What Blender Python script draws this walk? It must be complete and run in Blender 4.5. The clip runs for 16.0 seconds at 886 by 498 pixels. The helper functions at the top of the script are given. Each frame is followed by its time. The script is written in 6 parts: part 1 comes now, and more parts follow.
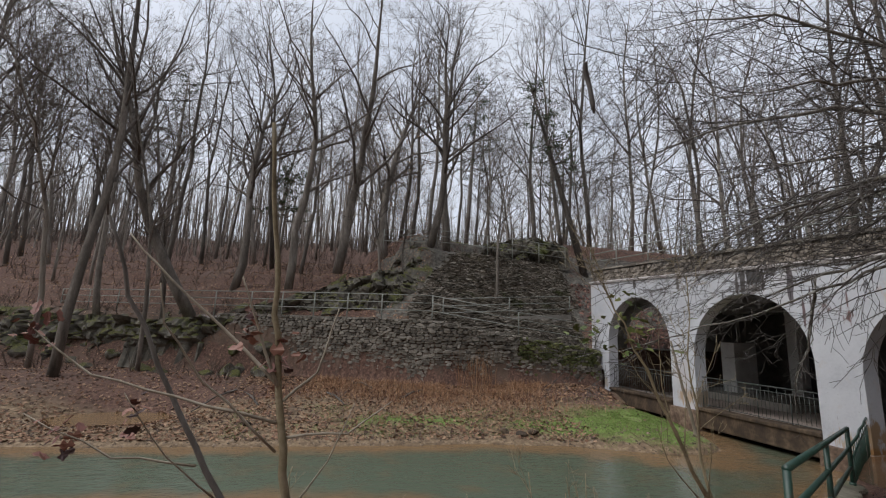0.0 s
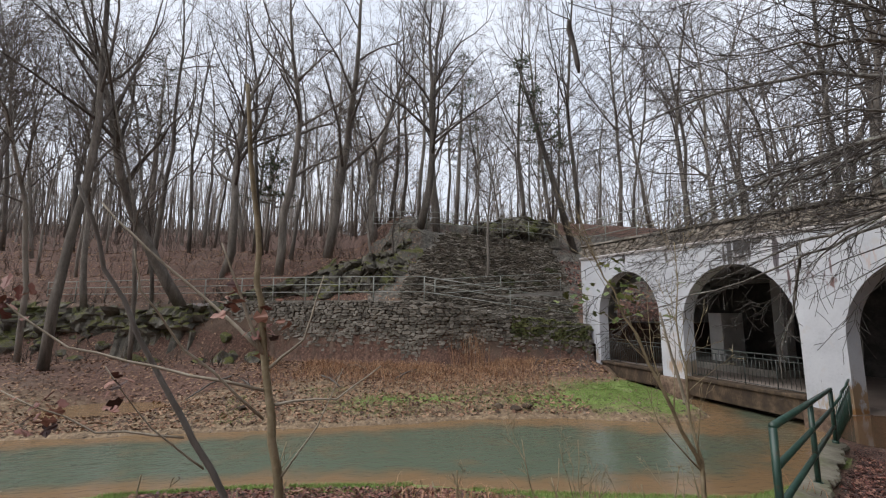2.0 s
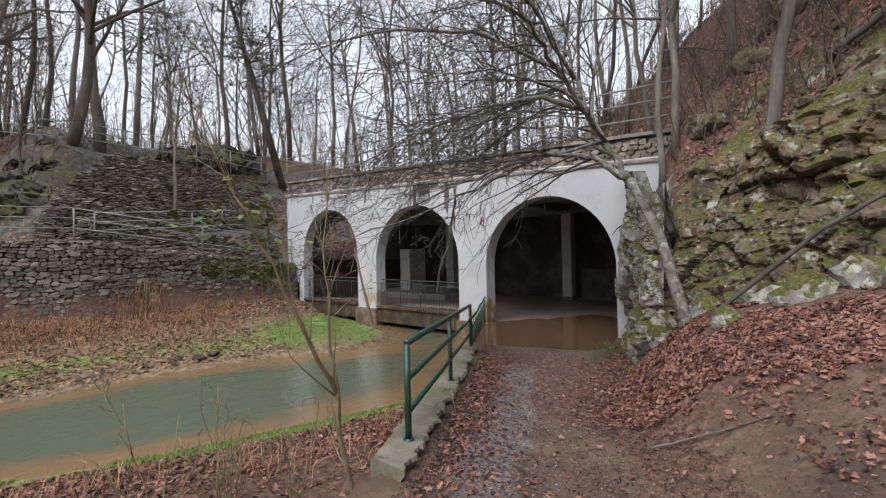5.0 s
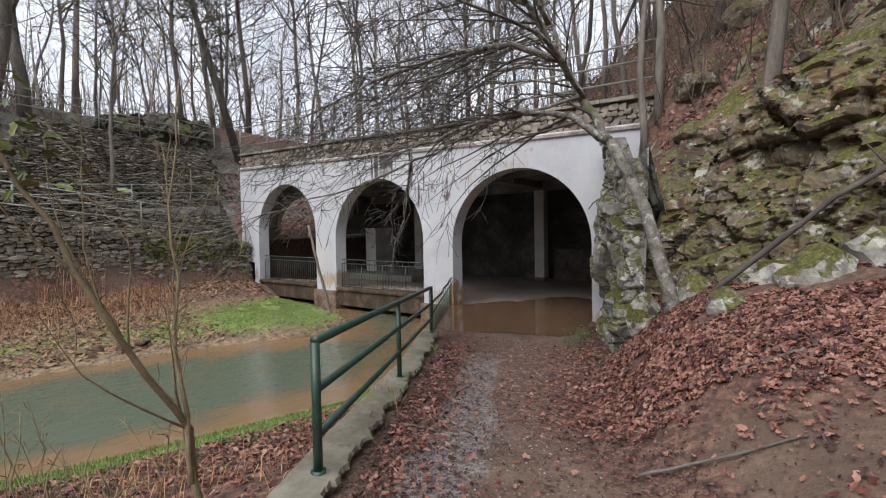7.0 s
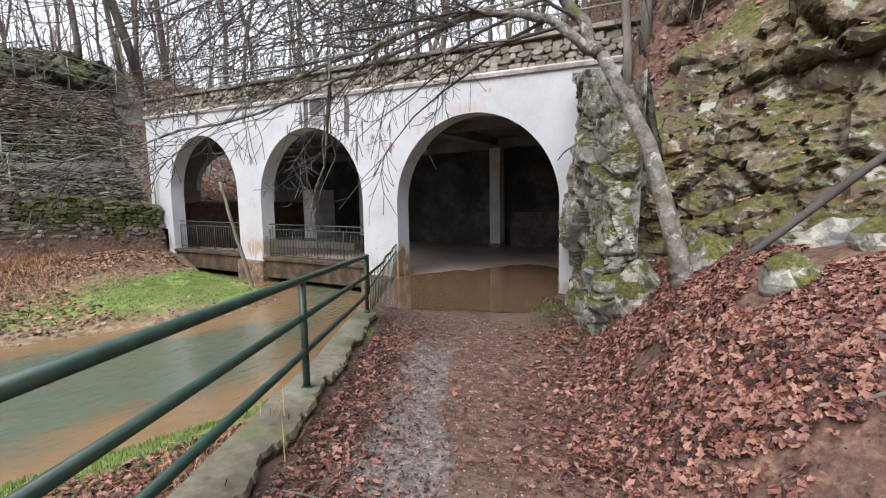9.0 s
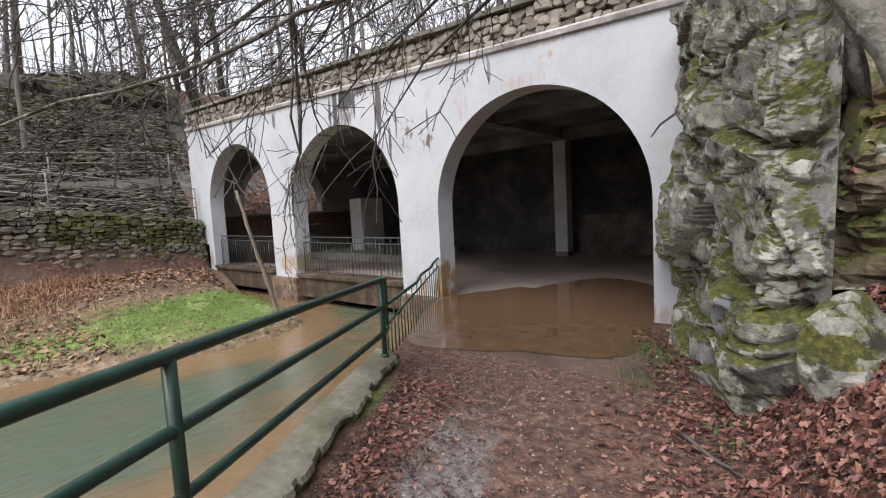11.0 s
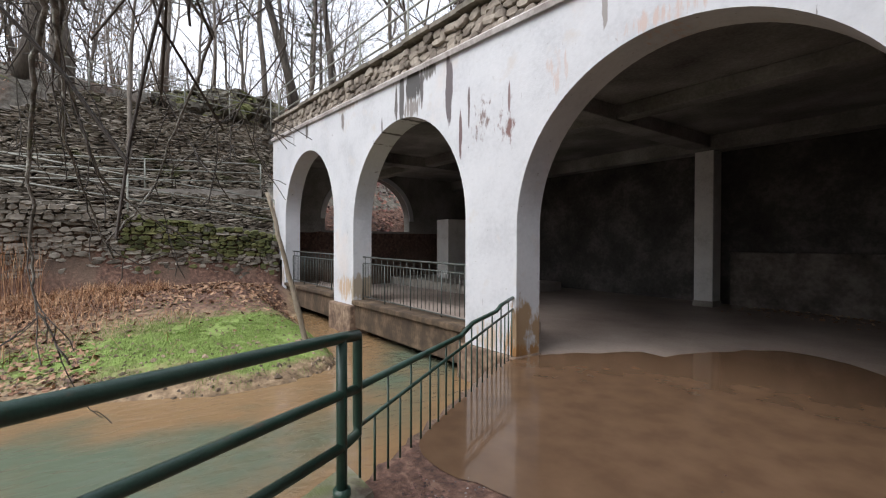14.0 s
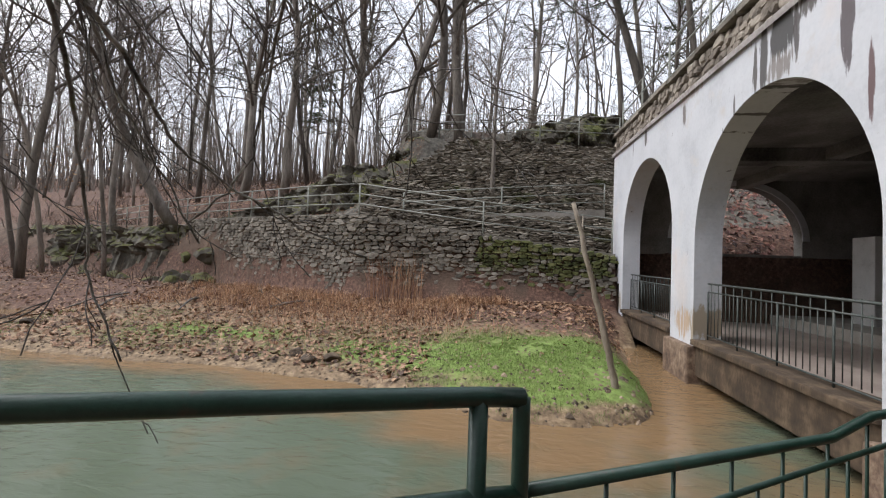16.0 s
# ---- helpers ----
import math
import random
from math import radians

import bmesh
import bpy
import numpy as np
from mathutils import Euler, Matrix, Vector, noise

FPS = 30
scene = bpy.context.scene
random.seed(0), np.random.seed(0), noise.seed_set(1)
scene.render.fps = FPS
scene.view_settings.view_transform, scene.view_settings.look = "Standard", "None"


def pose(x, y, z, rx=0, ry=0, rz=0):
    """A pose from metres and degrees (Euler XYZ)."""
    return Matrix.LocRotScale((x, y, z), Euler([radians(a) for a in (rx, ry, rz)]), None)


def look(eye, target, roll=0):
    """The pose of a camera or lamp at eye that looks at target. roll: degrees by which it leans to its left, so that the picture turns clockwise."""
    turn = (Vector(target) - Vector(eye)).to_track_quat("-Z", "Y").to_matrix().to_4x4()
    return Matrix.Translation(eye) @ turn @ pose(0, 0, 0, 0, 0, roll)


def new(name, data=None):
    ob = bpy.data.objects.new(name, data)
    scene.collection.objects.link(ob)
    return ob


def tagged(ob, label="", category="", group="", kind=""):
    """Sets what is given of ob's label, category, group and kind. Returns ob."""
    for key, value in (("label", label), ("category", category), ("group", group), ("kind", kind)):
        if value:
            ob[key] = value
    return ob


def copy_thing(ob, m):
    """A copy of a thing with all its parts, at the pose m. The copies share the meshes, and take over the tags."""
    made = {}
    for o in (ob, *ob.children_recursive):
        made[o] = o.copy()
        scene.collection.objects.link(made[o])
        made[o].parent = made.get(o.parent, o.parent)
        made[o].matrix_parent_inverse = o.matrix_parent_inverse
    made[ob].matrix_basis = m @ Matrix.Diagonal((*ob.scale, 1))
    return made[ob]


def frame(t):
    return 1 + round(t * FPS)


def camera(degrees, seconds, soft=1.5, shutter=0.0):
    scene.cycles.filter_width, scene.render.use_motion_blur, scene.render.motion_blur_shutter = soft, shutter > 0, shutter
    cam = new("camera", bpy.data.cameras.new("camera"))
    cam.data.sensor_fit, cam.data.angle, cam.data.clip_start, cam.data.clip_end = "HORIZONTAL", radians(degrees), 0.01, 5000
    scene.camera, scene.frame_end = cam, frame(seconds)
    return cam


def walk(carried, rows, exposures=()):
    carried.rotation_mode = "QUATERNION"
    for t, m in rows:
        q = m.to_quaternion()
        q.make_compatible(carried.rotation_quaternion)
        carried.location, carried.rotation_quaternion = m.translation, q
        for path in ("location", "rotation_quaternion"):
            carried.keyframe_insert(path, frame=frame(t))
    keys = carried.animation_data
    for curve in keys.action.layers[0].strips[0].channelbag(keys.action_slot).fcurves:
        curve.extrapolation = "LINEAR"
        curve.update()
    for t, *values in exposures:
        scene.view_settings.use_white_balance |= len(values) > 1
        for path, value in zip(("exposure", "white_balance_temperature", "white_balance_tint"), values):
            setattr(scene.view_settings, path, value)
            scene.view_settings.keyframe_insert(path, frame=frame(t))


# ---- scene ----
cam = camera(89.4, 16.0, soft=1.15)
PATH = [
    (0, (8.366, -11.928, 2.342), (6.452, -11.479, 2.71), 2.2),
    (0.5, (8.378, -11.959, 2.318), (6.445, -11.569, 2.653), 1.6),
    (1, (8.371, -11.963, 2.261), (6.423, -11.632, 2.571), 1.0),
    (1.5, (8.328, -11.92, 2.248), (6.385, -11.562, 2.556), 0.5),
    (2, (8.328, -11.896, 2.271), (6.412, -11.402, 2.562), 0.2),
    (2.5, (8.359, -11.943, 2.276), (6.501, -11.244, 2.516), 0.0),
    (3, (8.357, -11.902, 2.281), (6.569, -11.022, 2.46), -0.2),
    (3.5, (8.381, -11.735, 2.274), (6.692, -10.673, 2.419), -1.5),
    (4, (8.361, -11.479, 2.218), (6.819, -10.21, 2.323), -1.9),
    (4.5, (8.251, -11.312, 2.189), (6.873, -9.864, 2.257), -1.5),
    (7, (7.691, -10.071, 2.049), (6.474, -8.485, 1.981), -1.1),
    (7.5, (7.463, -9.778, 2.005), (6.27, -8.175, 1.913), -0.7),
    (8, (7.273, -9.376, 1.943), (6.129, -7.742, 1.806), -0.4),
    (8.5, (7.02, -9.012, 1.887), (5.932, -7.343, 1.713), -0.6),
    (9, (6.8, -8.545, 1.842), (5.76, -6.85, 1.626), -1.0),
    (11.5, (5.702, -6.24, 1.724), (4.395, -4.732, 1.583), -3.1),
    (12, (5.489, -5.808, 1.691), (4.224, -4.26, 1.623), -2.3),
    (12.5, (5.279, -5.358, 1.646), (4.013, -3.812, 1.548), -1.6),
    (13, (5.011, -4.971, 1.597), (3.687, -3.477, 1.464), -0.9),
    (13.5, (4.756, -4.578, 1.548), (3.306, -3.205, 1.44), -0.5),
    (14, (4.506, -4.3, 1.529), (2.894, -3.116, 1.504), 0.1),
    (14.5, (4.285, -3.969, 1.529), (2.524, -3.023, 1.565), 1.1),
    (15, (4.0, -3.674, 1.471), (2.11, -3.021, 1.518), 1.8),
    (15.5, (3.794, -3.332, 1.426), (1.815, -3.052, 1.478), 2.3),
    (16, (3.596, -3.189, 1.421), (1.618, -3.48, 1.483), 2.0),
]
walk(cam, [(t, look(eye, target, roll)) for t, eye, target, roll in PATH], [(0, 0.25), (0.7, 0.42), (2, 0.57), (4, 0.75), (7, 0.87), (8, 0.93), (9, 1.38), (11.5, 1.16), (12.2, 1.1), (13.2, 1.38), (15, 1.08), (16, 1.09)])

# ---- world, sun, exposure ----
world = bpy.data.worlds.new("overcast_sky")
scene.world = world
world.use_nodes = True
wn, wl = world.node_tree.nodes, world.node_tree.links
wn.clear()
w_out = wn.new("ShaderNodeOutputWorld")
w_bg = wn.new("ShaderNodeBackground")
w_sky = wn.new("ShaderNodeTexSky")
w_sky.sky_type = "NISHITA"
w_sky.sun_disc = False
w_sky.sun_elevation, w_sky.sun_rotation = radians(42), radians(200)
w_sky.air_density, w_sky.dust_density, w_sky.ozone_density = 1.0, 4.0, 1.0
w_cloud = wn.new("ShaderNodeTexNoise")
w_cloud.inputs["Scale"].default_value = 3.0
w_cloud.inputs["Detail"].default_value = 5.0
w_ramp = wn.new("ShaderNodeValToRGB")
w_ramp.color_ramp.elements[0].position, w_ramp.color_ramp.elements[1].position = 0.3, 0.7
w_ramp.color_ramp.elements[0].color = (6.4, 6.9, 7.9, 1)
w_ramp.color_ramp.elements[1].color = (7.8, 8.1, 8.8, 1)
w_mix = wn.new("ShaderNodeMixRGB")
w_mix.inputs["Fac"].default_value = 0.8
wl.new(w_cloud.outputs["Fac"], w_ramp.inputs["Fac"])
wl.new(w_sky.outputs["Color"], w_mix.inputs["Color1"])
wl.new(w_ramp.outputs["Color"], w_mix.inputs["Color2"])
wl.new(w_mix.outputs["Color"], w_bg.inputs["Color"])
w_bg.inputs["Strength"].default_value = 0.1
wl.new(w_bg.outputs["Background"], w_out.inputs["Surface"])
sun_data = bpy.data.lights.new("sun", "SUN")
sun_data.energy, sun_data.angle, sun_data.color = 1.5, radians(50), (1.0, 0.985, 0.97)
sun = new("sun", sun_data)
sun.matrix_world = look((3, -16, 22), (0, 0, 0))


# ---- materials ----
def mat(name, stops, scale=4.0, detail=6.0, rough=0.85, bump=0.3, bump_scale=None, fine=40.0, metal=0.0, spots=None, rnd=0.0, island=0.0, distort=0.0, stretch=(1, 1, 1), bump_dist=0.02):
    """Noise colours between the stops at object scale, a finer grain over them, bump from both; spots: (colour, scale, low, high) laid over."""
    m = bpy.data.materials.new(name)
    m.use_nodes = True
    n, l = m.node_tree.nodes, m.node_tree.links
    b = n["Principled BSDF"]
    b.inputs["Roughness"].default_value, b.inputs["Metallic"].default_value = rough, metal
    geo = n.new("ShaderNodeNewGeometry")
    mp = n.new("ShaderNodeMapping")
    mp.inputs["Scale"].default_value = stretch
    l.new(geo.outputs["Position"], mp.inputs["Vector"])
    src = mp.outputs["Vector"]

    def tex(s, d=detail):
        t = n.new("ShaderNodeTexNoise")
        t.inputs["Scale"].default_value, t.inputs["Detail"].default_value = s, d
        t.inputs["Roughness"].default_value, t.inputs["Distortion"].default_value = 0.62, distort
        l.new(src, t.inputs["Vector"])
        return t.outputs["Fac"]

    big, small = tex(scale), tex(fine, 3.0)
    mixv = n.new("ShaderNodeMath")
    mixv.operation = "MULTIPLY_ADD"
    l.new(small, mixv.inputs[0])
    mixv.inputs[1].default_value = 0.35
    l.new(big, mixv.inputs[2])
    fac = mixv.outputs[0]
    if rnd or island:
        src_r = n.new("ShaderNodeObjectInfo").outputs["Random"] if rnd else geo.outputs["Random Per Island"]
        add = n.new("ShaderNodeMath")
        add.operation = "MULTIPLY_ADD"
        l.new(src_r, add.inputs[0])
        add.inputs[1].default_value = rnd or island
        l.new(fac, add.inputs[2])
        sub = n.new("ShaderNodeMath")
        sub.operation = "SUBTRACT"
        l.new(add.outputs[0], sub.inputs[0])
        sub.inputs[1].default_value = 0.5 * (rnd or island)
        fac = sub.outputs[0]
    ramp = n.new("ShaderNodeValToRGB")
    el = ramp.color_ramp.elements
    while len(el) < len(stops):
        el.new(0.5)
    for k, c in enumerate(stops):
        el[k].position = 0.42 + 0.5 * k / max(1, len(stops) - 1)
        el[k].color = (*c, 1)
    l.new(fac, ramp.inputs["Fac"])
    col = ramp.outputs["Color"]
    for c, s, lo, hi in spots or ():
        r2 = n.new("ShaderNodeMapRange")
        r2.inputs["From Min"].default_value, r2.inputs["From Max"].default_value = lo, hi
        l.new(tex(s, 5.0), r2.inputs["Value"])
        mx = n.new("ShaderNodeMixRGB")
        l.new(r2.outputs["Result"], mx.inputs["Fac"])
        l.new(col, mx.inputs["Color1"])
        mx.inputs["Color2"].default_value = (*c, 1)
        col = mx.outputs["Color"]
    l.new(col, b.inputs["Base Color"])
    if bump:
        bp = n.new("ShaderNodeBump")
        bp.inputs["Strength"].default_value, bp.inputs["Distance"].default_value = bump, bump_dist
        l.new(tex(bump_scale, 8.0) if bump_scale else mixv.outputs[0], bp.inputs["Height"])
        l.new(bp.outputs["Normal"], b.inputs["Normal"])
    return m


def ground_material():
    """Brown woodland soil, with gravel, leaf litter, mud, grass, moss and rock laid in by the zone attributes of the mesh."""
    m = mat("woodland_ground", [(0.045, 0.029, 0.021), (0.11, 0.071, 0.05), (0.2, 0.138, 0.1)], 1.3, 9, 0.9, 1.0, fine=22, bump_dist=0.05)
    n, l = m.node_tree.nodes, m.node_tree.links
    b = n["Principled BSDF"]
    col = b.inputs["Base Color"].links[0].from_socket
    geo = n.new("ShaderNodeNewGeometry")

    def noise_tex(scale, detail=6.0):
        t = n.new("ShaderNodeTexNoise")
        t.inputs["Scale"].default_value, t.inputs["Detail"].default_value, t.inputs["Roughness"].default_value = scale, detail, 0.68
        l.new(geo.outputs["Position"], t.inputs["Vector"])
        return t.outputs["Fac"]

    edge = noise_tex(2.6)
    for zone, scale, stops in (
        ("mud", 7.0, [(0.075, 0.05, 0.03), (0.205, 0.142, 0.085), (0.35, 0.26, 0.165)]),
        ("leaf", 11.0, [(0.035, 0.019, 0.015), (0.115, 0.06, 0.043), (0.23, 0.14, 0.098)]),
        ("gravel", 24.0, [(0.07, 0.058, 0.054), (0.175, 0.148, 0.138), (0.34, 0.3, 0.28)]),
        ("rock", 5.0, [(0.045, 0.04, 0.032), (0.11, 0.1, 0.083), (0.21, 0.193, 0.165)]),
        ("moss", 7.0, [(0.05, 0.06, 0.02), (0.1, 0.12, 0.035), (0.2, 0.22, 0.06)]),
        ("grass", 9.0, [(0.11, 0.12, 0.035), (0.15, 0.215, 0.05), (0.22, 0.31, 0.08)]),
    ):
        a = n.new("ShaderNodeAttribute")
        a.attribute_name = zone
        add = n.new("ShaderNodeMath")
        add.operation = "ADD"
        l.new(a.outputs["Fac"], add.inputs[0])
        l.new(edge, add.inputs[1])
        mr = n.new("ShaderNodeMapRange")
        mr.inputs["From Min"].default_value, mr.inputs["From Max"].default_value = 0.85, 1.15
        l.new(add.outputs[0], mr.inputs["Value"])
        r = n.new("ShaderNodeValToRGB")
        r.color_ramp.elements.new(0.5)
        for k, c in enumerate(stops):
            r.color_ramp.elements[k].position, r.color_ramp.elements[k].color = 0.33 + 0.17 * k, (*c, 1)
        l.new(noise_tex(scale, 8.0), r.inputs["Fac"])
        mx = n.new("ShaderNodeMixRGB")
        l.new(mr.outputs["Result"], mx.inputs["Fac"])
        l.new(col, mx.inputs["Color1"])
        l.new(r.outputs["Color"], mx.inputs["Color2"])
        col = mx.outputs["Color"]
        if zone == "gravel":
            rr = n.new("ShaderNodeMapRange")
            rr.inputs["To Min"].default_value, rr.inputs["To Max"].default_value = 0.9, 0.5
            l.new(mr.outputs["Result"], rr.inputs["Value"])
            l.new(rr.outputs["Result"], b.inputs["Roughness"])
    l.new(col, b.inputs["Base Color"])
    return m


M_GROUND = ground_material()
M_PLASTER = mat("white_limewash", [(0.4, 0.413, 0.446), (0.515, 0.528, 0.562), (0.578, 0.59, 0.622)], 0.9, 8, 0.85, 0.35, fine=16, spots=[((0.5, 0.48, 0.475), 2.2, 0.58, 0.72), ((0.6, 0.53, 0.5), 0.5, 0.58, 0.8), ((0.3, 0.29, 0.29), 14.0, 0.66, 0.74)])
M_CONCRETE = mat("weathered_concrete", [(0.16, 0.14, 0.12), (0.28, 0.26, 0.23), (0.36, 0.33, 0.3)], 1.2, 8, 0.85, 0.4, fine=30)
M_FLOOR = mat("wet_brown_floor", [(0.14, 0.11, 0.096), (0.28, 0.23, 0.203), (0.4, 0.34, 0.305)], 0.6, 9, 0.5, 0.2, fine=25)
# Stone tone set this low so the space under the bridge looks dark.
M_DARK = mat("dark_interior_stone", [(0.02, 0.019, 0.018), (0.06, 0.056, 0.052), (0.15, 0.137, 0.126)], 1.0, 8, 0.95, 0.5, fine=12)
M_LEDGE = mat("stained_ledge_stone", [(0.03, 0.026, 0.022), (0.1, 0.086, 0.074), (0.22, 0.19, 0.165)], 1.6, 9, 0.9, 0.6, fine=10)
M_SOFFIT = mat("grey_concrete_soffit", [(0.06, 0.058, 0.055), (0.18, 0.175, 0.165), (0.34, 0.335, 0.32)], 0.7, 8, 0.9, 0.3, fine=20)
M_COLUMN = mat("pale_column_plaster", [(0.42, 0.41, 0.39), (0.6, 0.59, 0.57), (0.68, 0.67, 0.65)], 1.5, 8, 0.85, 0.3, fine=20)
M_GREEN = mat("green_paint_pipe", [(0.01, 0.03, 0.022), (0.018, 0.05, 0.037), (0.03, 0.07, 0.05)], 6, 5, 0.35, 0.15, fine=80, spots=[((0.06, 0.045, 0.03), 9, 0.6, 0.72)])
M_RAIL = mat("old_grey_green_rail", [(0.15, 0.16, 0.14), (0.25, 0.26, 0.23), (0.33, 0.33, 0.3)], 3, 5, 0.6, 0.1, fine=60)
M_STONE = mat("grey_rubble_stone", [(0.075, 0.065, 0.052), (0.18, 0.162, 0.134), (0.325, 0.295, 0.25)], 2.5, 8, 0.9, 0.6, fine=14, island=0.35, bump_dist=0.04)
M_MORTAR = mat("dark_mortar", [(0.13, 0.118, 0.1), (0.23, 0.21, 0.18)], 5, 6, 0.95, 0.5, fine=40)
M_BARK = mat("grey_brown_bark", [(0.06, 0.052, 0.045), (0.11, 0.097, 0.085), (0.19, 0.175, 0.16)], 3, 8, 0.9, 0.7, fine=30, stretch=(1, 1, 0.25))
M_IRON = mat("dull_iron", [(0.02, 0.028, 0.025), (0.045, 0.055, 0.05), (0.07, 0.075, 0.07)], 8, 5, 0.6, 0.1, fine=60)
M_BRICKY = mat("stained_stone_footing", [(0.05, 0.033, 0.024), (0.15, 0.1, 0.07), (0.32, 0.24, 0.17)], 3.5, 9, 0.85, 0.9, fine=14)
M_RUSTY = mat("stained_brown_concrete", [(0.022, 0.016, 0.011), (0.06, 0.04, 0.025), (0.17, 0.12, 0.075)], 2.2, 8, 0.85, 0.5, fine=18, stretch=(1, 1, 0.6))


# ---- mesh helpers ----
def obj(name, verts, faces, material, parent=None, label="", smooth=False):
    me = bpy.data.meshes.new(name)
    me.from_pydata([tuple(v) for v in verts], [], faces)
    me.materials.append(material)
    if smooth:
        me.polygons.foreach_set("use_smooth", [True] * len(me.polygons))
    me.update()
    ob = new(name, me)
    if parent is not None:
        ob.parent = parent
    if label:
        tagged(ob, label)
    return ob


def part(name, bm, material, parent, label="", smooth=False):
    me = bpy.data.meshes.new(name)
    bm.to_mesh(me)
    bm.free()
    me.materials.append(material)
    if smooth:
        me.polygons.foreach_set("use_smooth", [True] * len(me.polygons))
    ob = new(name, me)
    if parent is not None:
        ob.parent = parent
    if label:
        tagged(ob, label)
    return ob


def empty(name, label, category, group="", kind="", at=(0, 0, 0)):
    ob = new(name)
    ob.location = at
    return tagged(ob, label, category, group, kind)


def tube_into(V, F, pts, radii, sides=6, caps=True):
    """A round pipe or limb along the points, into the vertex and face lists."""
    pts = [Vector(p) for p in pts]
    base, up = len(V), None
    for k, p in enumerate(pts):
        d = (pts[min(k + 1, len(pts) - 1)] - pts[max(k - 1, 0)]).normalized()
        if up is None:
            up = Vector((0, 0, 1)) if abs(d.z) < 0.9 else Vector((1, 0, 0))
        side = d.cross(up)
        side = side.normalized() if side.length > 1e-6 else d.orthogonal().normalized()
        up = side.cross(d).normalized()
        for s in range(sides):
            a = 2 * math.pi * s / sides
            V.append(p + (side * math.cos(a) + up * math.sin(a)) * radii[k])
    for k in range(len(pts) - 1):
        for s in range(sides):
            a, b = base + k * sides + s, base + k * sides + (s + 1) % sides
            F.append((a, b, b + sides, a + sides))
    if caps:
        F.append(tuple(base + s for s in reversed(range(sides))))
        F.append(tuple(base + (len(pts) - 1) * sides + s for s in range(sides)))


def tube(name, pts, r, material, parent, label="", sides=10):
    V, F = [], []
    tube_into(V, F, pts, [r] * len(pts) if not isinstance(r, (list, tuple)) else r, sides)
    return obj(name, V, F, material, parent, label, smooth=True)


def box_into(V, F, lo, hi):
    b = len(V)
    V += [(x, y, z) for z in (lo[2], hi[2]) for y in (lo[1], hi[1]) for x in (lo[0], hi[0])]
    F += [(b, b + 2, b + 3, b + 1), (b + 4, b + 5, b + 7, b + 6), (b, b + 1, b + 5, b + 4), (b + 2, b + 6, b + 7, b + 3), (b, b + 4, b + 6, b + 2), (b + 1, b + 3, b + 7, b + 5)]


def bevel_box(lo, hi, bevel=0.01, segments=2):
    bm = bmesh.new()
    bmesh.ops.create_cube(bm, size=1)
    for v in bm.verts:
        v.co = Vector([lo[k] + (hi[k] - lo[k]) * (v.co[k] + 0.5) for k in range(3)])
    if bevel:
        bmesh.ops.bevel(bm, geom=bm.edges[:], offset=bevel, segments=segments, affect="EDGES", profile=0.6)
    return bm


def fbm(x, y, s, seed=0.0, octaves=4):
    """Smooth noise about 0 on numpy arrays, from sums of rotated sines."""
    out, amp, rs = 0, 1.0, np.random.RandomState(int(seed) + 7)
    for k in range(octaves):
        a, p, q = rs.rand(3) * 6.283
        u, v = x * math.cos(a) - y * math.sin(a), x * math.sin(a) + y * math.cos(a)
        out = out + amp * np.sin(u * s + p + 1.7 * np.sin(v * s * 0.7 + q)) * np.cos(v * s * 0.9 + q)
        amp, s = amp * 0.55, s * 1.9
    return out * 0.5


# ---- the lie of the land ----
WATER_Z = -0.5


def near_edge(y):
    return np.interp(y, [-60, -30, -16, -13, -10.4, -9.0, -7.5, -5.6, -4.2, -3.3, 0, 9], [-0.8, -0.5, -0.2, 0.0, 0.5, 1.15, 1.65, 2.3, 2.15, 1.85, 0.0, 0.0])


def far_edge(y):
    return np.interp(y, [-60, -20, -15, -9.6, -8, -5.5, -4, -3.2, -2.2, -1.3, -0.6, 0, 9], [-4.6, -4.0, -3.7, -3.4, -3.5, -3.0, -2.3, -1.9, -1.95, -2.4, -3.6, -4.7, -6])


def wall_x(y):
    return np.interp(y, [-60, -30, -20, -16, -13, -10, -7.9, -4, 0, 9], [-22, -18, -14.5, -12.8, -11.5, -10.3, -9.7, -9.9, -10.2, -10.3])


def terrace_z(y):
    return np.interp(y, [-60, -20, -7.9, -4, 0, 9], [2.9, 2.75, 2.75, 2.25, 1.75, 1.75])


def path_z(y):
    return np.interp(y, [-60, -16, -12, -9.8, -8.3, -5.4, -3.2, 0, 9], [1.5, 1.0, 0.75, 0.46, 0.4, 0.1, 0.0, 0.0, 0.0])


def bank_top(y):
    return np.interp(y, [-60, -16, -12, -8.6, -3.2, 0, 9], [9, 7.2, 6.6, 5.2, 1.95, 0.05, 0.05])


def hill_foot(y):
    return np.interp(y, [-60, -16, -12, -10, -6.4, -4.4, -2.6, -0.8, 0, 9], [16, 12, 10.2, 9, 6.7, 6.0, 5.5, 4.75, 4.5, 5.3])


def cliff_y(x):
    return np.interp(x, [5.0, 5.7, 6.3, 7.0, 7.8, 8.6, 9.6, 10.8, 12.5, 40], [-2.2, -2.75, -3.05, -3.2, -3.35, -3.6, -4.2, -5.2, -6.8, -30])


def smooth01(v):
    v = np.clip(v, 0, 1)
    return v * v * (3 - 2 * v)


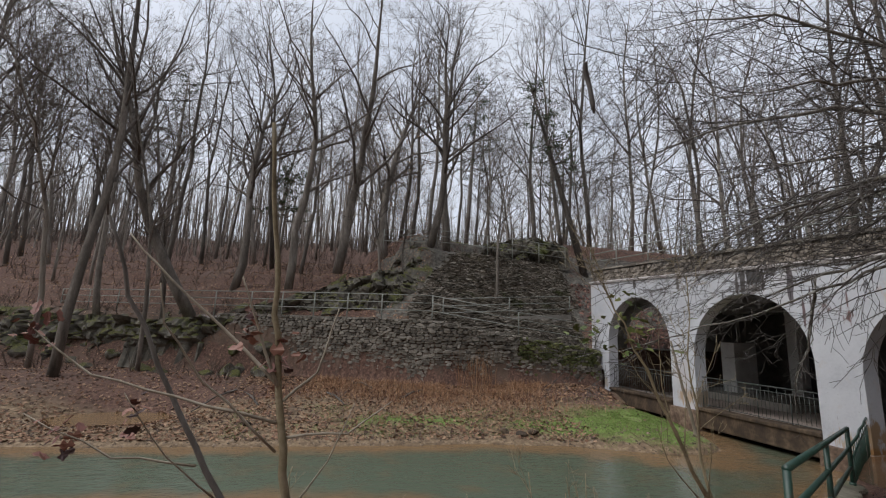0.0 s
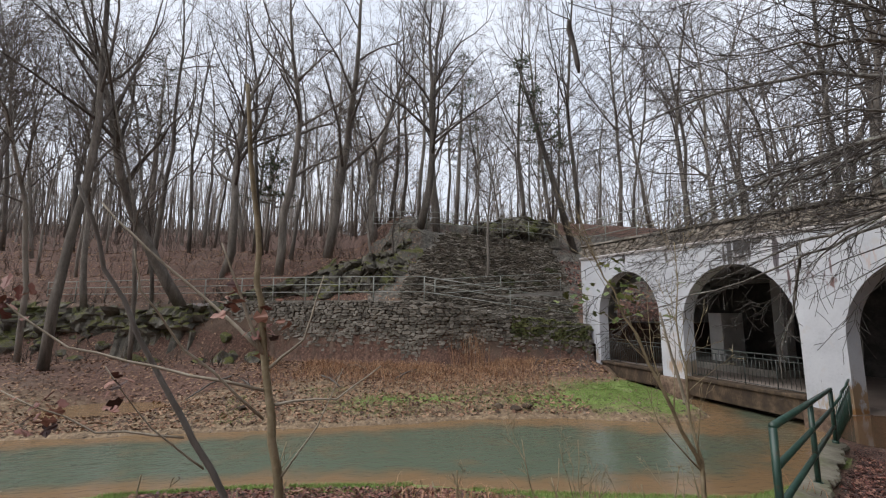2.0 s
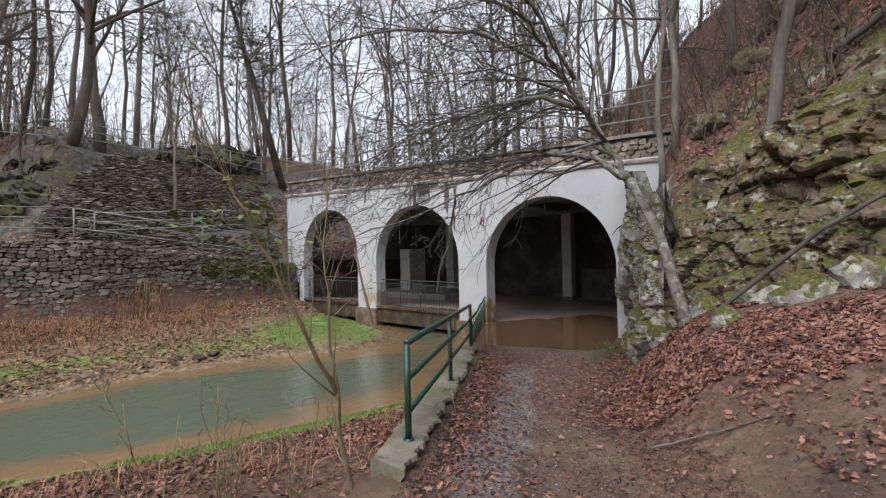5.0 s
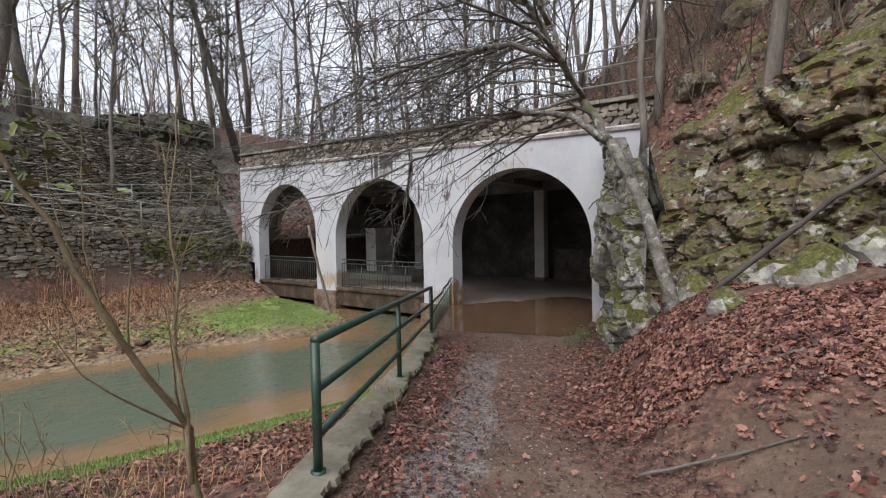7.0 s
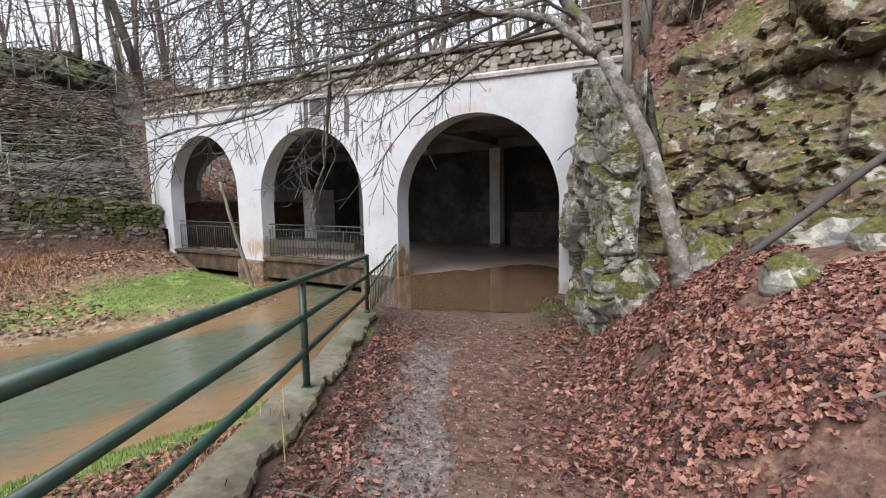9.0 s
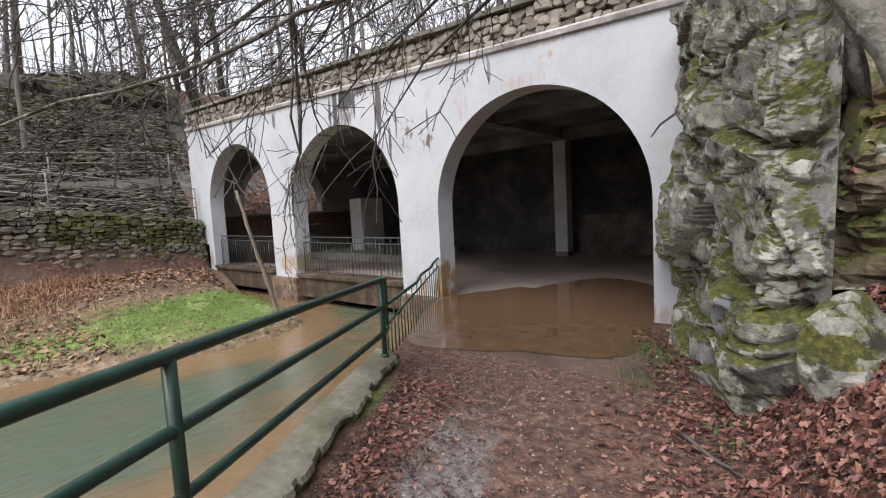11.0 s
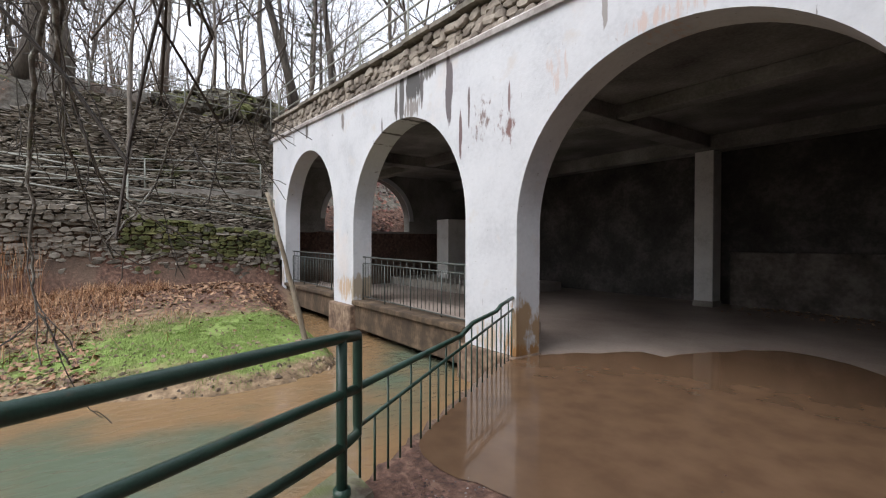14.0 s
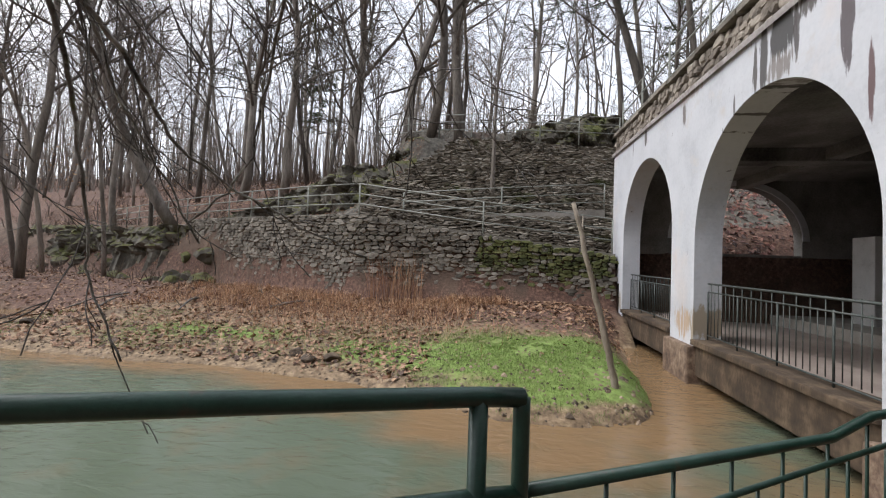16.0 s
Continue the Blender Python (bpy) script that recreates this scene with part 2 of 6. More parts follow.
def land(x, y):
    x, y = np.broadcast_arrays(np.asarray(x, float), np.asarray(y, float))
    yy = np.clip(y, -60, 9)
    xn, xf, xw, xt, xr = near_edge(yy), far_edge(yy), wall_x(yy), bank_top(yy), hill_foot(yy)
    # bed
    bed = -0.85 + 0.0 * x
    # far flat
    d = xf - x
    flat = np.interp(d, [0, 0.3, 1.5, 3, 6, 8], [-0.53, -0.44, -0.27, -0.06, 0.25, 0.36]) + 0.04 * fbm(x, y, 2.1, 3)
    hump = np.exp(-((x + 3.6) ** 2 / 2.2 + (y + 2.6) ** 2 / 3.0))
    flat = flat + 0.16 * hump * smooth01(d / 0.5)
    flat = flat + 0.05 * fbm(x, y, 1.1, 14) * smooth01(d / 2)
    flat = flat - 0.75 * np.exp(-((x + 7.6) ** 2 / 3.0 + (y + 18) ** 2 / 6.0))
    flat = flat - 0.5 * smooth01((y + 1.6) / 1.2) * smooth01((x + 9.2) / 1.5)
    # terraces and hills behind the wall
    e = xw - x
    side = smooth01((y + 10.5) / 3.5)
    slope_l = np.interp(e, [0, 2.3, 4.5, 8, 14, 30, 80, 300], [0, 0.02, 1.3, 2.6, 4.2, 7.8, 18, 40])
    slope_r = np.interp(e, [0, 1.5, 2.0, 6.8, 7.9, 8.4, 10, 16, 30, 80, 300], [0, 0, 0.1, 4.75, 4.8, 5.6, 5.9, 6.6, 8, 12, 20])
    terr = terrace_z(yy) + slope_l * (1 - side) + slope_r * side
    terr = terr + smooth01((e - 2.5) / 2) * (0.22 * fbm(x, y, 0.9, 5) + 0.12 * fbm(x, y, 3.0, 9))
    ledge = 0.16 * np.sin(5.0 * terr + fbm(x, y, 0.7, 4) * 2)
    terr = terr + ledge * smooth01((e - 2.8) / 1.5) * (1 - smooth01((e - 12) / 8))
    width = np.interp(yy, [-60, -17.5, -14.5, 9], [3.0, 2.4, 0.25, 0.25])
    w = smooth01((e + width * 0.5) / width)
    west = flat * (1 - w) + terr * w
    # near bank, path, right-hand hill
    zp = path_z(yy)
    drop = np.interp(yy, [-60, -10, -8.6, -3.3, -3.1, 9], [0.05, 0.12, 0.4, 0.28, 0.0, 0.0])
    s = np.clip((x - xn) / np.maximum(xt - xn, 0.05), 0, 1)
    bank = -0.53 + (zp - drop + 0.53) * np.power(s, 0.8) + 0.03 * fbm(x, y, 3.0, 2) * s
    h = x - xr
    rise_a = np.interp(h - 0.45, [0, 0.35, 1.0, 2, 4, 10, 40, 300], [0, 3.3, 3.7, 4.3, 6.2, 12, 22, 40])
    rise_d = np.interp(h - 0.45, [0, 0.3, 0.9, 2, 4, 10, 40, 300], [0, 4.0, 5.2, 6.0, 7.6, 13, 24, 42])
    rise_b = np.interp(h, [-0.3, 0.0, 0.7, 1.3, 2.05, 2.5, 4, 10, 40, 300], [0, 0.15, 1.1, 1.45, 1.75, 3.0, 4.6, 10.5, 22, 40])
    rise_c = np.interp(h, [-1.0, 0, 2, 5, 10, 40, 300], [0, 0.12, 0.8, 3.2, 8, 20, 40])
    ka, kc = smooth01((y + 3.4) / 1.2), smooth01((-y - 4.8) / 2.5)
    kd = smooth01((y + 1.3) / 1.1)
    rise = rise_b * (1 - ka) * (1 - kc) + (rise_a * (1 - kd) + rise_d * kd) * ka + rise_c * kc
    front = np.interp(h, [-0.3, 0.0, 0.7, 1.3, 2.5, 4, 8, 20, 60, 300], [0, 0.15, 1.0, 1.35, 1.75, 2.3, 4.4, 10, 22, 40]) * (1 - kc) + rise_c * kc
    c = y - cliff_y(x)
    foot = 1.4 + 0.28 * np.maximum(0, x - 6.5)
    step = foot + np.interp(c, [0.45, 0.8, 1.2, 1.6, 2.1, 3.3, 6.3, 12, 40, 300], [0, 0.55, 1.5, 2.35, 2.8, 4.2, 7.0, 11.5, 22, 40]) * (1 + 0.06 * np.clip(x - 7, 0, 4))
    hill = np.where(c > 0.4, np.maximum(np.minimum(front, foot), step), np.where(c > -0.4, np.minimum(front, foot + 0.15), front))
    kx = smooth01((x - 5.7) / 0.7)
    roadside = 4.4 + 1.35 * np.maximum(0, x - 5.4)
    hill = np.where(c > 1.4, np.minimum(hill, roadside), hill)
    rise = rise * (1 - kx) + hill * kx
    rise = np.where(y > -1.2, np.minimum(rise, roadside), rise)
    path = zp + rise + 0.015 * fbm(x, y, 2.5, 1) * (0.2 + 0.8 * smooth01((-y - 2.9) / 0.8)) + smooth01(h / 2) * 0.2 * fbm(x, y, 1.1, 8)
    east = np.where(x < xt, bank, path)
    z = np.where(x < xf, west, np.where(x < xn, bed, east))
    # under the bridge and behind it
    inside = (y > 0.1) & (y < 9.0) & (x > -10.6) & (x < 6)
    z = np.where(inside, np.where(x < 0.1, -0.85, -0.12), z)
    west_end = 1.9 + 0.75 * np.maximum(0, -11.2 - x) + 0.15 * fbm(x, y, 1.3, 6)
    z = np.where((y > 0.4) & (x <= -10.6), np.minimum(np.maximum(west_end, 1.9), 9.0), z)
    back = 5.0 + np.interp(x, [-10.6, -4, -1, 2, 5, 12], [0.22, 0.55, 0.8, 1.1, 1.35, 1.6]) * np.clip(y - 9.4, 0, 9) + 0.16 * np.maximum(0, y - 18.4) + 0.35 * fbm(x, y, 0.6, 12)
    z = np.where((y >= 9.0) & (x > -10.6), np.maximum(back, np.where(x > 4, z, 0)), z)
    return z


def gz(x, y):
    return float(land(x, y))


def axis(fine_lo, fine_hi, step, far):
    a = list(np.arange(fine_lo, fine_hi, step))
    s, v = step, fine_hi
    while v < far:
        a.append(v)
        s *= 1.12
        v += s
    s, v = step, fine_lo
    while v > -far:
        s *= 1.12
        v -= s
        a.insert(0, v)
    return np.array(a)


def build_ground():
    xs, ys = axis(-17.0, 10.0, 0.14, 260), axis(-16.0, 1.0, 0.14, 260)
    X, Y = np.meshgrid(xs, ys)
    Z = land(X, Y)
    nx, ny = len(xs), len(ys)
    verts = np.stack([X.ravel(), Y.ravel(), Z.ravel()], 1)
    i = np.arange(nx * ny).reshape(ny, nx)
    faces = np.stack([i[:-1, :-1], i[:-1, 1:], i[1:, 1:], i[1:, :-1]], -1).reshape(-1, 4)
    ob = obj("ground", verts.tolist(), faces.tolist(), M_GROUND, smooth=True)
    x, y = X.ravel(), Y.ravel()
    yc = np.clip(y, -60, 9)
    xn, xf, xw, xt, xr = near_edge(yc), far_edge(yc), wall_x(yc), bank_top(yc), hill_foot(yc)
    n1, n2 = fbm(x, y, 0.8, 21), fbm(x, y, 2.3, 22)
    far_flat = (x < xf + 0.3) & (x > xw)
    zones = {k: np.zeros(len(x)) for k in ("mud", "leaf", "gravel", "rock", "moss", "grass")}
    d = xf - x
    zones["mud"] = np.where(far_flat | ((x >= xf) & (x <= xn)), 0.75 - 0.12 * np.clip(d - 3.5, 0, 9) + 0.2 * n1, 0.0)
    zones["leaf"] = np.where(x > xt, 0.75 * smooth01((x - xr + 1.0) / 0.8) * (1 - 0.5 * smooth01((x - xr - 6) / 6)) + 0.25 * n1 - 0.7 * smooth01((-6.0 - y) / 1.2) * (1 - smooth01((x - xr - 1.5) / 1.5)), 0.0)
    zones["leaf"] = zones["leaf"] + np.where((x > xt) & (x < xr + 0.4) & (y < -2.4) & (y > -10), 0.62 + 0.15 * n2, 0.0)
    zones["leaf"] = zones["leaf"] + np.where(far_flat, 0.55 * smooth01((d - 3.2) / 1.8) + 0.3 * n1 + 0.12, 0.0)
    zones["leaf"] = zones["leaf"] + np.where((x < xw - 2.6), 0.68 + 0.3 * n1, 0.0) + np.where((x > xn) & (x < xt), 0.65 * smooth01((x - xn - 1.0) / 0.8), 0.0)
    zones["leaf"] = zones["leaf"] + np.where((y > 9) | ((y > 0.4) & (x < -10.6)), 0.7, 0.0)
    mid = 0.5 * (xt + xr) - 0.25 + 0.1 * n1
    zones["gravel"] = np.where((x > xt) & (y < -2.2), 0.72 * (1 - smooth01((np.abs(x - mid - 0.12 * np.sin(1.7 * y)) - 0.12) / 0.42)) * smooth01((-3.0 - y) / 1.5) + 0.3 * n2, 0.0)
    zones["gravel"] = np.maximum(zones["gravel"], np.where((x < xw - 0.4) & (x > xw - 2.0) & (y < -6) & (y > -18), 0.75, 0.0))
    zones["gravel"] = np.maximum(zones["gravel"], np.where((x < xw - 0.35) & (x > xw - 1.45) & (y >= -7) & (y < 0.2), 0.9, 0.0))
    zones["rock"] = np.where((x < xw - 2.4) & (x > xw - 9) & (y > -10), 0.65 + 0.3 * n2, 0.0)
    zones["rock"] = zones["rock"] + np.where((x > xr + 0.2) & (y - cliff_y(x) > -0.1) & (y - cliff_y(x) < 2.5), 0.3 + 0.4 * n2, 0.0)
    cl = y - cliff_y(x)
    zones["moss"] = np.where((x > 5.6) & (cl > 0) & (cl < 7), 0.45 * (1 - smooth01((cl - 1.0) / 5)) + 0.35 * n2 + 0.2 * n1, 0.0) + np.where((x < xw - 3) & (x > xw - 12), 0.1 + 0.5 * n1 * n2, 0.0)
    tip = np.exp(-(((x + 3.9) / 2.2) ** 2 + ((y + 2.7) / 2.1) ** 2))
    zones["grass"] = np.where(far_flat, (0.95 + 0.45 * n2 + 0.2 * n1) * tip * smooth01((d - 0.1) / 0.5) + 0.8 * np.exp(-(((d - 1.7) / 0.9) ** 2)) * (0.6 + 0.9 * n1) * (y > -13), 0.0)
    zones["grass"] = zones["grass"] + np.where((x > xn) & (x < xn + 1.5) & (y < -3.6), 0.72 * (1 - smooth01((x - xn - 0.5) / 0.9)) + 0.3 * n1, 0.0)
    for name, values in zones.items():
        attr = ob.data.attributes.new(name, "FLOAT", "POINT")
        attr.data.foreach_set("value", np.clip(values, 0, 1).astype(np.float32))
    return tagged(ob, "leaf-strewn woodland ground with mud, grass and gravel path", "ground", kind="structure")


ground = build_ground()


# ---- water ----
def build_water():
    m = bpy.data.materials.new("murky_green_water")
    m.use_nodes = True
    n, l = m.node_tree.nodes, m.node_tree.links
    b = n["Principled BSDF"]
    b.inputs["Roughness"].default_value, b.inputs["IOR"].default_value = 0.025, 1.33
    geo = n.new("ShaderNodeNewGeometry")

    def noise_tex(scale, detail):
        t = n.new("ShaderNodeTexNoise")
        t.inputs["Scale"].default_value, t.inputs["Detail"].default_value = scale, detail
        l.new(geo.outputs["Position"], t.inputs["Vector"])
        return t.outputs["Fac"]

    a = n.new("ShaderNodeAttribute")
    a.attribute_name = "shallow"
    add = n.new("ShaderNodeMath")
    add.operation = "MULTIPLY_ADD"
    l.new(noise_tex(1.3, 5), add.inputs[0])
    add.inputs[1].default_value = 0.9
    l.new(a.outputs["Fac"], add.inputs[2])
    r = n.new("ShaderNodeValToRGB")
    r.color_ramp.elements.new(0.5)
    for k, (p, c) in enumerate(((0.5, (0.098, 0.122, 0.085)), (0.7, (0.135, 0.118, 0.074)), (0.98, (0.21, 0.135, 0.072)))):
        r.color_ramp.elements[k].position, r.color_ramp.elements[k].color = min(p, 1), (*c, 1)
    l.new(add.outputs[0], r.inputs["Fac"])
    l.new(r.outputs["Color"], b.inputs["Base Color"])
    mp = n.new("ShaderNodeMapping")
    mp.inputs["Scale"].default_value = (1.0, 0.45, 1.0)
    l.new(geo.outputs["Position"], mp.inputs["Vector"])
    t = n.new("ShaderNodeTexNoise")
    t.inputs["Scale"].default_value, t.inputs["Detail"].default_value, t.inputs["Distortion"].default_value = 7.0, 5.0, 0.8
    l.new(mp.outputs["Vector"], t.inputs["Vector"])
    bp = n.new("ShaderNodeBump")
    bp.inputs["Strength"].default_value, bp.inputs["Distance"].default_value = 0.42, 0.045
    l.new(t.outputs["Fac"], bp.inputs["Height"])
    l.new(bp.outputs["Normal"], b.inputs["Normal"])
    ys = np.concatenate([np.arange(-70, -24, 2.0), np.arange(-24, 8.1, 0.3)])
    xs = np.arange(-14, 4.1, 0.25)
    X, Y = np.meshgrid(xs, ys)
    i = np.arange(X.size).reshape(X.shape)
    faces = np.stack([i[:-1, :-1], i[:-1, 1:], i[1:, 1:], i[1:, :-1]], -1).reshape(-1, 4)
    ob = obj("water", np.stack([X.ravel(), Y.ravel(), X.ravel() * 0 + WATER_Z], 1).tolist(), faces.tolist(), m)
    x, y = X.ravel(), np.clip(Y.ravel(), -60, 9)
    edge = np.minimum(x - far_edge(y), near_edge(y) - x)
    shallow = np.clip(1 - edge / np.interp(y, [-20, -8, -4, 0], [0.8, 0.9, 2.0, 2.4]), 0, 1) * 0.72
    attr = ob.data.attributes.new("shallow", "FLOAT", "POINT")
    attr.data.foreach_set("value", shallow.astype(np.float32))
    return tagged(ob, "shallow murky green stream, brown over its edges", "water", kind="structure")


water = build_water()

# ---- the arched bridge wall ----
WALL_T = 0.45
ARCHES = [(-9.62, -5.83, 2.2, 4.07, 0.36), (-4.73, -0.77, 1.9, 3.84, 0.26), (0.3, 4.2, 1.74, 3.66, -0.1)]


def cornice_z(x):
    return 4.47 - 0.045 * x


def build_facade():
    """The white wall, built as strips between the arch outlines, with reveals."""
    x0, x1, bottom = -10.95, 6.2, -0.9
    xs = {x0, x1, -10.0}
    for a, b, s, top, sill in ARCHES:
        c, r = (a + b) / 2, (b - a) / 2
        for k in range(41):
            xs.add(round(c - r * math.cos(math.pi * k / 40), 5))
    xs = sorted(xs)

    def arch_z(x, a, b, s, top):
        c, r = (a + b) / 2, (b - a) / 2
        return s + (top - s) * math.sqrt(max(0.0, 1 - ((x - c) / r) ** 2))

    V, F = [], []

    def quad(p, q, r, s):
        n = len(V)
        V.extend((p, q, r, s))
        F.append((n, n + 1, n + 2, n + 3))

    for xa, xb in zip(xs, xs[1:]):
        mid = (xa + xb) / 2
        hole = next((h for h in ARCHES if h[0] < mid < h[1]), None)
        lo = lambda x: arch_z(x, *hole[:4]) if hole else (1.0 if x <= -10.0 and mid < -10 else bottom)
        ta, tb, la, lb = cornice_z(xa), cornice_z(xb), lo(xa), lo(xb)
        quad((xa, 0, la), (xb, 0, lb), (xb, 0, tb), (xa, 0, ta))
        quad((xb, WALL_T, lb), (xa, WALL_T, la), (xa, WALL_T, ta), (xb, WALL_T, tb))
        quad((xa, 0, ta), (xb, 0, tb), (xb, WALL_T, tb), (xa, WALL_T, ta))
        quad((xa, WALL_T, la), (xb, WALL_T, lb), (xb, 0, lb), (xa, 0, la))
    for a, b, s, top, sill in ARCHES:
        quad((a, 0, bottom), (a, WALL_T, bottom), (a, WALL_T, s), (a, 0, s))
        quad((b, WALL_T, bottom), (b, 0, bottom), (b, 0, s), (b, WALL_T, s))
    quad((x0, WALL_T, 1.0), (x0, 0, 1.0), (x0, 0, cornice_z(x0)), (x0, WALL_T, cornice_z(x0)))
    ob = obj("wall_arcade", V, F, M_PLASTER)
    return tagged(ob, "white limewashed arcade wall with three round arches", "wall", kind="structure")


facade = build_facade()


def stain_plaster():
    """Dark runs and flaked patches on the limewash, at their own places on the wall, and damp brown feet."""
    n, l = M_PLASTER.node_tree.nodes, M_PLASTER.node_tree.links
    b = n["Principled BSDF"]
    col = b.inputs["Base Color"].links[0].from_socket
    geo = n.new("ShaderNodeNewGeometry")
    sep = n.new("ShaderNodeSeparateXYZ")
    l.new(geo.outputs["Position"], sep.inputs[0])

    def noise_tex(scale, stretch):
        mp = n.new("ShaderNodeMapping")
        mp.inputs["Scale"].default_value = stretch
        l.new(geo.outputs["Position"], mp.inputs["Vector"])
        t = n.new("ShaderNodeTexNoise")
        t.inputs["Scale"].default_value, t.inputs["Detail"].default_value, t.inputs["Roughness"].default_value = scale, 7.0, 0.65
        l.new(mp.outputs["Vector"], t.inputs["Vector"])
        return t.outputs["Fac"]

    def op(kind, a, c):
        o = n.new("ShaderNodeMath")
        o.operation = kind
        for k, v in enumerate((a, c)):
            if isinstance(v, (int, float)):
                o.inputs[k].default_value = v
            else:
                l.new(v, o.inputs[k])
        return o.outputs[0]

    runs = noise_tex(5.0, (3.0, 1.0, 0.5))
    flakes = noise_tex(9.0, (1.0, 1.0, 0.45))
    for x, z, w, h, c, tex_v, cut in (
        (-2.65, 4.2, 0.12, 0.7, (0.05, 0.045, 0.042), runs, 0.33), (-2.25, 4.4, 0.34, 0.5, (0.03, 0.027, 0.025), runs, 0.33), (-1.98, 4.25, 0.09, 0.5, (0.06, 0.05, 0.05), runs, 0.4), (-2.3, 3.95, 0.5, 0.3, (0.2, 0.18, 0.17), runs, 0.46), (-1.75, 4.45, 0.3, 0.25, (0.08, 0.07, 0.065), runs, 0.45), (-0.9, 3.2, 0.06, 0.5, (0.1, 0.05, 0.05), runs, 0.36), (-5.3, 4.35, 0.12, 0.4, (0.14, 0.12, 0.11), runs, 0.42), (-2.85, 4.15, 0.1, 0.45, (0.07, 0.06, 0.055), runs, 0.4),
        (-1.2, 4.0, 0.12, 0.7, (0.075, 0.058, 0.064), runs, 0.3), (-7.7, 4.6, 0.14, 0.3, (0.07, 0.06, 0.055), runs, 0.4),
        (-3.75, 3.35, 0.05, 0.4, (0.12, 0.11, 0.1), runs, 0.4), (0.1, 3.15, 0.55, 0.75, (0.14, 0.06, 0.05), flakes, 0.63),
        (-0.4, 3.3, 0.6, 0.8, (0.16, 0.11, 0.1), flakes, 0.63), (1.6, 4.1, 0.06, 0.35, (0.25, 0.23, 0.22), runs, 0.4),
        (0.95, 3.6, 0.5, 0.6, (0.5, 0.42, 0.4), runs, 0.62), (2.75, 4.05, 0.5, 0.12, (0.5, 0.36, 0.3), flakes, 0.6),
        (-5.2, 0.5, 0.7, 0.5, (0.42, 0.3, 0.2), runs, 0.5), (-0.2, 0.2, 0.7, 0.5, (0.42, 0.33, 0.24), runs, 0.54), (4.3, 0.1, 0.6, 0.3, (0.4, 0.34, 0.28), runs, 0.56), (-10, 0.5, 0.6, 0.5, (0.36, 0.3, 0.24), runs, 0.5), (0.31, 0.3, 0.3, 0.7, (0.3, 0.19, 0.09), runs, 0.47), (0.31, 0.0, 0.3, 0.3, (0.3, 0.15, 0.05), runs, 0.45), (-0.7, 3.55, 0.04, 0.4, (0.1, 0.07, 0.07), runs, 0.36), (0.15, 3.5, 0.03, 0.3, (0.16, 0.1, 0.1), runs, 0.36), (-3.4, 3.75, 0.04, 0.4, (0.09, 0.08, 0.08), runs, 0.36), (-8.8, 4.6, 0.05, 0.3, (0.12, 0.11, 0.1), runs, 0.38), (2.2, 3.75, 1.0, 0.25, (0.5, 0.4, 0.37), runs, 0.58), (-4.7, 0.5, 0.3, 0.5, (0.3, 0.24, 0.17), runs, 0.45), (-9.4, 4.85, 1.6, 0.16, (0.45, 0.4, 0.39), runs, 0.5), (-5.0, 4.62, 1.4, 0.14, (0.42, 0.38, 0.37), runs, 0.5), (3.0, 4.28, 1.6, 0.14, (0.45, 0.4, 0.39), runs, 0.52), (3.6, 2.4, 0.5, 1.2, (0.6, 0.58, 0.56), runs, 0.55),
    ):
        dx = op("POWER", op("ABSOLUTE", op("DIVIDE", op("SUBTRACT", sep.outputs[0], x), w), 0), 2.0)
        dz = op("POWER", op("ABSOLUTE", op("DIVIDE", op("SUBTRACT", sep.outputs[2], z), h), 0), 2.0)
        near = op("MAXIMUM", op("SUBTRACT", 1.0, op("ADD", dx, dz)), 0.0)
        mr = n.new("ShaderNodeMapRange")
        mr.inputs["From Min"].default_value, mr.inputs["From Max"].default_value = cut + 0.35, cut + 0.45
        l.new(op("ADD", tex_v, op("MULTIPLY", near, 0.5)), mr.inputs["Value"])
        mx = n.new("ShaderNodeMixRGB")
        l.new(op("MULTIPLY", mr.outputs["Result"], 0.9), mx.inputs["Fac"])
        l.new(col, mx.inputs["Color1"])
        mx.inputs["Color2"].default_value = (*c, 1)
        col = mx.outputs["Color"]
    l.new(col, b.inputs["Base Color"])


stain_plaster()


